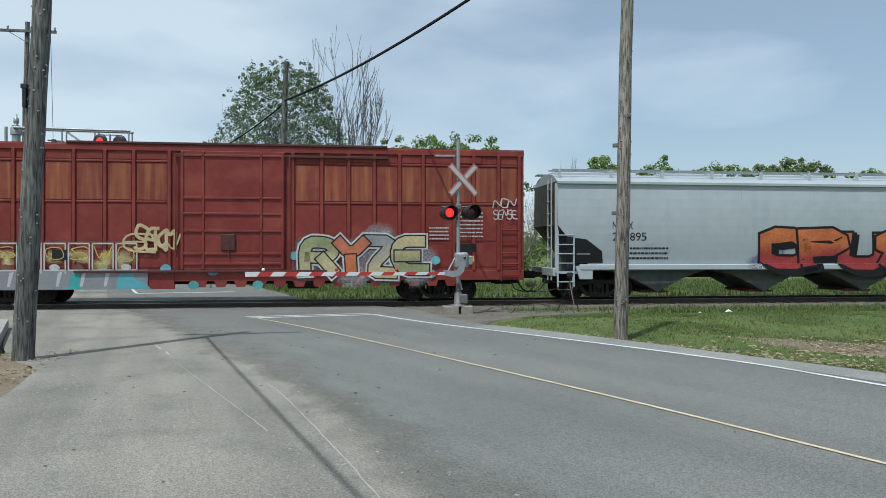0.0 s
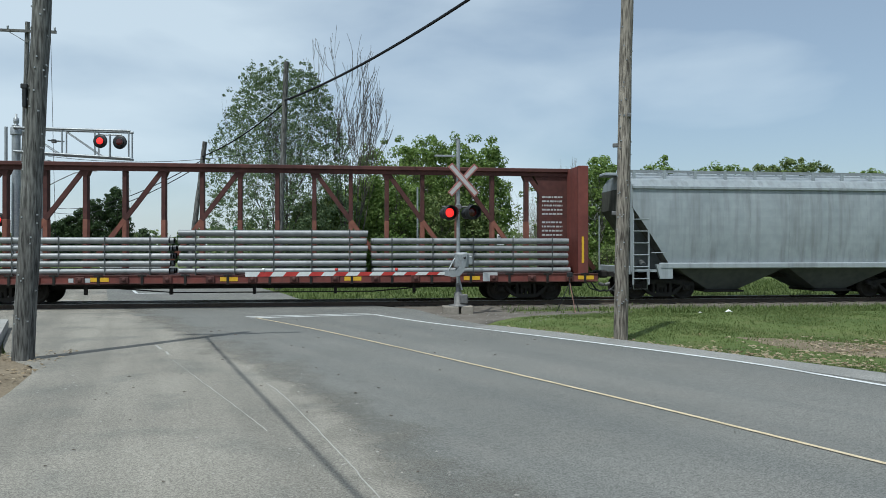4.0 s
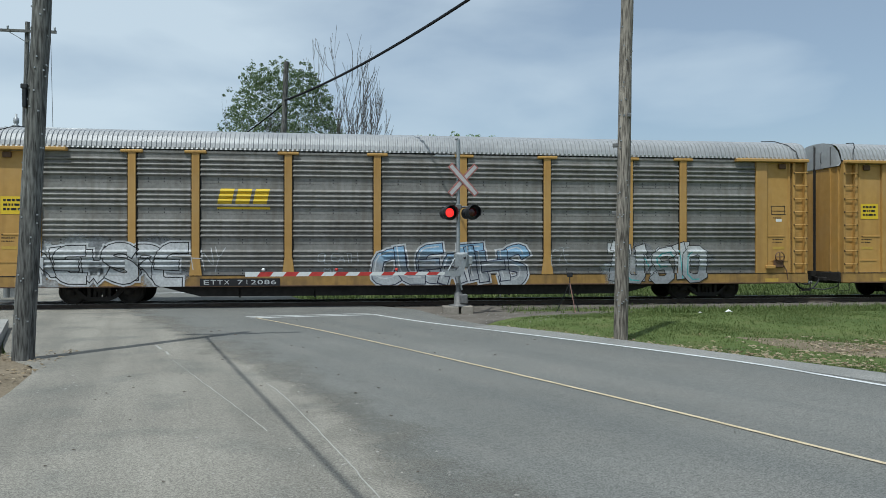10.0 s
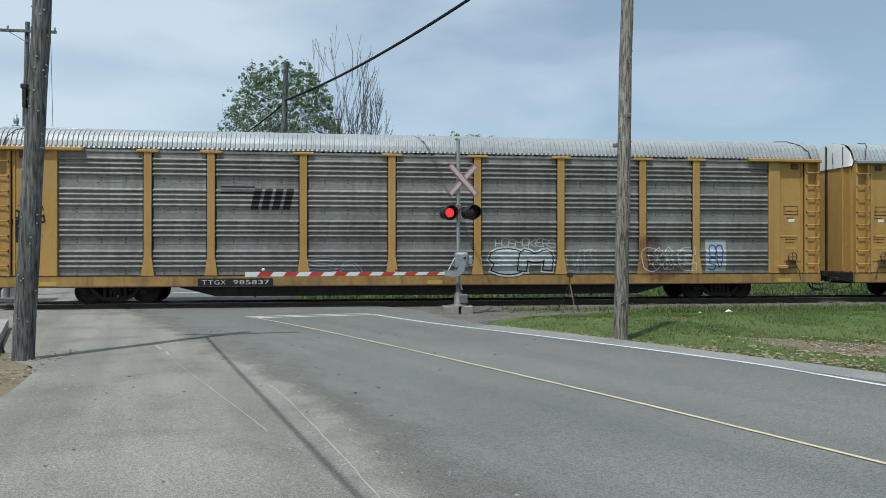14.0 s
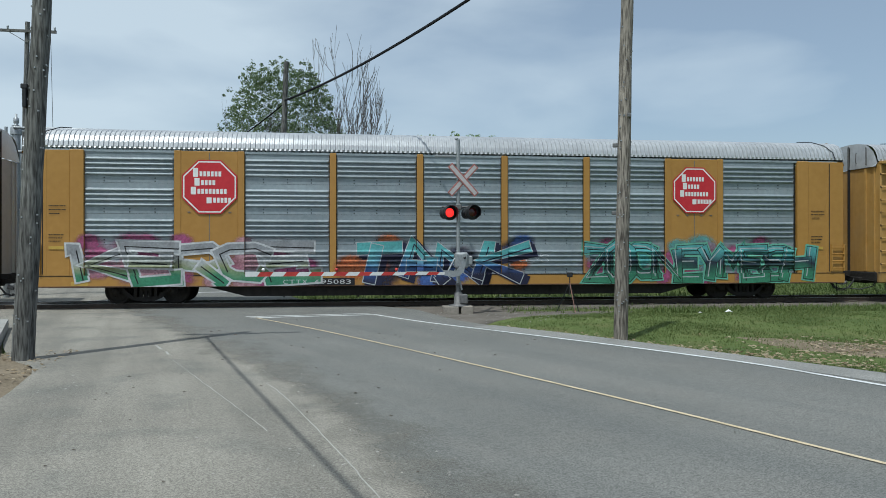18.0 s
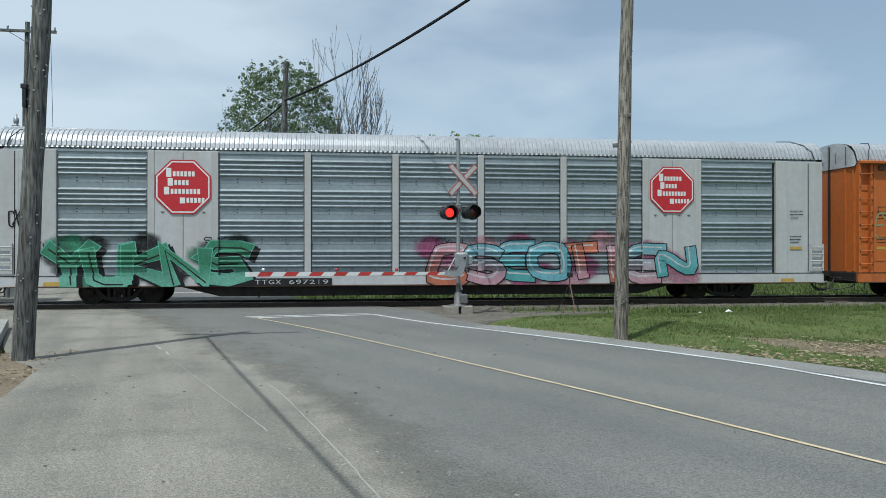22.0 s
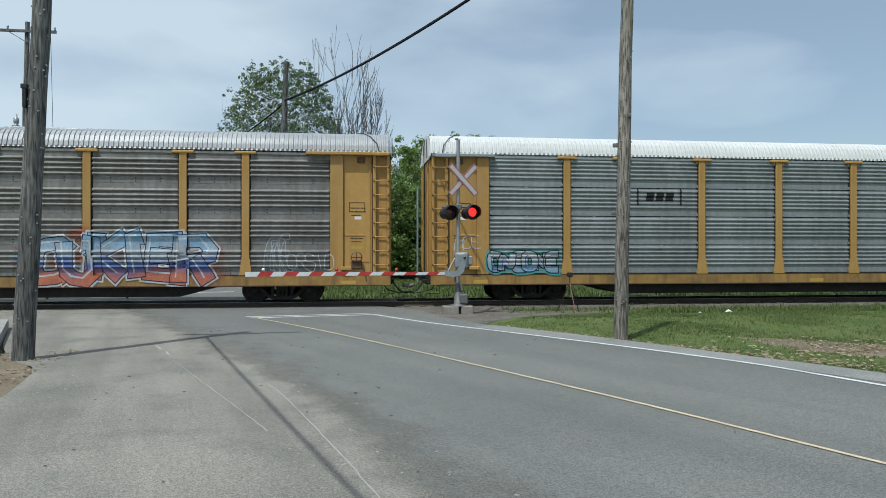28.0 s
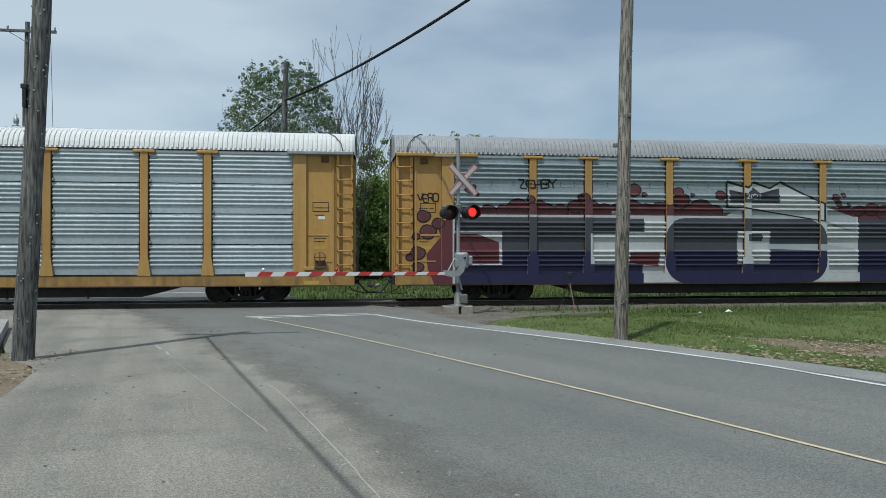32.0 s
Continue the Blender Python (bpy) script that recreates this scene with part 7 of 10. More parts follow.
def logo_blocks(car, side, x0, x1, z0, z1, m, n=3, bar=True, frame_m=None):
    """A company mark as plain blocks: n squat shapes and an underline."""
    g = new("logo_mark")
    g.parent = car
    w = (x1 - x0) / n
    for i in range(n):
        a, b = x0 + w * i + w * 0.06, x0 + w * (i + 1) - w * 0.06
        h = (z1 - z0) / 3.2
        k = h * 0.5
        paint_poly(g, side, [(a - k * 0.4, z0), (b - k, z0), (b + k * 0.4, z1), (a + k, z1)], m, "block", 0.006)
    if bar:
        paint_rect(g, side, x0, x1, z0 - (z1 - z0) * 0.35, z0 - (z1 - z0) * 0.2, m, "underline")
    if frame_m:
        for a in (x0 - 0.3, x1 + 0.2):
            paint_rect(g, side, a, a + 0.06, z0 - 0.15, z1 + 0.15, frame_m, "bracket")
    return g


def octagon_sign(car, side, cx, cz, r):
    g = new("octagon_emblem")
    g.parent = car
    tagged(g, label="red octagonal emblem with white border and white blocks")
    for k, (rr, m, lift) in enumerate(((r, SIGNRED, 0.006), (r * 0.95, WHITE, 0.008), (r * 0.9, SIGNRED, 0.010))):
        paint_poly(g, side, [(cx + rr * math.cos(radians(22.5 + 45 * i)), cz + rr * math.sin(radians(22.5 + 45 * i))) for i in range(8)], m, "octagon", lift)
    rows = []
    for i, (a, n, big) in enumerate(((-0.55, 6, 0.3), (-0.5, 4, 0.26), (-0.62, 8, 0.26), (-0.1, 5, 0.2))):
        z = cz + r * (0.36 - 0.3 * i)
        rows.append((cx + r * a, cx + r * (a + 0.17), z - 0.02, r * big))
        rows += [(cx + r * (a + 0.22 + 0.125 * k), cx + r * (a + 0.31 + 0.125 * k), z, r * 0.17) for k in range(n)]
    bars(g, side, rows, WHITE, "block", 0.013, gaps=False)


def number_board(car, side, x0, x1, z0=0.62, z1=0.8, plate=True, text=""):
    """Car number as letters, or bars on its black patch."""
    if plate:
        paint_rect(car, side, x0 - 0.1, x1 + 0.1, z0 - 0.03, z1 + 0.03, INK["black"], "number_patch", 0.006)
    if text:
        lettering(car, side, text, (x0, x1, z0 + 0.02, z1 - 0.02), INK["white"], "car_number", lift=0.009, gap=0.2)
        return
    n = max(4, int((x1 - x0) / 0.2))
    w = (x1 - x0) / n
    bars(car, side, [(x0 + i * w, x0 + i * w + w * 0.62, z0 + 0.02, z1 - z0 - 0.04) for i in range(n) if i != n // 2 - 1], INK["white"], "car_number", 0.009, gaps=False)


def end_stencils(car, side, f, m=None):
    m = m or INK["black"]
    bars(car, side, [(f(1.5), f(1.5) + 0.5, 3.1, 0.03), (f(1.5), f(1.5) + 0.5, 2.98, 0.03), (f(1.52), f(1.52) + 0.3, 2.86, 0.03), (f(1.5), f(1.5) + 0.45, 2.2, 0.03), (f(1.5), f(1.5) + 0.4, 2.1, 0.03), (f(1.5), f(1.5) + 0.35, 2.0, 0.03)], m, "stencil", 0.002)
    paint_rect(car, side, f(1.5), f(1.5) + 0.45, 1.76, 1.86, TAPE, "yellow_label", 0.002)
# ---------- boxcar ----------
def boxcar(x):
    L = 20.28
    car = railcar("boxcar", "faded red steel boxcar with graffiti and sliding door", x, L)
    A, B = 0.85, 19.76
    part("underframe", Shape().box(A, B, -1.2, 1.2, 0.85, 1.0).box(0.8, L - 0.8, -0.3, 0.3, 0.6, 0.95), GRIME, car)
    for q in (3.3, L - 3.35):
        truck(car, q)
    coupler(car, 0, -1), coupler(car, L, 1)
    part("wall", Shape().box(A, B, -1.46, -1.4, 1.0, 5.06), BOXRED, car)
    part("far_wall", Shape().box(A, B, 1.4, 1.46, 1.0, 5.06), BOXRED, car)
    for a in (A, B - 0.06):
        part("end_wall", Shape().box(a, a + 0.06, -1.4, 1.4, 1.0, 5.06), BOXRED, car)
    part("roof", Shape().sect([(-1.5, 5.04), (-1.5, 5.1), (0, 5.28), (1.5, 5.1), (1.5, 5.04)], A, B), BOXRED, car)
    part("roof_edge", Shape().box(A + 4.3, B - 4.6, -1.56, -1.44, 5.09, 5.16, 0.01), CBDARK, car)
    part("top_chord", Shape().box(A, B, -1.52, -1.45, 4.88, 5.06, 0.01), BOXRED, car)
    # skirt of tabs along the side sill
    part("side_sill", Shape().box(A, 8.4, -1.5, -1.4, 0.5, 1.05, 0.01).box(8.4, B, -1.5, -1.4, 0.74, 1.05, 0.01), BOXRED, car)
    for i in range(14):
        q = 9.0 + i * 0.62
        if q < B - 1.6:
            part("sill_tab", Shape().slab([(q, 0.76), (q + 0.42, 0.76), (q + 0.34, 0.55), (q + 0.08, 0.55)], -1.5, -1.42), BOXRED, car)
    posts = [1.0, 1.85, 2.75, 3.6, 4.45, 5.37, 6.3, 7.17, 8.25, 12.1, 13.03, 13.9, 14.74, 15.57, 16.35, 17.39, 18.05, 18.9, 19.6]
    for a, b in zip(posts, posts[1:]):
        if a < 8.2 or a >= 12.1:
            for z0, z1 in ((1.15, 1.98), (2.02, 3.24), (3.3, 4.52), (4.58, 4.86)):
                part("panel", Shape().box(a + 0.08, b - 0.08, -1.475, -1.46, z0 + 0.03, z1 - 0.03, 0.012), BOXRUST if z0 > 3.2 and z0 < 4 else BOXRED, car)
            for z in (3.27, 4.55) + ((2.0,) if b < 8.5 else ()):
                part("bead", Shape().box(a + 0.06, b - 0.06, -1.5, -1.46, z - 0.03, z + 0.03, 0.012), BOXRED, car)
    me = fixed(Shape().box(-0.055, 0.055, -1.53, -1.46, 1.05, 4.9, 0.015).mesh("rib", [BOXRED]))
    for p in posts:
        part("rib", me, None, car, at=pose(p, 0, 0))
    d = part("door", Shape().box(8.6, 11.85, -1.56, -1.5, 1.1, 4.9, 0.015), BOXRED, car, "red sliding door with lock bars")
    for u in (8.66, 9.3, 11.1, 11.78):
        part("door_rib", Shape().box(u - 0.04, u + 0.04, -1.6, -1.56, 1.12, 4.88, 0.01), BOXRED, d)
    for z in (1.3, 1.62, 2.35, 2.9, 3.4, 4.75):
        part("door_bar", Shape().box(8.66, 11.78, -1.6, -1.56, z - 0.035, z + 0.035, 0.01), BOXRED, d)
    part("lock", Shape().box(9.85, 10.3, -1.63, -1.56, 1.72, 2.25, 0.02).tube([(10.1, -1.63, 1.9), (10.1, -1.64, 1.45)], 0.02, 6), CBDARK, d, fix=False)
    for u in (8.45, 12.0):
        part("lock_rod", Shape().tube([(u, -1.58, 1.1), (u, -1.58, 4.8)], 0.022, 6), BOXRED, d, fix=False)
    part("door_track", Shape().box(5.4, 13.2, -1.6, -1.5, 1.02, 1.1, 0.01).box(8.4, 15.2, -1.58, -1.5, 4.72, 4.8, 0.01), CBDARK, car)
    ladder(car, 18.98, 19.58, 0.7, 2.6, -1.52, 5, BOXRED)
    ladder(car, 1.05, 1.65, 0.7, 2.6, -1.52, 5, BOXRED)
    part("brake_tank", Shape().tube([(11.9, -0.9, 0.66), (12.9, -0.9, 0.66)], 0.2, 12), GRIME, car, fix=False)
    S = Side(-1.53)
    S.depth = None
    part("sign_plate", Shape().box(17.55, 18.3, -1.52, -1.49, 4.62, 4.82, 0.01), BOXRED, car)
    bars(car, S, [(17.45, 18.35, 2.95 - 0.13 * i, 0.045) for i in range(7)] + [(16.55, 17.2, 2.45 - 0.12 * i, 0.045) for i in range(4)] + [(8.7, 9.2, 3.3 - 0.12 * i, 0.04) for i in range(3)] + [(8.7, 9.2, 1.9 - 0.12 * i, 0.04) for i in range(4)], INK["white"], "stencil", 0.008)
    bars(car, S, [(-0.2 + 1.1, 3.1, 4.25, 0.16), (1.1, 2.6, 3.9, 0.16), (1.1, 2.4, 3.55, 0.16)], INK["white"], "faded_lettering", 0.008)
    paint_rect(car, S, 17.45, 18.05, 1.35, 1.55, REFL, "reflector", 0.008)
    paint_rect(car, S, 17.4, 18.1, 1.68, 1.95, INK["black"], "data_box", 0.008)
    S.zb = [0.9, 1.3, 1.6, 1.9, 2.2]
    piece(car, S, "RYZE", (12.3, 16.6, 0.85, 2.22), (), "black", "white", None, ("silver",), 4, 0.55, "round", 0.125, 0.045, "cream and coral graffiti with black outline and white glow", None, None, False, (("olive", "cream"), ("coral", "orange"), ("grey", "cream"), ("cream", "olive")), 0.01, 0.5)
    for px, pz, pc in ((12.15, 1.55, "aqua"), (12.4, 0.95, "aqua"), (16.75, 1.4, "aqua"), (16.6, 0.95, "aqua"), (9.6, 1.05, "teal"), (8.15, 1.15, "aqua"), (11.0, 0.62, "teal"), (9.0, 0.62, "teal")):
        blot(car, S, px, pz, 0.17, 0.14, pc, 0.012, px)
    tag(car, S, "SEKM", (7.25, 8.45, 1.75, 2.45), "cream", 5, 0.1, "cream sprayed scrawl", 1.0, 0.012)
    tag(car, S, "EW", (6.95, 8.6, 1.7, 2.3), "cream", 9, 0.06, "cream sprayed scrawl", 1.4, 0.014)
    tag(car, S, "NON", (18.72, 19.45, 3.15, 3.45), "white", 6, 0.035, "thin white sprayed tag", 1.0, 0.012)
    tag(car, S, "SENSE", (18.72, 19.5, 2.8, 3.1), "white", 7, 0.035, "thin white sprayed tag", 1.0, 0.012)
    # grey base band with teal and white runs, and a row of white-edged blocks over it
    paint_rect(car, S, 0.95, 7.6, 0.5, 1.12, INK["grey"], "paint_block", 0.009, "grey painted base band")
    for i in range(9):
        a = 0.95 + i * 0.71
        for q in ((a, a + 0.66, 1.92, 1.97), (a, a + 0.045, 1.1, 1.95), (a + 0.62, a + 0.66, 1.0, 1.95), (a, a + 0.66, 1.08, 1.13)):
            paint_rect(car, S, *q, INK["white"], "block_outline", 0.014)
        mist(car, S, (a + 0.12, a + 0.55, 1.32, 1.62), ("yellow", "cream"), 300 + i, 0.85, 9, (0.1, 0.2), 0.011, "yellow sprayed blocks")
        tag(car, S, "SWO"[i % 3], (a + 0.12, a + 0.56, 1.45, 1.85), "yellow", 40 + i, 0.03, "yellow sprayed curl", 1.2, 0.012)
        blot(car, S, a + 0.32, 1.2, 0.16, 0.1, ("brown", "olive", "white")[i % 3], 0.013, i)
        paint_poly(car, S, [(a + 0.02, 0.52), (a + 0.4, 0.52), (a + 0.34, 0.8), (a + 0.5, 1.05), (a + 0.14, 1.0), (a + 0.05, 0.8)], INK[("aqua", "grey", "teal", "grey")[i % 4]], "paint_block", 0.0105)
        paint_poly(car, S, [(a + 0.36, 0.6), (a + 0.44, 0.6), (a + 0.56, 1.08), (a + 0.42, 1.02)], INK["white"], "paint_block", 0.0125)
    paint_poly(car, S, [(6.9, 0.52), (7.7, 0.52), (7.5, 0.7), (7.2, 0.85), (7.05, 1.2), (6.95, 0.9)], INK["aqua"], "paint_block", 0.013)
    paint_rect(car, S, 4.75, 5.2, 1.42, 1.75, INK["black"], "data_box", 0.016)


RED_GATE = surf("dirty_red_gate", (0.09, 0.03, 0.028), (0.16, 0.05, 0.045), rough=0.8)


# ---------- covered hoppers ----------
def hopper_half(z):
    """Half the hopper's width at a height: a barrel-shaped side."""
    return 1.585 - 0.062 * (z - 2.75) ** 2


def hopper(label, x, L, body, under, chutes, cut_top, cut_in, tk=1.95, roof_m=None, top=4.5, bead=3.88, tapes=(), curved=False, sill_z=1.1):
    car = railcar("covered_hopper", label, x, L)
    for q in (tk, L - tk):
        truck(car, q)
    coupler(car, 0, -1), coupler(car, L, 1)
    part("centre_sill", Shape().box(0.75, L - 0.75, -0.3, 0.3, 0.75, 1.05), GRIME, car)
    e0 = 0.62
    ends = HOP_RUST if body in (HOP_TAN, HOP_YEL) else body
    rows = [(z, hopper_half(z)) for z in (sill_z + 0.2, 1.5, 1.75, 2.0, 2.3, 2.6, 2.9, 3.2, 3.5, bead - 0.04)] + [(bead - 0.02, 1.58), (bead + 0.06, 1.58), (bead + 0.08, 1.5), (top - 0.32, 1.36), (top - 0.16, 0.95), (top - 0.08, 0.4), (top - 0.06, 0.0)]
    vs, n = [], len(rows)
    for z, hw in rows:
        t = max(0.0, min(1.0, (cut_top - z) / (cut_top - sill_z - 0.2)))
        xl = e0 + (cut_in - e0) * t
        vs += [(xl, -hw, z), (L - xl, -hw, z), (L - xl, hw, z), (xl, hw, z)]
    s = Shape()
    fs = [(4 * i + j, 4 * i + (j + 1) % 4, 4 * i + 4 + (j + 1) % 4, 4 * i + 4 + j) for i in range(n - 1) for j in range(4)] + [(3, 2, 1, 0)]
    s.add(vs, fs, 0, False)
    # the end sheets get a darker, streaked colour that paints in their shade
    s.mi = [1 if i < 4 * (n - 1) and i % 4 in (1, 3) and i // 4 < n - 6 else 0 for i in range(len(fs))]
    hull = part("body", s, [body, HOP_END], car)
    # weld seams and side sill
    for k in range(1, 6):
        q = cut_in + (L - 2 * cut_in) * k / 6
        part("weld_seam", Shape().tube([(q, -hopper_half(z) - 0.001, z) for z in (sill_z + 0.22, 1.75, 2.3, 2.9, 3.5, bead - 0.05)], 0.007, 4), body, hull, fix=False)
    part("side_sill", Shape().box(cut_in - 0.35, L - cut_in + 0.35, -1.62, -1.45, sill_z, sill_z + 0.2, 0.03).box(cut_in - 0.35, L - cut_in + 0.35, 1.45, 1.62, sill_z, sill_z + 0.2, 0.03), body, car)
    for e in (0, 1):
        f = (lambda u: u) if e == 0 else (lambda u: L - u)

        def bx(a, b, *r, **k):
            return (min(f(a), f(b)), max(f(a), f(b)), *r)
        part("end_platform", Shape().box(*bx(0.55, cut_in + 0.1), -1.5, 1.5, sill_z - 0.12, sill_z - 0.04).box(*bx(0.5, 0.66), -1.5, 1.5, sill_z - 0.2, sill_z + 0.08, 0.02), ends, car)
        part("bearing_plate", Shape().slab([(f(cut_in + 0.1), sill_z + 0.15), (f(cut_in + 0.1), 0.75), (f(cut_in - 0.35), 0.75), (f(cut_in - 0.5), sill_z + 0.15)], -1.6, -1.5), ends, car)
        part("bolster_web", Shape().slab([(f(0.7), sill_z - 0.04), (f(cut_in + 0.25), sill_z - 0.04), (f(cut_in + 0.2), sill_z + 0.2), (f(e0 + 0.35), cut_top - 0.25)], -0.9, -0.82), under, car)
        ladder(car, *sorted((f(0.64), f(1.2))), sill_z - 0.55, cut_top - 0.2 if cut_top < 2.9 else 3.0, -1.56, 6, ends, 0.018)
        part("corner_post", Shape().box(*bx(0.56, 0.66), -1.54, -1.46, sill_z - 0.1, top - 0.5), body, car)
        part("end_ladder", Shape().box(*bx(0.5, 0.54), -1.2, -1.16, 0.7, top - 0.3).box(*bx(0.5, 0.54), -0.75, -0.71, 0.7, top - 0.3), body, car, fix=False)
        for k in range(8):
            part("end_rung", Shape().tube([(f(0.5), -1.2, 0.9 + k * 0.42), (f(0.5), -0.71, 0.9 + k * 0.42)], 0.016, 5), body, car, fix=False)
        part("brake_gear", Shape().box(*bx(0.9, 1.5), -0.6, 0.1, sill_z, sill_z + 0.45, 0.05).tube([(f(1.2), -1.1, sill_z + 0.1), (f(1.2), -0.3, sill_z + 0.5)], 0.1, 8), under, car, fix=False)
        part("grab_iron", Shape().tube([(f(1.3), -1.58, sill_z + 0.55), (f(1.3), -1.64, sill_z + 0.55), (f(1.75), -1.64, sill_z + 0.55), (f(1.75), -1.58, sill_z + 0.55)], 0.016, 5), body, car, fix=False)
        part("sill_step", Shape().tube([(f(0.65), -1.55, sill_z - 0.1), (f(0.65), -1.55, 0.4), (f(1.15), -1.55, 0.4), (f(1.15), -1.55, sill_z - 0.1)], 0.018, 5), body, car, fix=False)
    # roof walk on its brackets
    part("roof_walk", Shape().box(0.55, L - 0.55, -1.22, -1.18, top - 0.02, top + 0.03).box(0.55, L - 0.55, -0.75, -0.71, top - 0.02, top + 0.03).box(0.55, L - 0.55, 0.7, 1.2, top - 0.01, top + 0.03), GALV if roof_m is None else roof_m, car, fix=False)
    for k in range(11):
        q = 0.8 + (L - 1.6) * k / 10
        part("walk_bracket", Shape().box(q - 0.05, q + 0.05, -1.25, -1.19, top - 0.34, top + 0.02).box(q - 0.03, q + 0.03, -1.2, -0.7, top - 0.05, top - 0.01), body, car, fix=False)
    for k in range(5):
        q = L * (k + 0.5) / 5
        part("hatch", Shape().box(q - 1.2, q + 1.2, -0.32, 0.32, top - 0.1, top + 0.02, 0.03), body, car)
    # chutes
    for c in chutes:
        w = 1.75 if curved else (chutes[1] - chutes[0]) / 2 * 0.98
        s = Shape()
        tops, bots, zt, zb = (c - w, c + w), (c - 0.55, c + 0.55), sill_z + 0.02, 0.32
        if curved:
            k = 8
            prof = [(c + w * (2 * i / k - 1), sill_z + 0.02) for i in range(k + 1)]
            low = [(c + w * (1 - 2 * i / k), sill_z - 0.03 - (sill_z - 0.3) * (1 - abs(1 - 2 * i / k)) ** 1.35) for i in range(k + 1)]
            s.slab(prof + low, -1.2, 1.2)
        else:
            vs = [(tops[0], -1.4, zt), (tops[1], -1.4, zt), (tops[1], 1.4, zt), (tops[0], 1.4, zt), (bots[0], -0.75, zb), (bots[1], -0.75, zb), (bots[1], 0.75, zb), (bots[0], 0.75, zb)]
            s.add(vs, [(0, 1, 5, 4), (1, 2, 6, 5), (2, 3, 7, 6), (3, 0, 4, 7), (4, 5, 6, 7), (0, 3, 2, 1)])
        h = part("chute", s, under, car)
        gw = 0.4 if curved else 0.62
        part("gate", Shape().box(c - gw, c + gw, -0.85, 0.85, 0.24, 0.34, 0.02).box(c - gw - 0.13, c + gw + 0.13, -0.9, -0.84, 0.24, 0.3), RED_GATE if curved else GRIME, h)
    for u, z0, z1 in tapes:
        part("tape", Shape().box(u - 0.045, u + 0.045, -1.6, -1.575, z0, z1), TAPE, hull, "ochre reflective tape", fix=False)
    return car


# ---------- gondola ----------
def gondola(x, L):
    car = railcar("gondola", "long black steel gondola with yellow reflectors", x, L)
    for q in (2.3, L - 2.5):
        truck(car, q)
    coupler(car, 0, -1), coupler(car, L, 1)
    A, B = 0.55, L - 0.55
    part("floor", Shape().box(A, B, -1.4, 1.4, 0.85, 1.0).box(0.7, L - 0.7, -0.3, 0.3, 0.6, 0.9), GRIME, car)
    part("side", Shape().box(A, B, -1.5, -1.44, 0.85, 2.6), GOND, car)
    part("far_side", Shape().box(A, B, 1.44, 1.5, 0.85, 2.6), GOND, car)
    for a in (A, B - 0.06):
        part("end", Shape().box(a, a + 0.06, -1.44, 1.44, 0.9, 2.6), GOND, car)
    part("top_chord", Shape().box(A - 0.03, B + 0.03, -1.56, -1.4, 2.52, 2.64, 0.02).box(A - 0.03, B + 0.03, 1.4, 1.56, 2.52, 2.64, 0.02), GOND, car)
    part("side_sill", Shape().box(A, B, -1.56, -1.44, 0.82, 1.02, 0.02), GOND, car)
    n = 13
    for i in range(n + 1):
        q = A + 0.4 + (B - A - 0.8) * i / n
        part("stake", Shape().box(q - 0.07, q + 0.07, -1.58, -1.5, 0.85, 2.54, 0.02), GOND, car)
        if 2.0 < q < L - 2:
            part("tab", Shape().slab([(q - 0.3, 0.84), (q + 0.3, 0.84), (q + 0.22, 0.5), (q - 0.22, 0.5)], -1.52, -1.46), GOND, car)
    S = Side(-1.59)
    for q, hw in ((1.64, 0.3), (4.56, 0.2), (7.29, 0.2), (10.45, 0.2), (13.03, 0.2), (15.9, 0.3)):
        part("reflector", Shape().box(q - hw, q + hw, -1.592, -1.58, 1.12, 1.27), REFL, car, fix=False)
    for q in (5.4, 12.2):
        part("reflector", Shape().box(q - 0.13, q + 0.13, -1.592, -1.58, 1.14, 1.27), WHITE, car, fix=False)
    lettering(car, S, "MI TX", (1.95, 3.9, 2.05, 2.33), WHITE, "marks", lift=0.004, off=0.02)
    lettering(car, S, "62 59 81", (1.95, 4.1, 1.65, 1.93), WHITE, "car_number", lift=0.004, off=0.02)
    bars(car, S, [(2.75, 3.2, 1.45 - 0.16 * i, 0.07) for i in range(3)] + [(3.65, 4.1, 1.45 - 0.16 * i, 0.07) for i in range(3)] + [(4.5, 4.8, 1.45, 0.06)], WHITE, "stencil", 0.004)
    ladder(car, 0.65, 1.25, 0.5, 2.45, -1.6, 5, GOND, 0.018)
    ladder(car, L - 1.25, L - 0.65, 0.5, 2.45, -1.6, 5, GOND, 0.018)
    part("brake_rod", Shape().tube([(3, -1.0, 0.72), (L - 3.5, -1.0, 0.6)], 0.03, 5).tube([(7.6, -0.9, 0.6), (8.4, -0.9, 0.6)], 0.2, 10), GRIME, car, fix=False)
    part("brake_valve", Shape().box(9.0, 9.5, -1.1, -0.7, 0.4, 0.75, 0.05), GRIME, car)


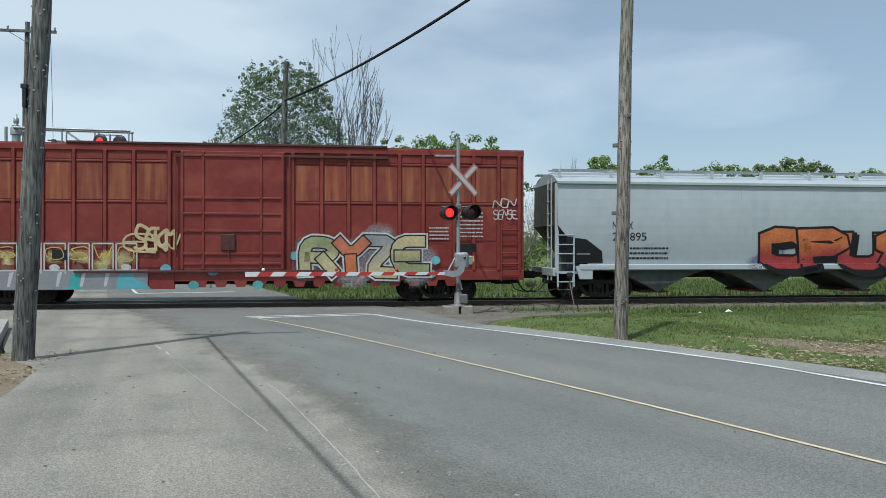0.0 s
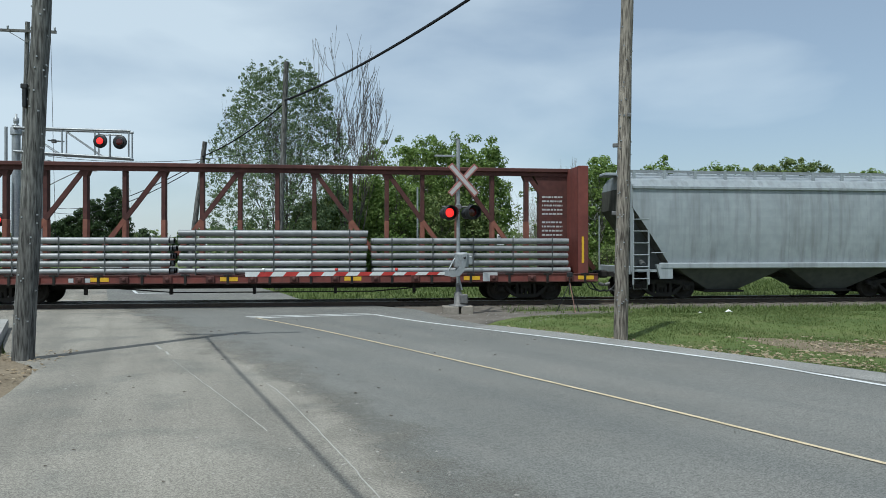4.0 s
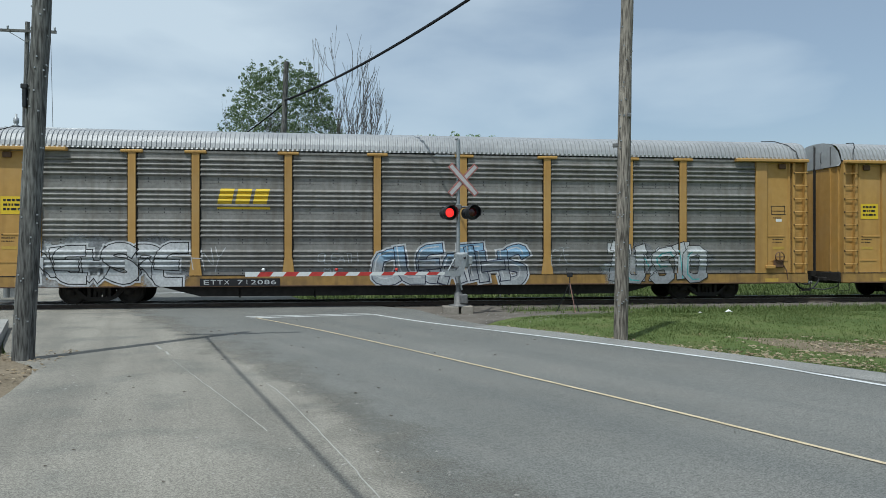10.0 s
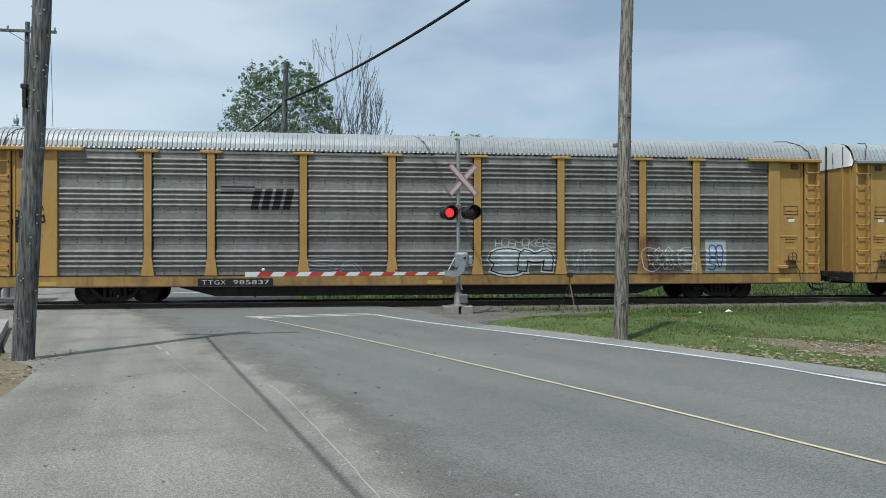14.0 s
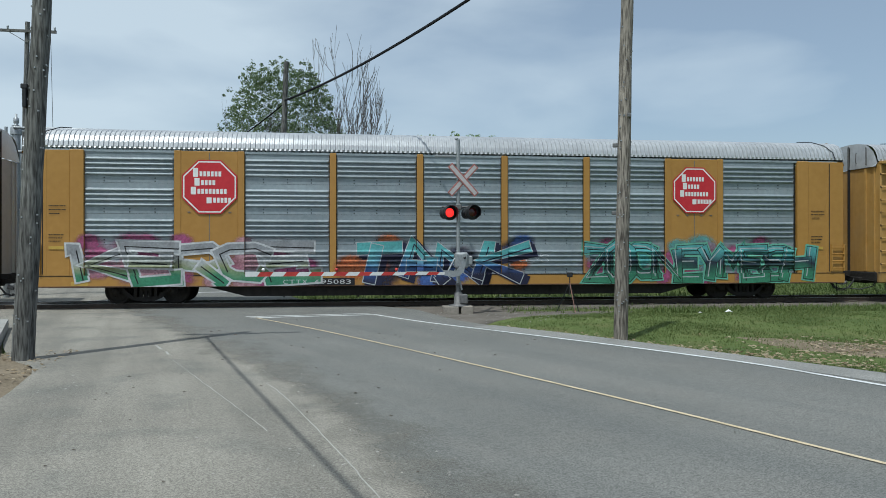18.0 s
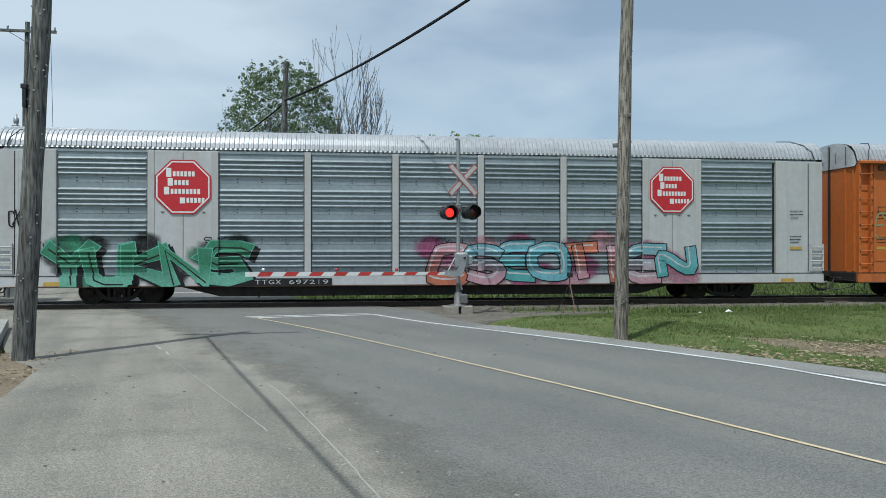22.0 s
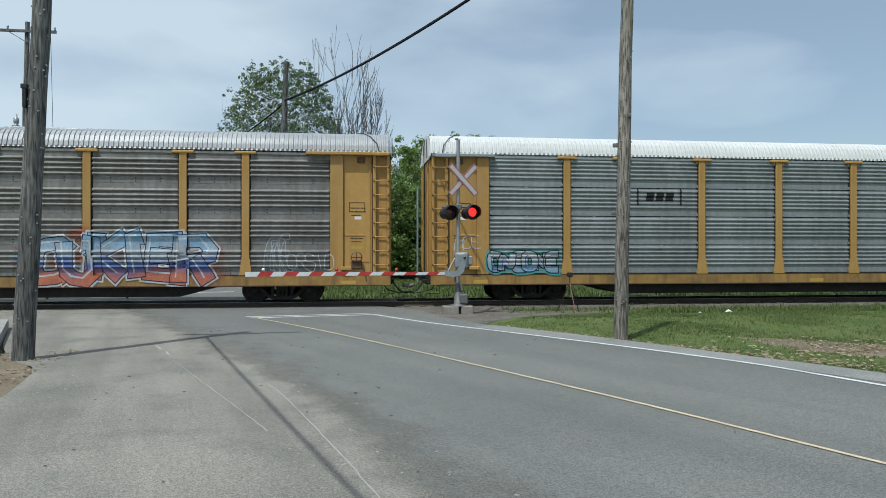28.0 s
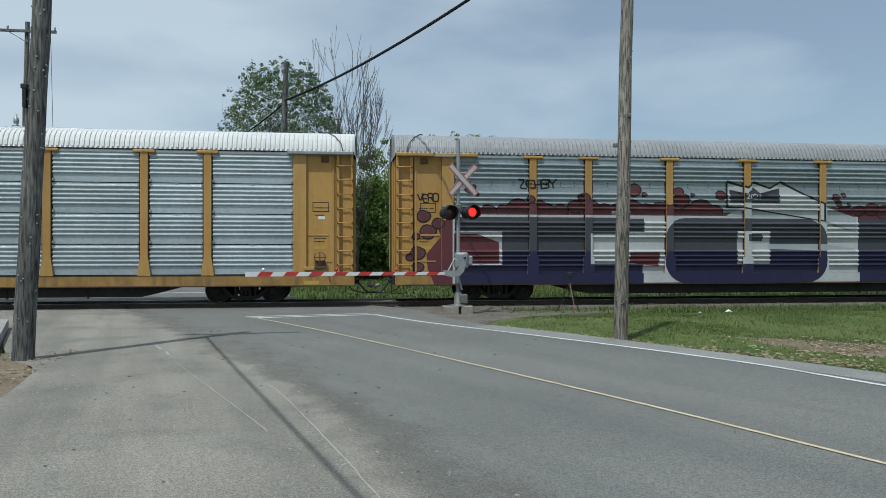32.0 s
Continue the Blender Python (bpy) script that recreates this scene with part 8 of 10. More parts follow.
# ---------- centre-beam flat cars ----------
def centerbeam(label, x, L, paint, dark, tk=3.0):
    car = railcar("centerbeam_car", label, x, L)
    for q in (tk, L - tk):
        truck(car, q)
    coupler(car, 0, -1), coupler(car, L, 1)
    part("deck", Shape().box(0.6, L - 0.6, -1.48, 1.48, 0.8, 0.92).box(0.6, L - 0.6, -1.52, -1.42, 0.68, 0.93, 0.015), paint, car)
    part("deck_lip", Shape().box(0.6, L - 0.6, -1.545, -1.5, 0.66, 0.7, 0.008).box(0.6, L - 0.6, -1.545, -1.5, 0.91, 0.945, 0.008), CBDARK, car)
    part("centre_sill", Shape().box(0.75, L - 0.75, -0.3, 0.3, 0.45, 0.8), GRIME, car)
    part("truss_rod", Shape().tube([(4.4, -1.0, 0.68), (L * 0.36, -1.0, 0.36), (L * 0.64, -1.0, 0.36), (L - 4.4, -1.0, 0.68)], 0.022, 5).tube([(4.6, -1.2, 0.62), (L - 4.6, -1.2, 0.62)], 0.016, 5), GRIME, car, fix=False)
    n = 16
    for i in range(n):
        q = 1.6 + (L - 3.2) * i / (n - 1)
        part("winch", Shape().box(q - 0.14, q + 0.14, -1.58, -1.5, 0.68, 0.9, 0.02).lathe([(0.0, -1.62), (0.06, -1.62), (0.07, -1.58)], (q, 0, 0.8), "Y", 10), dark, car)
        part("stake_pocket", Shape().box(q + 0.5, q + 0.58, -1.56, -1.5, 0.62, 0.97, 0.01).box(q + 0.4, q + 0.68, -1.55, -1.5, 0.9, 0.96, 0.01), GRIME, car)
        if i % 2 and 5 < q < L - 5:
            part("hanger", Shape().box(q - 0.05, q + 0.05, -1.05, -0.95, 0.3, 0.7), GRIME, car, fix=False)
        if i % 3 == 0:
            part("reflector", Shape().box(q + 0.3, q + 0.85, -1.53, -1.521, 0.74, 0.87), REFL, car, fix=False)
    # bulkheads: panelled frames with a ladder
    for e in (0, 1):
        f = (lambda u: u) if e == 0 else (lambda u: L - u)

        def bx(a, b):
            return (min(f(a), f(b)), max(f(a), f(b)))
        bk = part("bulkhead", Shape().box(*bx(1.2, 1.28), -1.46, 1.46, 0.9, 4.6), paint, car)
        part("frame_post", Shape().box(*bx(0.92, 1.28), -1.48, -1.36, 0.9, 4.62, 0.015).box(*bx(0.92, 1.28), 1.36, 1.48, 0.9, 4.62, 0.015), paint, bk)
        for y in (-0.5, 0.5):
            part("frame_post", Shape().box(*bx(1.02, 1.22), y - 0.07, y + 0.07, 0.9, 4.6, 0.015), paint, bk)
        for z in (0.95, 1.85, 2.75, 3.65, 4.56):
            part("frame_beam", Shape().box(*bx(1.02, 1.22), -1.4, 1.4, z - 0.07, z + 0.07, 0.015), paint, bk)
        part("gusset_plate", Shape().slab([(f(1.28), 0.9), (f(1.28), 4.5), (f(2.75), 4.5), (f(2.5), 4.38), (f(2.34), 4.1), (f(2.3), 3.7), (f(2.3), 0.9)], -0.16, 0.16), dark, bk)
        part("end_platform", Shape().box(*bx(0.55, 1.0), -1.45, 1.45, 0.76, 0.84), GRIME, car)
        part("reflector", Shape().box(*bx(1.08, 1.16), -1.49, -1.482, 1.3, 2.2), REFL, bk, fix=False)
        part("end_ladder", Shape().box(f(0.94) - 0.02, f(0.94) + 0.02, -1.2, -1.16, 0.9, 3.4).box(f(0.94) - 0.02, f(0.94) + 0.02, -0.8, -0.76, 0.9, 3.4), paint, bk, fix=False)
        for k in range(6):
            part("rung", Shape().tube([(f(0.92), -1.2, 1.1 + k * 0.42), (f(0.92), -0.76, 1.1 + k * 0.42)], 0.016, 5), paint, bk, fix=False)
    # the centre truss
    # below 2.75 m posts and braces take a lighter rust-red than above
    worn = CB_LIGHT if dark is CBDARK else dark
    part("top_chord", Shape().box(1.2, L - 1.2, -0.28, 0.28, 4.5, 4.64, 0.02).box(1.2, L - 1.2, -0.2, -0.16, 4.36, 4.5), dark, car)
    n = int((L - 3.0) / 1.235)
    d = (L - 3.0) / n
    for i in range(n + 1):
        q = 1.5 + d * i
        part("truss_post", Shape().box(q - 0.07, q + 0.07, -0.14, 0.14, 2.75, 4.5, 0.01).box(q - 0.075, q + 0.075, -0.145, 0.145, 0.9, 2.75, 0.01, 1), [dark, worn], car)
        left = q < L / 2
        if i % 2 and 0 < i < n:
            b = q - d if left else q + d
            part("truss_brace", Shape().beam((q, -0.1, 4.45), (b, -0.1, 2.75), 0.1, 0.15), dark, car, fix=False)
            part("truss_brace", Shape().beam((b, -0.1, 2.75), (2 * b - q, -0.1, 1.05), 0.1, 0.15), worn, car, fix=False)
            part("gusset", Shape().slab([(q - 0.2, 4.5), (q + 0.2, 4.5), (q + 0.07, 4.2), (q - 0.07, 4.2)], -0.16, 0.16), dark, car)
    return car


def pipes(x0_u, car_rows, car, m, seed):
    """Stacked pipe bundles as parts of the load: (u0, u1, rows)."""
    rr = random.Random(seed)
    for u0, u1, rows in car_rows:
        for r in range(rows):
            for d in range(4):
                y, z = -1.36 + d * 0.25, 1.06 + r * 0.245
                a, b = u0 + rr.uniform(0, 0.12), u1 - rr.uniform(0, 0.12)
                if d == 0:
                    mid = (a + b) / 2
                s = Shape().tube([(a, y, z), (b, y, z)], 0.098, 12, 0, caps=False)
                s.tube([(a, y, z), (b, y, z)], 0.085, 12, 1, caps=False)
                s.tube([(a + 0.05, y, z), (b - 0.05, y, z)], 0.08, 8, 1)
                part("pipe", s, [m, HOLE_SHADE], car, fix=False)
        k = 5
        for i in range(k):
            u = u0 + (u1 - u0) * (i + 0.5) / k
            part("strap", Shape().box(u - 0.015, u + 0.015, -1.475, -1.46, 0.93, 1.06 + rows * 0.245 - 0.1).box(u - 0.04, u + 0.04, -1.3, -0.5, 0.92, 0.965), STRAP, car, fix=False)


def lumber(car, L, cols):
    """Wrapped lumber packs, four high, printed and strapped; the wrap creases along slanted pulls."""
    rr = random.Random(8)
    for r in range(4):
        z0, z1 = 0.95 + r * 0.905, 0.95 + r * 0.905 + 0.87
        for ci, (a, b) in enumerate(cols):
            a2, b2 = a + rr.uniform(0.01, 0.05), b - rr.uniform(0.01, 0.05)
            nx, nz = 96, 40
            s, vs = Shape(), []
            ph, lean, amount = rr.uniform(0, 40), rr.uniform(-0.5, 0.5), rr.choice((0.2, 0.5, 0.9, 1.0))
            if r in (0, 3):
                amount, lean = 1.0, (0.35 if r == 0 else -0.3) + rr.uniform(-0.1, 0.1)
            for j in range(nz + 1):
                for i in range(nx + 1):
                    x, z = (b2 - a2) * i / nx, (z1 - z0) * j / nz
                    c = z - lean * x * (0.8 + 0.5 * noise.noise((x * 0.5, ph, 1)))
                    ridge = max(0.0, 1 - abs(noise.noise((x * 0.5 + ph, c * 6.0, ph))) * 6)
                    ridge2 = max(0.0, 1 - abs(noise.noise((x * 0.9 + ph, c * 11, ph + 9))) * 5)
                    mask = min(1.0, max(0.0, amount * 1.3 + 1.2 * noise.noise((x * 0.7, z * 1.6, ph + 5)) - 0.35))
                    fold = (ridge * 0.042 + ridge2 * 0.024) * mask + 0.006 * noise.noise((x * 2, z * 3, ph))
                    if j in (0, nz) or i in (0, nx):
                        fold = -0.02
                    vs.append((a2 + x, -1.425 - fold, z0 + z))
            s.add(vs, [(j * (nx + 1) + i, j * (nx + 1) + i + 1, (j + 1) * (nx + 1) + i + 1, (j + 1) * (nx + 1) + i) for j in range(nz) for i in range(nx)], 0, True)
            s.box(a2, b2, -1.4, -0.22, z0, z1)
            pk = part("lumber_pack", s, WRAP, car, "white plastic-wrapped lumber pack", fix=False)
            for i in range(5):
                u = a + 0.45 + i * 1.22
                if u < b - 0.1:
                    part("strap", Shape().box(u - 0.012, u + 0.012, -1.492, -1.482, z0 - 0.02, z1 + 0.01), STRAP, pk, fix=False)
            off = rr.uniform(0.05, 0.5)
            for i in range(8):
                u = a + off + i * 0.72
                if u < b - 0.5:
                    P = Shape().slab([(u, z0 + 0.5), (u + 0.01, z0 + 0.64), (u + 0.05, z0 + 0.71), (u + 0.11, z0 + 0.72), (u + 0.16, z0 + 0.66), (u + 0.17, z0 + 0.52), (u + 0.12, z0 + 0.54), (u + 0.12, z0 + 0.6), (u + 0.07, z0 + 0.56), (u + 0.05, z0 + 0.48)], -1.49, -1.484)
                    part("printed_mark", P, WRAPINK, pk, fix=False)
                    W = Shape()
                    for k in range(7):
                        W.box(u + 0.06 + k * 0.056, u + 0.096 + k * 0.056, -1.49, -1.484, z0 + 0.41, z0 + (0.455 if k % 3 else 0.48))
                    part("printed_bars", W, WRAPINK, pk, fix=False)
    for r in range(4):
        z0, z1 = 0.95 + r * 0.905, 0.95 + r * 0.905 + 0.88
        part("far_load", Shape().box(1.4, L - 1.4, 0.22, 1.42, z0, z1, 0.02), WRAP, car)


# ---------- tank car ----------
def tank_car(x, L):
    car = railcar("tank_car", "dark slate-grey cylindrical tank car", x, L)
    for q in (2.4, L - 2.4):
        truck(car, q)
    coupler(car, 0, -1), coupler(car, L, 1)
    r, zc = 1.5, 2.5
    A, B = 0.62, L - 0.72
    prof = [(0, A), (r * 0.45, A + 0.08), (r * 0.78, A + 0.28), (r * 0.95, A + 0.5), (r, A + 0.8)] + [(r, A + 0.8 + (B - A - 1.6) * k / 4) for k in range(1, 4)] + [(r, B - 0.8), (r * 0.95, B - 0.5), (r * 0.78, B - 0.28), (r * 0.45, B - 0.08), (0, B)]
    tk = part("tank", Shape().lathe([(a, b) for a, b in prof], (0, 0, zc), "X", 44), TANK, car)
    for q in (0.3, 0.5, 0.7):
        part("weld_band", Shape().lathe([(r + 0.001, -0.02), (r + 0.008, -0.01), (r + 0.008, 0.01), (r + 0.001, 0.02)], (A + (B - A) * q, 0, zc), "X", 44), TANK, tk, fix=False)
    part("walkway", Shape().box(0.55, 3.2, -1.5, 1.5, 1.0, 1.06).box(L - 3.2, L - 0.55, -1.5, 1.5, 1.0, 1.06).box(0.55, L - 0.55, -1.5, -1.38, 1.0, 1.07, 0.01), DULLSTEEL, car)
    part("side_rail", Shape().tube([(3.0, -1.4, 0.8), (L - 3.0, -1.4, 0.8)], 0.03, 6), GRIME, car, fix=False)
    for k in range(7):
        q = 3.2 + (L - 6.4) * k / 6
        part("rail_bracket", Shape().box(q - 0.03, q + 0.03, -1.43, -1.37, 0.78, 1.02).box(q - 0.02, q + 0.02, -1.4, -1.36, 1.06, 1.25), GRIME, car, fix=False)
    for q in (2.4, L - 2.4):
        part("saddle", Shape().slab([(q - 0.45, 0.75), (q + 0.45, 0.75), (q + 0.75, 1.35), (q - 0.75, 1.35)], -0.75, 0.75), TANK, car)
        e = 1 if q < L / 2 else -1
        part("end_rail", Shape().tube([(q - 1.75 * e, -1.45, 1.05), (q - 1.75 * e, -1.45, 2.15), (q - 0.35 * e, -1.45, 2.2), (q - 0.2 * e, -1.45, 2.05), (q - 0.2 * e, -1.45, 1.05)], 0.018, 6), GRIME, car, "bent dark end handrail", fix=False)
        part("brake_stand", Shape().box(min(q - 1.55 * e, q - 1.25 * e), max(q - 1.55 * e, q - 1.25 * e), -1.2, -0.9, 1.06, 1.55, 0.03).lathe([(0.2, -1.28), (0.23, -1.26), (0.2, -1.24)], (q - 1.4 * e, 0, 1.5), "Y", 14), GRIME, car, fix=False)
        part("step", Shape().tube([(q - 1.7 * e, -1.5, 1.0), (q - 1.7 * e, -1.5, 0.35), (q - 1.25 * e, -1.5, 0.35), (q - 1.25 * e, -1.5, 1.0)], 0.018, 5), GRIME, car, fix=False)
    part("stub_sill", Shape().box(0.7, 3.4, -0.35, 0.35, 0.7, 1.0).box(L - 3.4, L - 0.7, -0.35, 0.35, 0.7, 1.0), GRIME, car)
    part("outlet_valve", Shape().box(5.1, 5.7, -0.6, 0.4, 0.6, 1.05, 0.05).tube([(4.0, -0.7, 0.85), (11, -0.7, 0.78)], 0.035, 6).tube([(9.4, -0.5, 0.75), (10.2, -0.5, 0.75)], 0.18, 10), GRIME, car, fix=False)
    # top platform with hatch and rails
    pf = part("platform", Shape().box(7.8, 10.95, -1.0, -0.55, 3.84, 3.92, 0.01).box(7.8, 10.95, 0.55, 1.0, 3.84, 3.92, 0.01).box(7.8, 7.9, -1.0, 1.0, 3.84, 3.98).box(10.85, 10.95, -1.0, 1.0, 3.84, 3.98), BLACK, car)
    part("manway", Shape().lathe([(0.36, 3.9), (0.36, 4.4), (0.42, 4.4), (0.42, 4.5), (0.3, 4.56), (0, 4.58)], (8.5, 0, 0), "Z", 18), BLACK, pf, fix=False)
    part("valve_dome", Shape().lathe([(0.24, 3.95), (0.24, 4.12), (0.15, 4.18), (0, 4.2)], (9.8, 0, 0), "Z", 14).box(9.5, 10.2, -0.2, 0.2, 3.95, 4.1, 0.03), BLACK, pf, fix=False)
    part("hand_rail", Shape().tube([(7.82, -0.98, 3.9), (7.82, -0.98, 4.6), (8.9, -0.98, 4.6), (8.9, -0.98, 3.9)], 0.02, 5).tube([(10.92, -0.98, 3.9), (10.92, -0.98, 4.5), (10.3, -0.98, 4.5), (10.3, -0.98, 3.9)], 0.02, 5), BLACK, pf, fix=False)
    lad = new("ladder")
    lad.parent = car
    for dx in (-0.24, 0.24):
        part("stile", Shape().tube([(9.85 + dx, -1.62, 0.5), (9.85 + dx, -1.62, 2.7), (9.85 + dx, -1.35, 3.5), (9.85 + dx, -0.98, 3.9)], 0.022, 6), BLACK, lad, fix=False)
    for k in range(9):
        z = 0.65 + k * 0.35
        part("rung", Shape().tube([(9.61, -1.62 if z < 2.8 else -1.62 + (z - 2.7) * 0.35, z), (10.09, -1.62 if z < 2.8 else -1.62 + (z - 2.7) * 0.35, z)], 0.018, 5), BLACK, lad, fix=False)

    S = Side(-1.5, (), [zc + r * math.sin(radians(a)) for a in range(-70, 90, 8)], lambda x, z: -math.sqrt(max(0.01, r * r - (z - zc) ** 2)) - 0.004)
    g = new("logo_mark")
    g.parent = car
    for i in range(6):
        a = 2.46 + i * 0.63
        z0, z1, c = 2.5, 2.97, 0.1
        paint_poly(g, S, [(a, z0), (a + 0.56 - c, z0), (a + 0.56, z0 + c), (a + 0.56, z1 - c), (a + 0.56 - c, z1), (a + (c if i not in (0, 1) else 0), z1), (a, z1 - (c if i not in (0, 1) else 0))], INK["white"], "block", 0.004)
        paint_rect(g, S, a + 0.17, a + (0.39 if i != 3 else 0.56), z0 + (0.13 if i not in (0, 1, 5) else 0.24), z1 - 0.13, TANK, "counter", 0.007)
    lettering(car, S, "PROX 44765", (2.45, 4.3, 2.08, 2.32), INK["silver"], "car_number", lift=0.004)
    bars(car, S, [(2.45, 4.0, 1.88, 0.05), (2.45, 4.0, 1.74, 0.05)] + [(15.6, 16.6, 2.4 - 0.12 * i, 0.07) for i in range(5)] + [(8.3, 9.1, 1.85 - i * 0.1, 0.04) for i in range(4)], INK["silver"], "stencil", 0.004)
    for u in (4.25, 7.62, 10.9, 14.03):
        paint_rect(car, S, u, u + 0.09, 1.95, 2.38, TAPE, "tape", 0.004)
    for u in (1.05, 17.0):
        paint_rect(car, S, u, u + 0.09, 1.6, 2.4, TAPE, "tape", 0.02)
    paint_poly(car, S, [(16.05, 1.48), (16.3, 1.2), (16.55, 1.48), (16.3, 1.76)], WHITE, "placard", 0.006, "diamond hazard placard")
    paint_poly(car, S, [(16.09, 1.48), (16.3, 1.24), (16.51, 1.48), (16.3, 1.72)], SIGNRED, "placard", 0.009)
# ---------- the train, car by car ----------
boxcar(-16.54)

h2 = hopper("pale blue-grey covered hopper with large orange graffiti", 3.74, 20.07, HOP_BLUE, HOP_DARK, (4.35, 8.31, 12.14, 16.23), 2.6, 1.75, 2.25, curved=True, bead=4.02, sill_z=1.05)
SH = Side(-1.56, (), [1.26, 1.5, 1.75, 2.0, 2.3, 2.6, 2.9, 3.2, 3.5], lambda x, z: -1.625 if z <= 1.26 else -hopper_half(z) - 0.004)
SH.xb = [8 + 0.5 * i for i in range(16)]
mist(h2, SH, (7.5, 8.6, 1.2, 1.8), ("purple", "lilac"), 2, 0.8, 5, (0.15, 0.3), 0.004, "purple overspray")
mist(h2, SH, (14.3, 15.3, 1.2, 1.9), ("purple", "lilac"), 4, 0.8, 5, (0.15, 0.3), 0.004, "purple overspray")
piece(h2, SH, "OPUS", (7.95, 14.3, 1.0, 2.5), ("orange", "orange", "red", "red"), "black", None, "black", None, 8, 0.45, "sharp", 0.14, 0.09, "large orange and red graffiti letters outlined in black", None, None, False, None, 0.0)
tag(h2, SH, "SXMC", (7.55, 8.15, 1.1, 1.25), "white", 3, 0.03)
lettering(h2, SH, "NCIX", (2.55, 3.30, 2.45, 2.71), INK["black"], "car_number", lift=0.004)
lettering(h2, SH, "220895", (2.55, 3.79, 2.06, 2.34), INK["black"], "car_number", lift=0.004)
bars(h2, SH, [(2.97, 4.59, 1.77 - 0.17 * i, 0.06) for i in range(3)], INK["black"], "stencil", 0.004)
for q in (0.75, 17.9):
    paint_poly(h2, SH, [(q + 0.2, 1.3), (q + 1.5, 1.3), (q + 1.45, 1.7), (q + 0.9, 2.1), (q + 0.2, 2.2)], INK["black"], "black_panel", 0.012)

gondola(23.81, 17.68)
c4 = centerbeam("red-brown centre-beam flat car loaded with steel pipes", 41.49, 24.09, CBRED, CBDARK)
pipes(0, ((1.45, 8.2, 5), (8.3, 15.0, 6), (15.1, 22.6, 5)), c4, PIPE, 1)
c5 = centerbeam("red-brown centre-beam flat car loaded with dull steel pipes", 65.58, 22.91, CBRED, CBDARK)
pipes(0, ((1.45, 8.3, 5), (8.4, 14.5, 6), (14.6, 21.4, 5)), c5, PIPE_D, 2)
for c, L in ((c4, 24.09), (c5, 22.91)):
    S = Side(-1.535)
    bars(c, S, [(5.2, 5.9, 0.72, 0.13)], INK["white"], "stencil", 0.002)
lettering(c4, Side(-1.535), "NOKL 733163", (6.6, 8.5, 0.73, 0.87), INK["white"], "car_number", lift=0.002)
for c, L in ((c4, 24.09), (c5, 22.91)):
    S2 = Side(-0.162)
    bars(c, S2, [(1.45, 2.2, 3.6 - 0.15 * i, 0.06) for i in range(12) if i != 5] + [(L - 2.2, L - 1.45, 3.6 - 0.15 * i, 0.06) for i in range(12) if i != 5], INK["white"], "stencil", 0.002)
    paint_rect(c, S, L - 4.6, L - 4.1, 0.7, 1.0, INK["white"], "tag_board", 0.03)

hopper("short grey two-bay covered hopper", 88.49, 12.81, HOP_GREY, HOP_DARK, (4.3, 8.5), 3.2, 1.95, 1.9)
h7 = hopper("cream-white three-bay covered hopper", 101.30, 18.0, HOP_WHITE, HOP_UNDER, (4.5, 9.02, 13.55), 3.25, 2.0, 1.95, tapes=tuple((q, 1.4, z) for q, z in ((1.75, 2.35), (4.5, 1.85), (6.95, 1.85), (9.85, 1.85), (12.15, 1.85), (14.2, 1.85), (16.3, 2.35))), sill_z=1.15)
h8 = hopper("tan rust-stained covered hopper with black outline graffiti", 119.30, 17.22, HOP_TAN, HOP_UNDER, (4.2, 8.53, 12.86), 2.7, 1.75, 1.85, tapes=tuple((q, 1.4, z) for q, z in ((1.35, 2.35), (6.0, 1.95), (10.3, 1.95), (13.4, 1.95), (15.7, 2.35))), sill_z=1.15)
h9 = hopper("pale yellow covered hopper with dirty lower side", 136.52, 16.89, HOP_YEL, HOP_UNDER, (4.1, 8.4, 12.7), 2.4, 1.6, 1.85, tapes=tuple((q, 1.4, z) for q, z in ((1.4, 2.35), (4.5, 1.85), (7.5, 1.85), (10.3, 1.85), (13.3, 1.85), (15.4, 2.35))), sill_z=1.15)
SH = Side(-1.56, (), [1.36, 1.5, 1.75, 2.0, 2.3, 2.6, 2.9, 3.2, 3.5], lambda x, z: -1.625 if z <= 1.36 else -hopper_half(z) - 0.004)
lettering(h7, SH, "CEFX", (2.58, 3.34, 2.4, 2.62), INK["black"], "car_number", lift=0.006)
lettering(h7, SH, "72861", (2.58, 3.55, 2.08, 2.30), INK["black"], "car_number", lift=0.006)
bars(h7, SH, [(2.5, 3.7, 1.9, 0.05), (2.5, 3.7, 1.76, 0.05), (4.6, 6.2, 1.72, 0.04), (14.3, 15.4, 2.2, 0.04), (14.3, 15.4, 2.1, 0.04), (2.4, 3.7, 1.44, 0.07)], INK["black"], "stencil", 0.006)
lettering(h8, SH, "HKRX", (2.62, 3.39, 2.32, 2.56), INK["black"], "car_number", lift=0.006)
lettering(h8, SH, "520516", (2.62, 3.75, 1.9, 2.14), INK["black"], "car_number", lift=0.006)
lettering(h9, SH, "CBFX", (2.28, 3.10, 2.45, 2.71), INK["black"], "car_number", lift=0.006)
lettering(h9, SH, "304972", (2.28, 3.46, 1.98, 2.24), INK["black"], "car_number", lift=0.006)
bars(h9, SH, [(2.2, 3.3, 1.62, 0.05), (2.2, 3.3, 1.5, 0.05), (8.0, 8.4, 1.55, 0.05), (13.6, 14.5, 1.75, 0.05)], INK["black"], "stencil", 0.006)
paint_rect(h9, SH, 8.07, 8.72, 2.42, 2.72, BRIGHTY, "yellow_label", 0.006)
paint_rect(h8, SH, 7.98, 8.70, 1.78, 2.12, BRIGHTY, "yellow_label", 0.006)
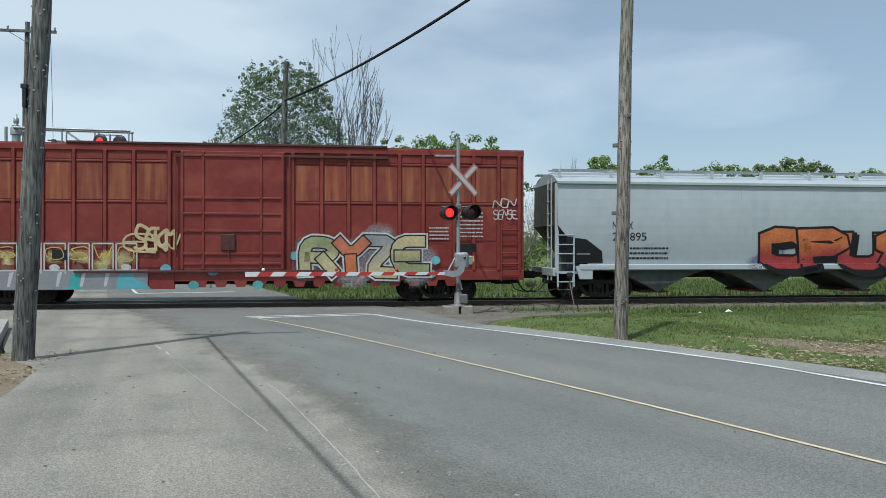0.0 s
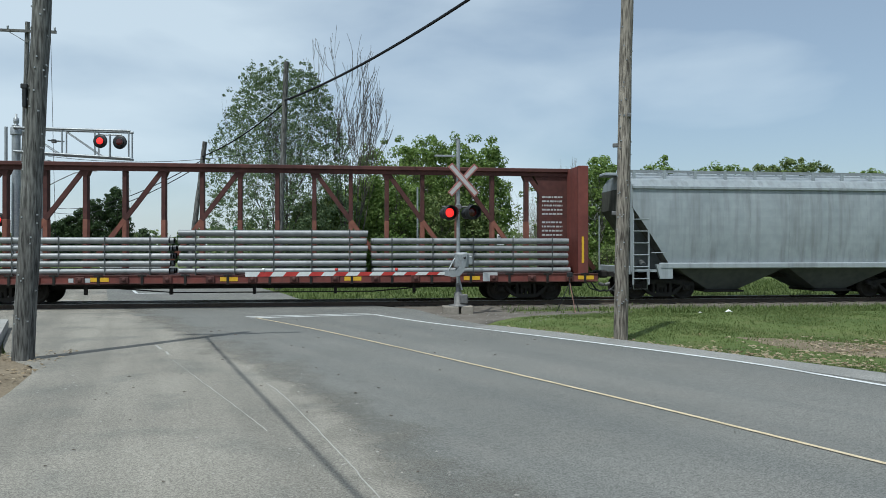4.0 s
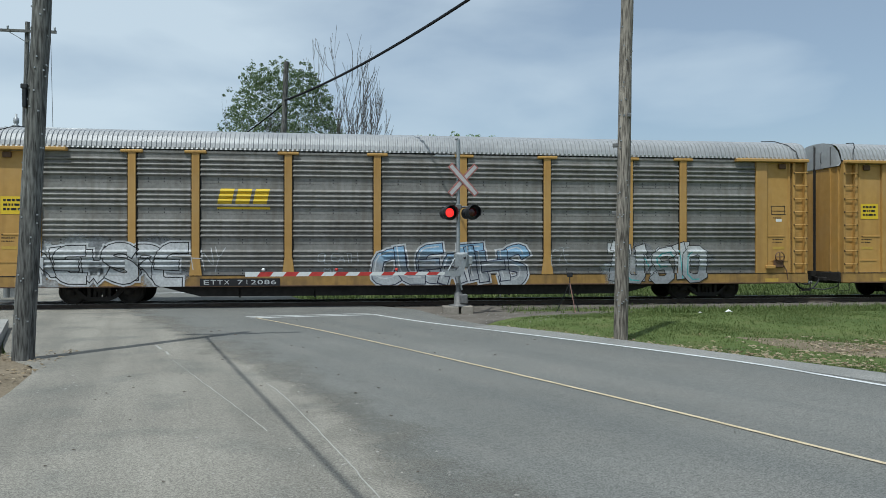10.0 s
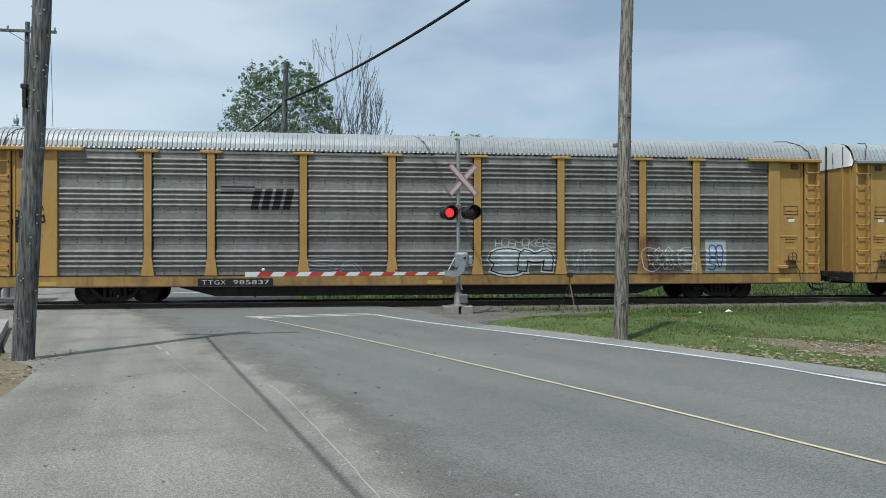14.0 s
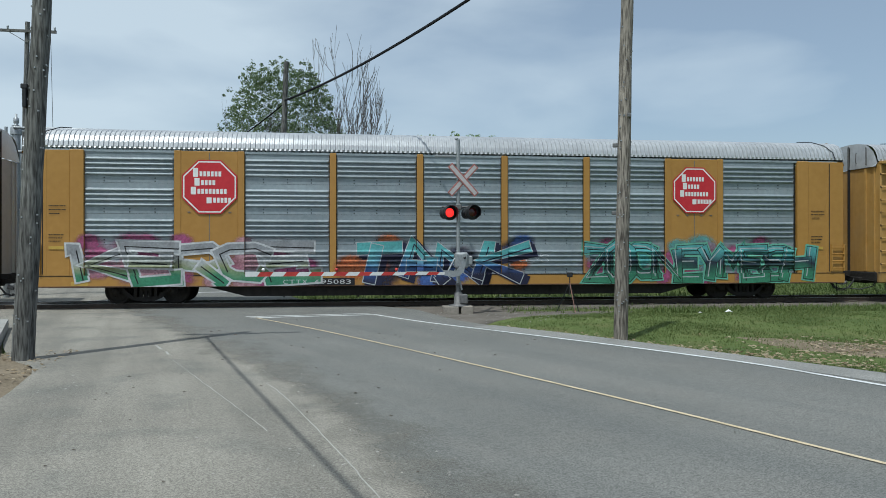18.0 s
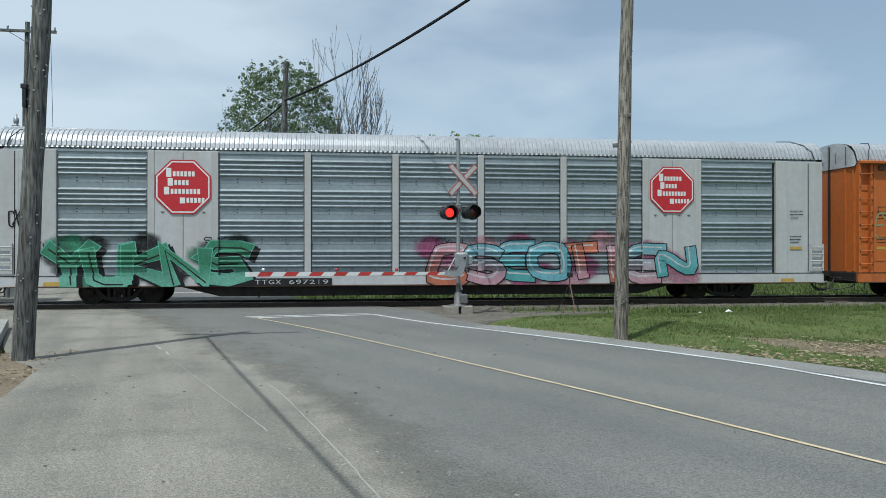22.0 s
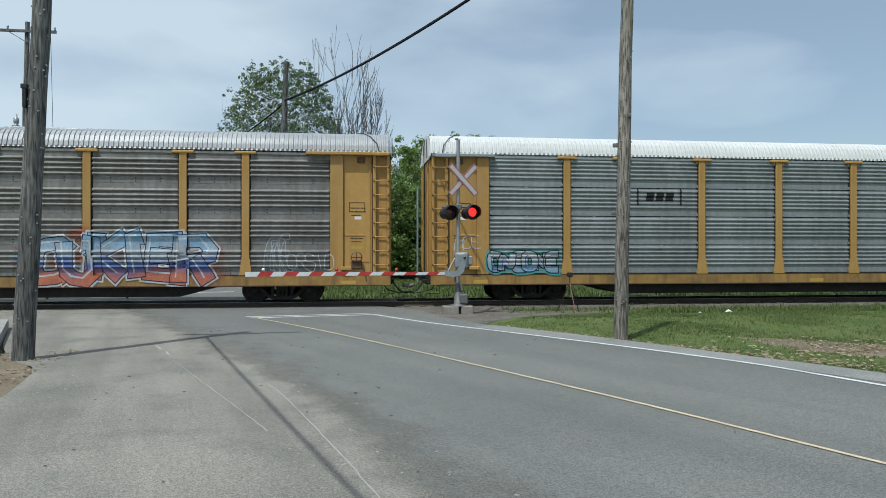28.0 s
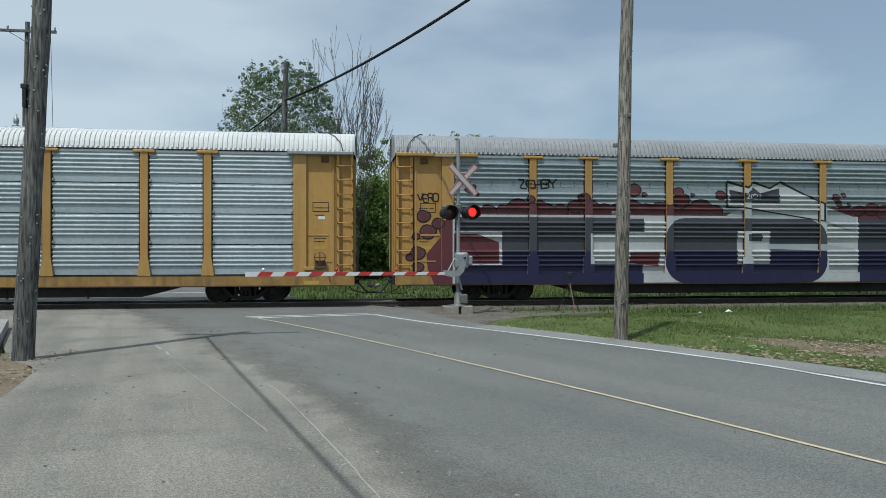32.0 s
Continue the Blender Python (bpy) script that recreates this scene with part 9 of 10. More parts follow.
for h, uu in ((h7, 16.05), (h8, 15.2), (h9, 15.75)):
    paint_poly(h, SH, [(uu - 0.2, 1.72), (uu, 1.52), (uu + 0.2, 1.72), (uu, 1.92)], BRIGHTY, "placard", 0.006, "small diamond placard")
    paint_poly(h, SH, [(uu - 0.08, 1.72), (uu, 1.64), (uu + 0.08, 1.72), (uu, 1.8)], INK["black"], "placard", 0.009)
piece(h8, SH, "EVOS", (4.61, 7.85, 1.27, 2.24), (), "black", None, None, None, 11, 0.5, "round", 0.15, 0.045, "black outlined bubble graffiti", None, None, True)
piece(h8, SH, "EPKE", (7.95, 11.3, 1.27, 2.24), (), "black", None, None, None, 12, 0.6, "round", 0.15, 0.045, "black outlined bubble graffiti", None, None, True)

tank_car(153.41, 18.39)
c11 = centerbeam("dark brown centre-beam flat car loaded with white-wrapped lumber", 171.80, 24.5, CB_OLD, CB_OLD, 3.25)
ub = 11.10
uc = 16.19
lumber(c11, 24.5, ((1.35, ub - 5.12), (ub - 5.09, ub - 0.05), (ub + 0.05, uc), (uc + 0.01, uc + 5.08), (uc + 5.12, 23.15)))
lettering(c11, Side(-1.535), "AOK 28445", (3.70, 5.34, 0.73, 0.88), INK["white"], "car_number", lift=0.002)
paint_rect(c11, Side(-1.56), 18.11, 18.54, 0.62, 0.9, INK["white"], "tag_board", 0.03)

SA, SB = rack_side("A", POSTS), rack_side("B", POSTS)
POSTS_C = [2.36, 5.3, 7.26, 10.18, 13.03, 15.88, 18.73, 21.64, 23.55, 26.44]
SOLID = ((POSTS_C[1], POSTS_C[2]), (POSTS_C[7], POSTS_C[8]))
SC = rack_side("A", POSTS_C, half=0.11, solid=SOLID)
SA.low = SB.low = SC.low = 0.58


def common(car, side, f=1.0):
    for u in (1.45, 26.95):
        end_stencils(car, side, lambda q, u=u: u + q - 1.5)


a12 = autorack("yellow autorack with weathered grey panels and silver graffiti", 196.30, "A", YEL, YEL_DIRTY, PANEL_OLD, ROOF_GREY)
logo_blocks(a12, SA, *(7.92, 9.58, 3.22, 3.71), BRIGHTY)
piece(a12, SA, "NEWSRE", (2.2, 7.0, 0.60, 1.95), ("white", "silver", "white"), "black", "white", None, ("silver", "grey"), 21, 0.8, "round", 0.12, 0.03, "silver graffiti letters with pale outlines")
tag(a12, SA, "HNY", (7.15, 8.1, 1.1, 1.8), "white", 3, 0.03)
piece(a12, SA, "OLEATHS", (12.9, 18.10, 0.55, 1.88), ("sky", "grey", "silver"), "navy", "white", None, None, 22, 0.9, "round", 0.12, 0.03, "silver and blue-grey graffiti letters", "white")
piece(a12, SA, "TUMSTO", (20.77, 24.44, 0.60, 1.85), ("white", "silver", "grey"), "black", None, None, ("silver", "grey"), 23, 0.8, "sharp", 0.11, 0.025, "white and silver graffiti letters", None, "teal")
tag(a12, SA, "OLEATH", (11.1, 12.4, 1.33, 1.62), "silver", 24, 0.03)
tag(a12, SA, "MIC", (11.3, 11.9, 0.98, 1.15), "silver", 25, 0.025)
tag(a12, SA, "EZE", (18.9, 19.6, 1.2, 1.8), "silver", 26, 0.025)
number_board(a12, SA, 7.50, 9.80, text="ETTX 712086")
a13 = autorack("yellow autorack with weathered grey panels and white scrawls", 225.22, "A", YEL, YEL_DIRTY, PANEL_OLD, ROOF_GREY)
logo_blocks(a13, SA, *(7.94, 9.51, 3.21, 3.66), BRIGHTY)
piece(a13, SA, "ULE", (3.23, 4.75, 1.16, 1.81), (), "white", None, None, None, 25, 0.5, "round", 0.14, 0.04, "white hollow bubble graffiti", None, None, True)
piece(a13, SA, "LIT", (3.23, 4.75, 0.62, 1.2), (), "white", None, None, None, 35, 0.5, "round", 0.14, 0.03, "white hollow bubble graffiti", None, None, True)
piece(a13, SA, "ENE", (7.85, 9.9, 0.96, 1.77), (), "silver", None, None, ("coral", "pink"), 26, 0.8, "round", 0.12, 0.03, "faded pink graffiti with pale outlines", None, None, True, None, 0.0, 0.4)
piece(a13, SA, "SEUAL", (10.88, 15.40, 0.70, 1.68), (), "white", None, None, None, 27, 0.9, "round", 0.13, 0.04, "thin white graffiti outlines", None, None, True)
piece(a13, SA, "GTONS", (19.51, 22.82, 0.90, 1.93), ("black", "black", "grey"), "silver", "white", None, ("black", "grey"), 28, 0.9, "sharp", 0.1, 0.025, "black and white graffiti letters", None, None, False, None, 0.0, 0.5)
number_board(a13, SA, 7.78, 9.75)
a14 = autorack("yellow autorack with clean bluish galvanised panels", 254.14, "A", YEL, YEL_DIRTY, PANEL_NEW, ROOF_NEW)
logo_blocks(a14, SA, *(7.66, 9.82, 3.26, 3.61), INK["black"], 4)
number_board(a14, SA, 7.56, 9.72, text="ETTX 703558")
# round mask of rings in black outline
for rx, rz, dx, dz, m_, lf_ in ((0.72, 0.78, 0, 0, "black", 0.004), (0.65, 0.71, 0, 0, "silver", 0.007), (0.36, 0.4, -0.3, 0.2, "black", 0.010), (0.36, 0.4, 0.3, 0.2, "black", 0.010), (0.29, 0.33, -0.3, 0.2, "silver", 0.013), (0.29, 0.33, 0.3, 0.2, "silver", 0.013), (0.2, 0.24, -0.3, 0.2, "black", 0.016), (0.2, 0.24, 0.3, 0.2, "black", 0.016), (0.14, 0.18, -0.3, 0.2, "silver", 0.019), (0.14, 0.18, 0.3, 0.2, "silver", 0.019), (0.07, 0.09, -0.1, -0.25, "black", 0.012), (0.07, 0.09, 0.1, -0.25, "black", 0.012)):
    blot(a14, SA, 25.8 + dx, 1.35 + dz, rx, rz, m_, lf_, 7, "graffiti", "black and silver ring graffiti on the end of the car")

a15 = autorack("yellow autorack with brown-grimed panels and small graffiti", 283.06, "A", YEL, YEL_DIRTY, PANEL_OLD, ROOF_GREY)
logo_blocks(a15, SA, *(8.50, 9.85, 3.04, 3.72), INK["black"], 4, False)
bars(a15, SA, [(7.55, 8.61, 3.55 + 0.1 * i, 0.04) for i in range(3)], INK["black"], "stripe", 0.006, gaps=False)
tag(a15, SA, "SMOKES", (1.35, 2.25, 2.55, 3.0), "black", 30, 0.055, "black sprayed tag on the end plate", 1.6)
tag(a15, SA, "XKX", (1.3, 1.65, 1.95, 2.6), "black", 36, 0.05, "black sprayed tag on the end plate", 1.4)
piece(a15, SA, "SM", (16.30, 18.50, 0.93, 1.81), ("white", "silver"), "black", "white", None, None, 31, 0.4, "round", 0.16, 0.04, "silver-white bubble letters with black outline")
tag(a15, SA, "HOSMOKERS", (16.5, 18.6, 1.86, 2.1), "white", 37, 0.03)
piece(a15, SA, "SA", (10.3, 12.1, 1.0, 1.5), (), "silver", None, None, None, 38, 0.8, "round", 0.1, 0.025, "thin pale outline graffiti", None, None, True)
tag(a15, SA, "LVNCS", (18.95, 20.0, 1.05, 1.75), "silver", 39, 0.03)
piece(a15, SA, "CXNE", (21.6, 23.65, 1.0, 1.87), (), "white", None, None, ("brown",), 32, 0.7, "round", 0.15, 0.03, "thin white outline graffiti", None, None, True, None, 0.0, 0.4)
tag(a15, SA, "OO", (24.08, 24.6, 1.5, 1.9), "blue", 33, 0.05, "blue scrawl on a white block", 0.3, 0.008)
tag(a15, SA, "SV", (24.08, 24.6, 1.05, 1.45), "blue", 34, 0.045, "blue scrawl on a white block", 0.4, 0.008)
paint_rect(a15, SA, 23.96, 24.71, 1.0, 2.1, INK["white"], "graffiti", 0.006, "white painted block with blue scrawl")
number_board(a15, SA, 6.96, 9.10, text="TTGX 985837")
a16 = autorack("yellow autorack with grey-blue panels and blue graffiti", 311.98, "B", YEL, YEL_DIRTY, PANEL_NEW, ROOF_NEW, end_hi=WHITE)
logo_blocks(a16, SB, *(8.17, 9.67, 3.25, 3.77), INK["black"], 3, False, INK["black"])
piece(a16, SB, "NAUSEAS", (2.72, 9.23, 0.85, 1.96), ("teal", "sky", "blue", "purple"), "black", None, None, None, 35, 0.75, "round", 0.13, 0.035, "blue graffiti letters outlined in black", "white", "black")
mist(a16, SB, (2.6, 9.2, 0.62, 0.85), ("yellow", "olive"), 5, 0.6, 4, (0.12, 0.22), 0.004, "yellow overspray")
blot(a16, SB, 2.65, 1.2, 0.16, 0.22, "aqua", 0.008, 3)
blot(a16, SB, 9.55, 1.15, 0.22, 0.2, "green", 0.008, 5)
piece(a16, SB, "EGATO", (9.95, 15.04, 0.62, 1.85), ("grey", "silver", "grey"), "white", None, None, ("grey", "navy"), 36, 0.9, "sharp", 0.12, 0.04, "grey graffiti with white outlines", None, "white", False, None, 0.0, 0.6)
piece(a16, SB, "UWAS", (16.2, 21.5, 0.7, 1.8), ("white", "sky"), "blue", None, None, ("sky", "teal"), 136, 0.9, "round", 0.11, 0.035, "white and pale blue graffiti letters", None, None, False, None, 0.0, 0.6)
number_board(a16, SB, 7.68, 10.17, text="TTGX 974397")

a17 = autorack("silver-white autorack with purple, green and yellow graffiti", 340.90, "A", SILVERW, SILVERW, PANEL_NEW, ROOF_NEW, (1, 7), WHITE, posts=POSTS_C, smooth=True)
piece(a17, SC, "CEMENY", (1.85, 6.45, 0.50, 1.93), ("cream", "coral", "cream"), "black", "white", None, ("cream", "pink"), 40, 0.4, "round", 0.13, 0.03, "faded peach bubble graffiti with grey lines")
blot(a17, SC, 6.72, 1.6, 0.34, 0.4, "black", 0.006, 2)
blot(a17, SC, 6.72, 1.6, 0.3, 0.36, "white", 0.009, 2)
tag(a17, SC, "CQWVO", (6.48, 6.98, 1.62, 1.8), "black", 9, 0.025, "", 1.0, 0.01)
piece(a17, SC, "PEIMS", (10.45, 14.05, 0.60, 2.0), ("purple", "purple"), "navy", None, None, ("purple",), 41, 0.6, "round", 0.135, 0.03, "purple graffiti letters with dark outlines", None, None, False, None, 0.0, 0.9)
blot(a17, SC, 10.35, 1.15, 0.24, 0.24, "navy", 0.012, 1)
blot(a17, SC, 10.35, 1.15, 0.18, 0.18, "purple", 0.015, 1)
piece(a17, SC, "GOMEZES", (14.15, 20.25, 0.58, 2.05), ("mint", "mint", "teal"), "black", None, None, None, 42, 0.45, "round", 0.14, 0.045, "green graffiti letters outlined in black")
tag(a17, SC, "LCXE", (20.2, 21.0, 1.7, 2.0), "black", 44, 0.035)
tag(a17, SC, "RMVWMBEN", (20.4, 22.2, 1.05, 1.6), "black", 45, 0.035)
tag(a17, SC, "DXN", (22.0, 22.7, 1.6, 2.05), "black", 46, 0.03)
mist(a17, SC, (23.2, 27.3, 0.62, 1.1), ("blue", "blue", "red", "orange"), 6, 0.95, 5, (0.25, 0.45), 0.004, "blue and red overspray")
piece(a17, SC, "KEYON", (23.56, 27.04, 0.62, 1.98), ("yellow", "yellow", "orange", "red"), "black", "white", None, None, 43, 0.5, "sharp", 0.13, 0.03, "yellow and red graffiti outlined in black")
number_board(a17, SC, 8.50, 10.75, text="TTGX 698246")
a18 = autorack("mustard-yellow autorack with red octagon emblems and graffiti", 369.82, "A", MUSTARD, MUSTARD, PANEL_NEW, ROOF_NEW, (1, 7), MUSTARD, posts=POSTS_C, smooth=True)
octagon_sign(a18, SC, 6.29, 3.75, 0.93)
octagon_sign(a18, SC, 22.59, 3.81, 0.86)
piece(a18, SC, "KERCE", (2.30, 9.60, 0.66, 2.0), ("grey", "silver", "olive", "green"), "white", None, None, ("magenta", "pink", "magenta"), 45, 1.1, "sharp", 0.105, 0.06, "grey-green graffiti with white outline over magenta", None, "black", False, None, 0.0, 0.85)
piece(a18, SC, "TANK", (10.7, 16.7, 0.62, 2.0), ("teal", "aqua", "blue", "navy"), "silver", None, "navy", ("blue", "navy", "orange"), 46, 1.0, "sharp", 0.11, 0.03, "teal and blue graffiti with pale edges", None, "navy", False, None, 0.0, 0.85)
tag(a18, SC, "LCVS", (16.4, 17.4, 1.35, 1.6), "white", 48, 0.025)
piece(a18, SC, "ZOCNEYMESH", (18.6, 27.0, 0.66, 1.98), ("teal", "navy", "green"), "black", "mint", None, ("magenta", "teal", "magenta"), 47, 0.9, "sharp", 0.105, 0.022, "dark teal graffiti with pale outlines", "silver", "black", False, None, 0.0, 0.85)
number_board(a18, SC, 8.57, 10.78, text="CTTX 695083")
a19 = autorack("yellow autorack with bluish panels and red and pink graffiti", 398.74, "A", YEL, YEL_DIRTY, PANEL_NEW, ROOF_NEW)
logo_blocks(a19, SA, *(8.17, 9.06, 3.36, 3.66), INK["black"], 3, False, INK["black"])
mist(a19, SA, (4.6, 6.9, 0.9, 1.6), ("teal", "aqua"), 8, 0.55, 5, (0.15, 0.3), 0.003, "teal overspray streaks")
for i in range(12):
    tag(a19, SA, "I", (4.2 + 0.24 * i, 4.35 + 0.24 * i, 1.0, 1.35 + 0.25 * ((i * 7) % 5) / 4), "teal", 60 + i, 0.03, "thin teal streak")
piece(a19, SA, "STEK", (6.79, 11.66, 0.60, 2.02), ("maroon", "maroon", "coral", "black"), "white", None, "black", ("maroon", "black"), 51, 1.2, "sharp", 0.13, 0.035, "red graffiti with white spiky outlines", None, "black", False, None, 0.0, 0.85)
piece(a19, SA, "RBAWNS", (15.36, 22.40, 0.66, 2.03), ("white", "pink", "maroon"), "black", None, None, ("maroon", "aqua", "maroon"), 52, 1.1, "sharp", 0.12, 0.03, "pale pink graffiti letters edged in black", "white", "maroon", False, None, 0.0, 0.55)
tag(a19, SA, "DOCAVIS", (22.2, 23.0, 1.3, 1.85), "teal", 53, 0.035)
tag(a19, SA, "EMVS", (1.3, 2.5, 2.55, 2.95), "black", 54, 0.05, "black sprayed tag on the end plate")
tag(a19, SA, "IG", (1.75, 2.1, 2.05, 2.4), "black", 55, 0.06, "black sprayed tag on the end plate", 0.5)
tag(a19, SA, "TVMPWN", (1.5, 2.2, 1.3, 1.65), "black", 56, 0.04, "black sprayed tag on the end plate")
mist(a19, SA, (11.6, 15.6, 0.66, 1.0), ("sky", "aqua"), 9, 0.8, 5, (0.2, 0.35), 0.004, "blue overspray along the sill")
mist(a19, SA, (3.4, 6.4, 0.66, 0.85), ("sky",), 10, 0.9, 5, (0.15, 0.25), 0.004, "blue overspray along the sill")
number_board(a19, SA, 7.46, 8.81)
a20 = autorack("yellow autorack with grimy panels and peeling rusty roof", 427.66, "B", YEL, YEL_DIRTY, PANEL_OLD, ROOF_RUST, end_hi=WHITE)
paint_rect(a20, SB, 7.43, 9.99, 2.99, 3.91, YEL, "sign_board", 0.006, "yellow board with scratched dark lettering")
bars(a20, SB, [(7.9, 9.5, 3.5, 0.2), (8.2, 9.3, 3.2, 0.08), (8.1, 9.4, 3.76, 0.06)], INK["brown"], "lettering_bars", 0.01)
tag(a20, SB, "CTKRUEL", (1.35, 2.2, 1.85, 2.2), "black", 59, 0.04, "black sprayed tag on the end plate")
tag(a20, SB, "RUELVZE", (1.35, 2.2, 1.15, 1.75), "black", 60, 0.045, "black sprayed tag on the end plate")
piece(a20, SB, "ENES", (2.6, 7.2, 1.0, 1.85), (), "olive", None, None, None, 61, 0.8, "round", 0.14, 0.04, "faded yellow outline graffiti", None, None, True)
piece(a20, SB, "DLUEK", (7.4, 10.0, 1.0, 1.9), (), "white", None, None, None, 56, 1.0, "round", 0.12, 0.035, "thin white outline graffiti", None, None, True)
tag(a20, SB, "CES", (9.2, 10.0, 1.9, 2.4), "white", 62, 0.05)
piece(a20, SB, "DEXAR", (10.15, 15.5, 0.66, 2.5), (), "white", None, None, ("lilac", "teal", "coral"), 55, 0.8, "round", 0.11, 0.04, "lilac and yellow-green graffiti letters", None, "grey", False, (("lilac", "sky"), ("olive", "yellow", "olive"), ("silver", "lilac"), ("lilac", "sky", "lilac")), 0.0, 0.6)
blot(a20, SB, 15.4, 1.85, 0.35, 0.3, "olive", 0.006, 3)
tag(a20, SB, "WAESTRE", (16.0, 17.15, 1.3, 1.95), "white", 58, 0.04, "", 1.5)
piece(a20, SB, "SESEG", (19.0, 23.3, 1.05, 2.1), ("white", "silver", "grey"), "black", None, None, ("silver",), 57, 0.9, "round", 0.13, 0.03, "dirty white graffiti letters", None, None, False, None, 0.0, 0.5)
number_board(a20, SB, 5.86, 8.28, text="TTGX 604255")
a21 = autorack("silver-white autorack with red octagon emblems and graffiti", 456.58, "A", SILVERW, SILVERW, PANEL_NEW, ROOF_NEW, (1, 7), WHITE, posts=POSTS_C, smooth=True)
octagon_sign(a21, SC, 6.28, 3.74, 0.93)
octagon_sign(a21, SC, 22.58, 3.82, 0.86)
piece(a21, SC, "YUKNS", (2.1, 8.3, 0.58, 1.98), ("green", "green", "mint"), "mint", None, "black", ("black", "green"), 61, 1.1, "sharp", 0.125, 0.03, "dark green graffiti with pale outlines", None, "black", False, None, 0.0, 0.8)
tag(a21, SC, "SUK", (6.95, 7.6, 1.95, 2.15), "black", 66, 0.03)
piece(a21, SC, "CSEOTIEN", (14.1, 23.5, 0.60, 2.03), (), "black", None, None, ("magenta", "pink", "magenta"), 62, 0.9, "round", 0.13, 0.035, "aqua and pink graffiti letters", "white", None, False, (("pink", "coral"), ("aqua", "pink"), ("aqua", "teal"), ("aqua", "aqua"), ("coral", "pink")), 0.0, 0.75)
tag(a21, SC, "CXVW", (14.4, 15.3, 1.8, 2.1), "black", 67, 0.03)
tag(a21, SC, "CXRK", (1.1, 1.75, 2.5, 2.95), "black", 63, 0.045)
tag(a21, SC, "LETIT", (1.7, 2.3, 1.75, 1.95), "black", 64, 0.035)
tag(a21, SC, "OUT", (1.7, 2.2, 1.5, 1.7), "black", 65, 0.035)
number_board(a21, SC, 8.49, 10.86, text="TTGX 697219")
a22 = autorack("bright orange autorack with galvanised panels and graffiti", 485.50, "A", ORANGE, ORANGE_D, PANEL_NEW, ROOF_NEW)
piece(a22, SA, "RMY", (8.20, 11.9, 0.66, 1.98), ("blue", "purple", "navy", "purple"), "black", "mint", None, None, 64, 0.7, "round", 0.14, 0.035, "blue and purple graffiti with mint edges", "white")
mist(a22, SA, (11.0, 12.0, 0.65, 1.2), ("teal",), 11, 0.8, 5, (0.15, 0.25), 0.004, "teal overspray")
piece(a22, SA, "DUKE", (15.2, 20.0, 0.58, 2.0), ("mint", "teal", "green", "teal"), "black", "white", None, ("pink", "pink", "white"), 65, 0.35, "round", 0.125, 0.03, "mint graffiti letters over pink", None, None, False, None, 0.0, 0.6)
tag(a22, SA, "HETREFN", (2.56, 7.0, 1.15, 1.95), "yellow", 66, 0.05, "faded yellow sprayed lettering", 0.6)
tag(a22, SA, "BRVS", (21.8, 23.25, 1.15, 1.65), "black", 67, 0.045)
tag(a22, SA, "EX", (1.4, 2.2, 2.1, 3.0), "olive", 68, 0.06)
for k in range(3):
    paint_rect(a22, SA, 18.85, 21.35, 3.42 + 0.07 * k, 3.46 + 0.07 * k, INK["orange"] if k else INK["black"], "bent_panel", 0.01)
number_board(a22, SA, 8.37, 9.72, text="302989")
a23 = autorack("faded tan autorack with weathered panels and brown graffiti", 514.42, "A", TAN, YEL_DIRTY, PANEL_OLD, ROOF_GREY)
paint_rect(a23, SA, 5.58, 7.16, 2.97, 4.78, TAN, "patch_plate", 0.006, "tan patch plate")
paint_poly(a23, SA, [(6.10, 4.29), (6.98, 4.33), (7.00, 3.56), (6.16, 3.44)], INK["white"], "patch_plate", 0.01, "white painted patch")
piece(a23, SA, "ZURS", (2.6, 5.3, 0.62, 1.95), (), "silver", None, None, None, 71, 0.9, "sharp", 0.12, 0.035, "thin white outline graffiti", None, None, True)
mist(a23, SA, (5.7, 7.6, 0.7, 1.8), ("sky", "sky", "silver"), 12, 0.8, 6, (0.2, 0.4), 0.004, "pale blue overspray")
piece(a23, SA, "SEI", (5.75, 7.5, 1.0, 1.85), (), "white", None, None, None, 78, 0.6, "sharp", 0.1, 0.03, "thin white outline graffiti", None, None, True)
mist(a23, SA, (9.0, 9.9, 1.0, 1.7), ("sky",), 13, 0.7, 5, (0.15, 0.3), 0.004, "pale blue overspray")
piece(a23, SA, "SELDOM", (9.85, 16.6, 0.66, 2.0), ("tan", "black", "black", "tan", "grey"), "white", None, "black", ("tan", "grey"), 72, 0.9, "round", 0.11, 0.045, "brown and black graffiti with pale outlines", None, None, False, None, 0.0, 0.6)
mist(a23, SA, (16.4, 18.0, 1.1, 1.75), ("sky", "purple"), 14, 0.7, 5, (0.15, 0.3), 0.004, "blue overspray")
piece(a23, SA, "OMEPS", (17.8, 25.0, 0.58, 2.0), (), "black", None, None, ("olive", "silver", "pink"), 73, 0.9, "round", 0.15, 0.055, "grey-black looped outline graffiti over pale haze", None, None, True, None, 0.0, 0.5)
piece(a23, SA, "OMEPS", (17.85, 25.05, 0.62, 2.04), (), "silver", None, None, None, 73, 0.9, "round", 0.11, 0.03, "pale inner outlines", None, None, True)
tag(a23, SA, "CWR", (24.8, 25.6, 1.3, 1.7), "white", 79, 0.03)
paint_poly(a23, SA, [(5.72, 0.95), (7.65, 0.9), (7.55, 1.9), (6.02, 2.0)], INK["sky"], "paint_haze", 0.004)
number_board(a23, SA, 7.65, 9.62, text="TTGX 995716")
a24 = autorack("orange autorack with plain plates and blue and yellow graffiti", 543.34, "A", ORANGE, ORANGE_D, PANEL_NEW, ROOF_NEW, (1, 7), ORANGE, posts=POSTS_C, smooth=True)
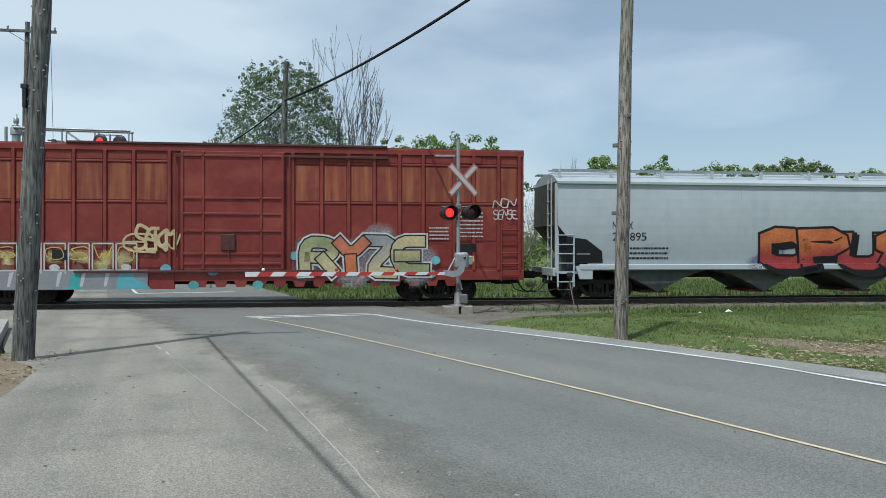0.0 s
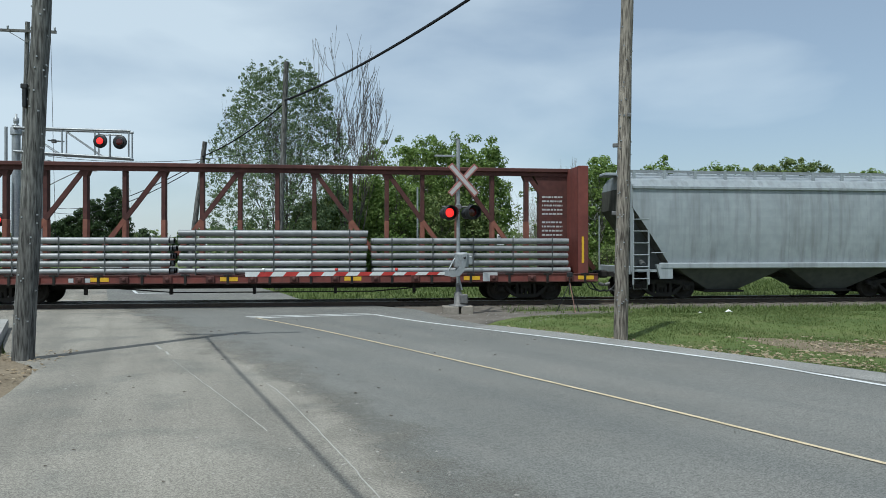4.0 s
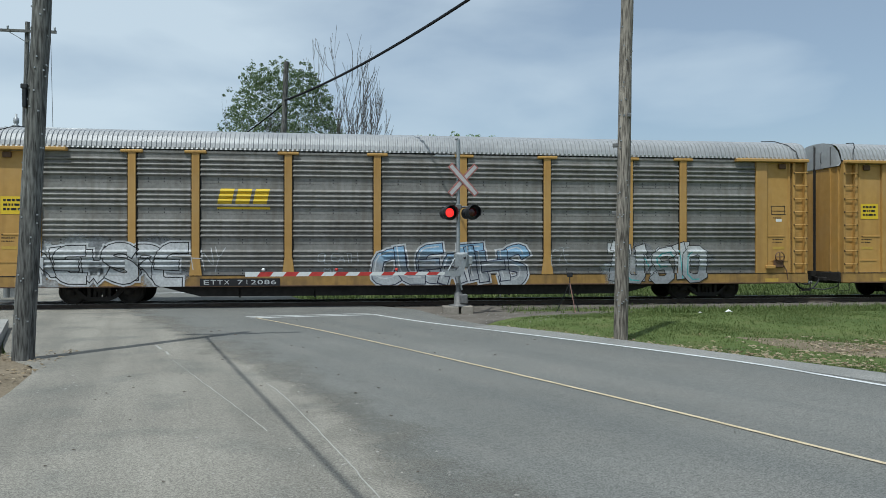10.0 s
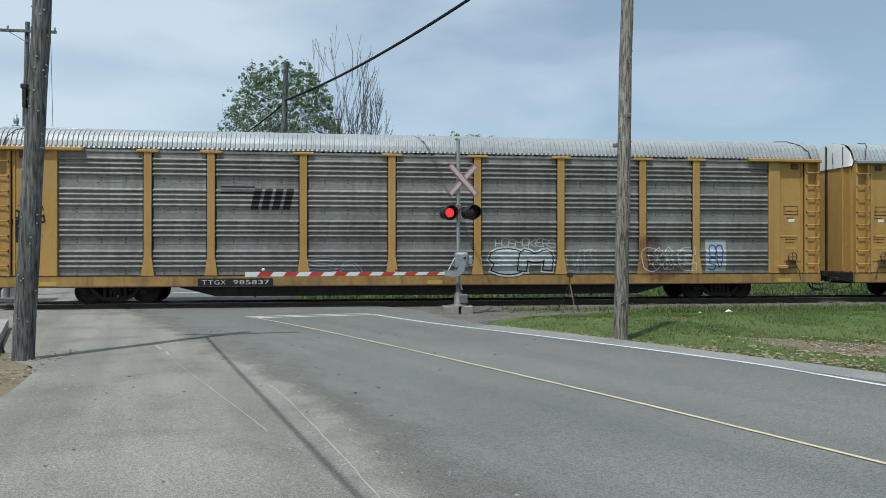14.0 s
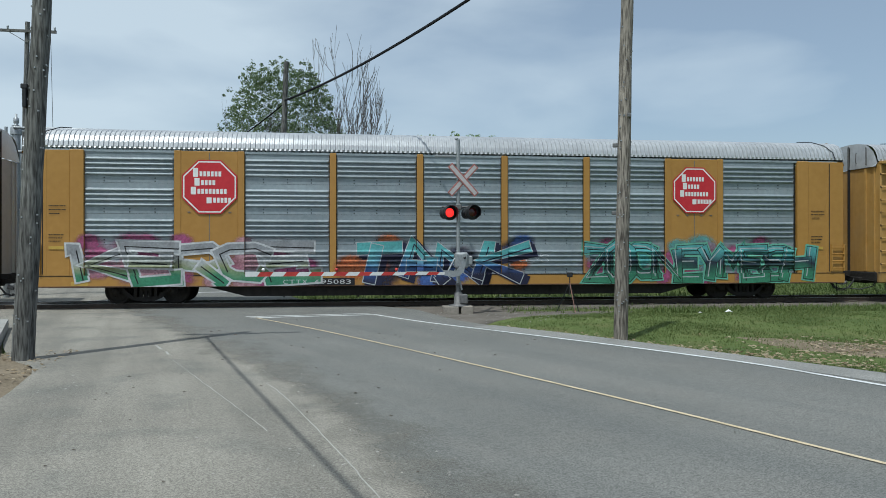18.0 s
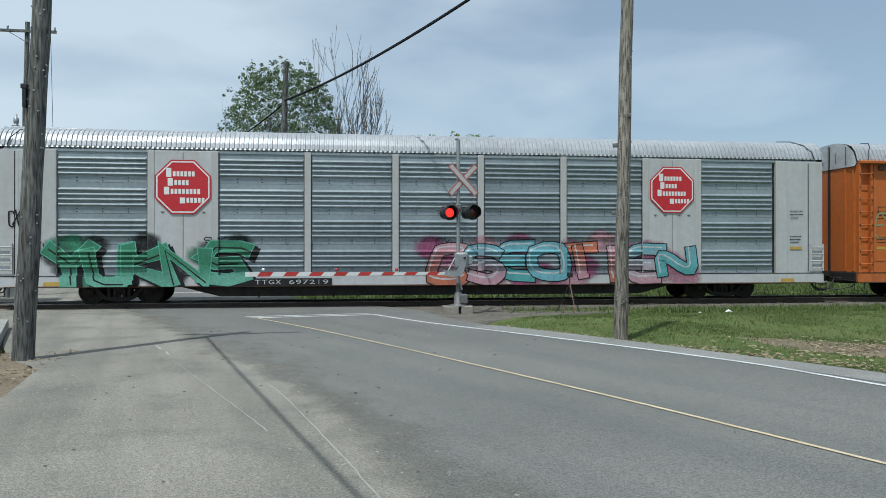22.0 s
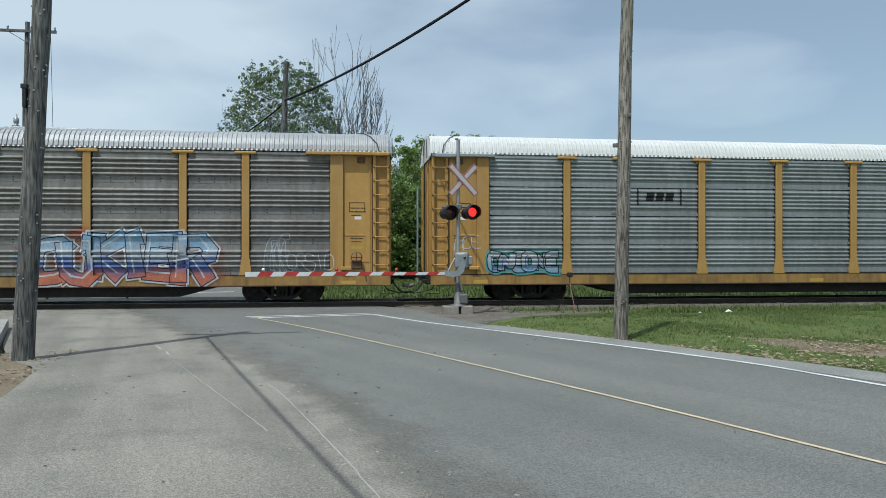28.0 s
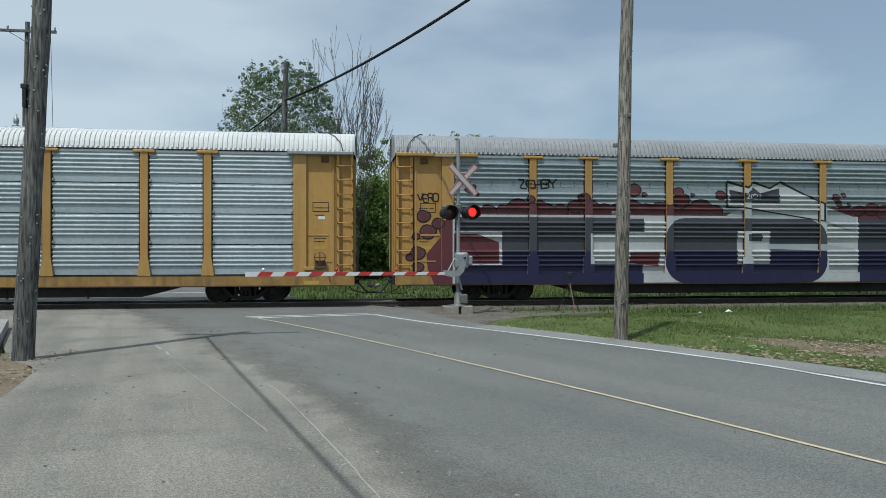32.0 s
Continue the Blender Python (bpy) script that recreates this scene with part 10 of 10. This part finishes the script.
piece(a24, SC, "YKING", (1.35, 5.5, 0.78, 2.12), (), "black", None, None, None, 74, 1.0, "sharp", 0.125, 0.03, "sky-blue and cream graffiti letters", None, None, False, (("cream", "silver"), ("cream", "yellow"), ("sky", "aqua"), ("sky", "blue"), ("sky", "sky", "navy")))
blot(a24, SC, 6.2, 1.45, 0.42, 0.5, "cream", 0.006, 4, "graffiti", "plain cream painted shape")
blot(a24, SC, 6.25, 1.95, 0.75, 0.16, "white", 0.009, 5, "graffiti", "plain cream painted shape")
tag(a24, SC, "OOO", (0.78, 1.1, 1.0, 1.9), "black", 76, 0.05)
mist(a24, SC, (7.9, 20.0, 0.7, 1.5), ("blue", "sky", "blue", "navy"), 15, 0.85, 4, (0.25, 0.45), 0.003, "blue overspray")
piece(a24, SC, "LMASTERFEND", (9.14, 21.0, 0.62, 2.03), ("cream", "pink", "lilac", "purple"), "navy", None, None, None, 75, 1.1, "sharp", 0.12, 0.03, "pink and lilac graffiti letters over blue", "pink", "purple")
number_board(a24, SC, 8.52, 10.53)
a25 = autorack("yellow autorack with brown-grimed panels and pale blue graffiti", 572.26, "A", YEL, YEL_DIRTY, PANEL_OLD, ROOF_GREY)
xs0, xs1, zs0, zs1 = (5.11, 5.93, 3.09, 4.59)
paint_poly(a25, SA, [(xs0, zs0 + 0.35), ((xs0 + xs1) / 2, zs0), (xs1, zs0 + 0.35), (xs1, zs1), (xs0, zs1)], INK["white"], "shield_plate", 0.004, "shield of red and white stripes under a blue top")
for k in range(4):
    paint_rect(a25, SA, xs0 + (xs1 - xs0) * (k + 0.25) / 4, xs0 + (xs1 - xs0) * (k + 0.75) / 4, zs0 + 0.35, zs1 - 0.5, INK["red"], "shield_stripe", 0.008)
paint_rect(a25, SA, xs0, xs1, zs1 - 0.5, zs1, INK["blue"], "shield_plate", 0.008)
paint_rect(a25, SA, 4.2, 5.75, 0.66, 2.0, INK["navy"], "graffiti", 0.004, "dark painted block edged in white")
paint_rect(a25, SA, 5.68, 5.75, 0.66, 2.0, INK["white"], "graffiti", 0.008)
tag(a25, SA, "HATEMY", (6.15, 7.35, 1.72, 1.95), "white", 80, 0.035)
tag(a25, SA, "LIFE", (6.35, 7.2, 1.42, 1.65), "white", 81, 0.035)
tag(a25, SA, "BUTITS", (6.15, 7.4, 1.15, 1.38), "white", 82, 0.035)
tag(a25, SA, "CHILL", (6.2, 7.3, 0.88, 1.1), "white", 83, 0.035)
mist(a25, SA, (7.7, 9.3, 0.8, 1.7), ("teal", "sky", "olive"), 16, 0.6, 5, (0.15, 0.3), 0.004, "pale blue overspray")
tag(a25, SA, "SCSC", (7.6, 9.2, 0.95, 1.8), "black", 84, 0.035, "", 1.5)
piece(a25, SA, "MOTISK", (9.15, 14.86, 0.56, 2.15), ("silver", "white", "cream"), "black", None, "black", ("sky", "silver"), 76, 1.0, "sharp", 0.125, 0.03, "cream and white graffiti letters outlined in black", None, "black", False, None, 0.0, 0.7)
mist(a25, SA, (14.6, 16.0, 0.7, 1.6), ("teal", "sky"), 17, 0.6, 5, (0.15, 0.3), 0.004, "pale blue overspray")
mist(a25, SA, (16.6, 18.0, 1.2, 2.0), ("coral", "red"), 18, 0.5, 5, (0.15, 0.3), 0.003, "red overspray")
piece(a25, SA, "CUKIER", (17.05, 22.6, 0.66, 2.24), ("sky", "silver", "blue", "coral"), "navy", "white", None, ("coral", "sky"), 77, 1.0, "sharp", 0.125, 0.028, "pale blue graffiti with white outlines", "white", None, False, None, 0.0, 0.45)
piece(a25, SA, "EKE", (24.2, 25.1, 1.0, 2.2), (), "silver", None, None, None, 78, 0.8, "round", 0.08, 0.03, "white outline graffiti", None, None, True)
tag(a25, SA, "CRSID", (24.9, 26.4, 1.1, 1.6), "white", 85, 0.03)
number_board(a25, SA, 6.39, 8.56, text="TTGX 987322")
a26 = autorack("yellow autorack with grey panels and clean white roof", 601.18, "B", YEL, YEL_DIRTY, PANEL_MID, ROOF_WHITE, end_hi=WHITE)
logo_blocks(a26, SB, *(8.11, 9.17, 3.43, 3.72), INK["black"], 3, False, INK["black"])
piece(a26, SB, "ONEONE", (2.56, 5.1, 0.98, 1.72), ("white", "silver", "sky"), "black", "teal", None, None, 79, 0.35, "round", 0.14, 0.035, "silver and blue graffiti letters", None, "blue")
tag(a26, SB, "MOE", (1.5, 2.3, 1.8, 2.2), "white", 86, 0.03)
tag(a26, SB, "JVISCS", (26.7, 27.5, 1.35, 1.8), "white", 87, 0.035)
tag(a26, SB, "AXTVR", (26.6, 27.5, 0.98, 1.25), "black", 88, 0.03)
a27 = autorack("yellow autorack with grey panels and white roof, no graffiti", 630.10, "B", YEL, YEL_DIRTY, PANEL_MID, ROOF_WHITE, end_hi=WHITE)
logo_blocks(a27, SB, *(8.58, 9.90, 3.40, 3.76), INK["black"], 2, False)
bars(a27, SB, [(7.57, 8.58, 3.5 + 0.1 * i, 0.05) for i in range(4)], INK["black"], "stripe", 0.006, gaps=False)
bars(a27, SB, [(7.45, 9.76, 3.22, 0.14)], INK["black"], "lettering_bars", 0.006)
number_board(a27, SB, 6.03, 7.92, text="TTGX 979791")
a28 = autorack("yellow autorack with bright galvanised panels and white roof", 659.02, "B", YEL, YEL_DIRTY, PANEL_BRIGHT, ROOF_WHITE, end_hi=WHITE)
bars(a28, SB, [(7.57 + 0.27 * i, 7.77 + 0.27 * i, 3.3, 0.2 if i % 3 else 0.32) for i in range(8)], INK["black"], "lettering_bars", 0.006, gaps=False)
number_board(a28, SB, 5.81, 8.29, text="TTGX 991638")
a29 = autorack("yellow autorack covered by a huge navy and maroon mural", 687.94, "A", YEL, YEL_DIRTY, PANEL_NEW, ROOF_GREY)
g29 = new("graffiti")
g29.parent = a29
tagged(g29, label="huge navy, maroon and white block-letter mural")


def mural(poly, m_, lift, name="mural_letter"):
    return paint_poly(g29, SA, poly, INK[m_], name, lift)


def boxy(x0, x1, z0, z1):
    return [(x0, z0), (x1, z0), (x1, z1), (x0, z1)]


MURAL_GREY, MURAL_NAVY = ink("mural_grey", (0.06, 0.062, 0.075)), ink("mural_navy", (0.022, 0.02, 0.062))


def panel(x0, x1, c):
    """A letter body: dark grey above, navy below, its corners cut round by c."""
    for z0, z1, m_, lf_ in ((1.7, 2.85, MURAL_GREY, 0.011), (0.6, 1.7, MURAL_NAVY, 0.011)):
        q = boxy(x0, x1, z0, z1)
        if c:
            arc = [(1 - math.cos(radians(15 * k)), 1 - math.sin(radians(15 * k))) for k in range(7)]
            top = [(x0 + c * a, z1 - c * b) for a, b in arc] + [(x1 - c * a, z1 - c * b) for a, b in arc[::-1]]
            low = [(x1 - c * a, z0 + c * b) for a, b in arc] + [(x0 + c * a, z0 + c * b) for a, b in arc[::-1]]
            q = [(x0, z0), *top, (x1, z0)] if z0 > 1 else [(x0, z1), (x1, z1), *low]
        paint_poly(g29, SA, q, m_, "mural_letter", lf_)


paint_poly(g29, SA, [(1.95, 0.6), (25.6, 0.6), (25.6, 3.05), (2.7, 3.05), (2.05, 2.5), (2.2, 2.2), (1.7, 1.6), (1.75, 1.1)], INK["maroon"], "mural_ground", 0.004)
rb = random.Random(4)
for i in range(44):
    q, r = 3.3 + i * 0.5, rb.uniform(0.2, 0.36)
    if not 12.0 < q < 16.2:
        z = 3.02 + rb.uniform(-0.04, 0.16) + 0.2 * max(0, noise.noise((q * 0.7, 2, 0)))
        blot(g29, SA, q, z, r * 1.25, r, "black", 0.005 + 0.0003 * (i % 3), i, "mural_dot")
        blot(g29, SA, q, z, r * 1.25 - 0.04, r - 0.04, "maroon", 0.0065 + 0.0003 * (i % 3), i, "mural_dot")
for q, z, r in ((1.6, 2.87, 0.22), (1.75, 2.35, 0.26), (1.4, 1.65, 0.24), (1.15, 1.5, 0.14), (1.42, 1.18, 0.18), (1.35, 2.2, 0.13), (2.1, 2.62, 0.2), (3.1, 3.75, 0.11), (3.4, 3.6, 0.08), (3.3, 3.85, 0.09), (5.25, 3.45, 0.14), (5.6, 3.28, 0.16), (7.1, 3.5, 0.2), (8.9, 3.8, 0.24), (9.25, 3.65, 0.1), (10.5, 3.75, 0.18), (10.6, 3.45, 0.28), (11.0, 3.65, 0.08), (12.05, 3.65, 0.18), (16.4, 3.6, 0.15), (16.7, 3.7, 0.1), (16.5, 3.4, 0.12), (16.9, 3.35, 0.07)):
    blot(g29, SA, q, z, r * 1.15, r, "black", 0.007, q, "mural_dot")
    blot(g29, SA, q, z, r * 1.15 - 0.04, r - 0.04, "maroon", 0.009, q, "mural_dot")
# letters: dark bodies edged in white
mural(boxy(2.57, 9.98, 0.62, 2.93), "white", 0.0075)
panel(2.66, 9.2, 0)
mural(boxy(2.6, 4.26, 1.24, 2.36), "white", 0.013)
mural([(2.62, 1.3), (4.16, 1.3), (4.16, 2.0), (3.4, 2.28), (2.62, 2.28)], "maroon", 0.015)
mural(boxy(7.32, 9.2, 1.26, 2.3), "white", 0.013)
mural(boxy(8.67, 9.98, 1.74, 2.84), "white", 0.0135)
paint_poly(g29, SA, boxy(8.67, 9.25, 2.36, 2.82), MURAL_GREY, "mural_letter", 0.015)
mural([(8.7, 1.3), (9.75, 1.18), (9.82, 1.66), (8.75, 1.66)], "maroon", 0.015)
mural(boxy(9.88, 17.2, 0.62, 2.93), "white", 0.0078)
mural([(12.2, 2.9), (15.7, 2.9), (17.2, 2.34), (17.2, 2.9), (15.9, 3.3), (12.9, 3.3)], "silver", 0.0082)
panel(9.99, 16.03, 0.75)
mural(boxy(12.66, 13.88, 1.26, 2.4), "white", 0.013)
paint_poly(g29, SA, boxy(13.05, 13.6, 2.05, 2.3), MURAL_GREY, "mural_letter", 0.015)
mural([(13.8, 1.78), (15.9, 1.72), (17.15, 1.62), (17.15, 1.8), (15.9, 1.95), (13.8, 1.95)], "silver", 0.014)
panel(17.25, 25.5, 0)
mural(boxy(17.19, 17.27, 0.62, 2.93), "white", 0.013)
mural(boxy(19.5, 21.4, 1.2, 2.3), "white", 0.013)
# crown over the middle letter
mural([(12.24, 3.2), (12.24, 4.18), (13.05, 3.97), (13.26, 4.16), (13.9, 3.95), (14.27, 4.18), (15.97, 3.4), (15.97, 2.75), (12.9, 3.2)], "black", 0.0105, "mural_crown")
mural([(12.31, 3.27), (12.31, 4.08), (13.05, 3.89), (13.26, 4.08), (13.9, 3.88), (14.27, 4.1), (15.9, 3.36), (15.9, 2.8), (12.9, 3.25)], "white", 0.0125, "mural_crown")
paint_poly(g29, SA, [(12.38, 3.4), (12.38, 3.85), (12.9, 3.6), (13.25, 3.95), (13.7, 3.62), (14.25, 3.92), (14.25, 3.4)], MURAL_GREY, "mural_crown", 0.0145)
lettering(g29, SA, "2021", (12.95, 13.6, 3.52, 3.72), INK["white"], "painted_year", lift=0.0165)
tag(a29, SA, "ZEHBY", (4.82, 6.15, 3.83, 4.1), "black", 81, 0.05)
tag(a29, SA, "VERO", (1.42, 2.1, 3.32, 3.6), "black", 83, 0.045)
number_board(a29, SA, 7.32, 9.53, plate=False)
for c in (a12, a13, a14, a15, a19, a22, a23, a25, a29):
    common(c, SA)
for c in (a16, a20, a26, a27, a28):
    common(c, SB)
for c in (a17, a18, a21, a24):
    common(c, SC)
for c in (a12, a13):
    paint_rect(c, SA, 1.42, 2.1, 2.85, 3.4, BRIGHTY, "yellow_sign", 0.006, "yellow maker's sign")
    bars(c, SA, [(1.5, 2.0, 3.25 - 0.14 * i, 0.07) for i in range(3)], INK["black"], "sign_bars", 0.009)
# ---------- what moves ----------
def motions():
    PLACE = {c.name: x for c, x in MOVING}
    for car, x in MOVING:
        walk(car, [(t, TRACK @ pose(x - d, 0, 0.014)) for t, d in GONE])
    # wheels roll while their car is near the crossing
    for wheel, car, off in SPINNERS:
        x = PLACE[car.name]
        p = wheel.matrix_basis.translation.copy()
        seen = [t for t, d in GONE if -48 < x - d < 27]
        t0, t1 = max(0.0, seen[0] - 1.0), min(32.0, seen[-1] + 1.0)
        rows = [(0, pose(p.x, p.y, p.z))] if t0 > 0 else []
        n = int((t1 - t0) * 30)
        rows += [(t0 + i / 30.0, pose(p.x, p.y, p.z, 0, -88 * i, 0)) for i in range(n + 1)]
        if rows[-1][0] < 31.9:
            rows.append((32, rows[-1][1]))
        walk(wheel, rows)
    # the crossing lamps turn their lit faces out by turns
    T, LIT = 1.0065, 0.37
    for disc, first in FLASHERS:
        base = disc.matrix_basis.translation.copy()
        ang = 0 if first else 180
        rows = [(0, pose(base.x, base.y, base.z, 0, 0, ang))]
        for k in range(64):
            t = 0.868 + T * (k // 2 - 1) + (LIT if k % 2 == 0 else T)
            t -= 0.0 if t > 23.5 or 20.9 < t < 21.1 else 0.1
            if t > 31.8:
                break
            for i in range(4):
                rows.append((t + i / 30.0, pose(base.x, base.y, base.z, 0, 0, ang + 60 * i)))
            ang += 180
        rows.append((32, pose(base.x, base.y, base.z, 0, 0, ang)))
        walk(disc, rows)


motions()
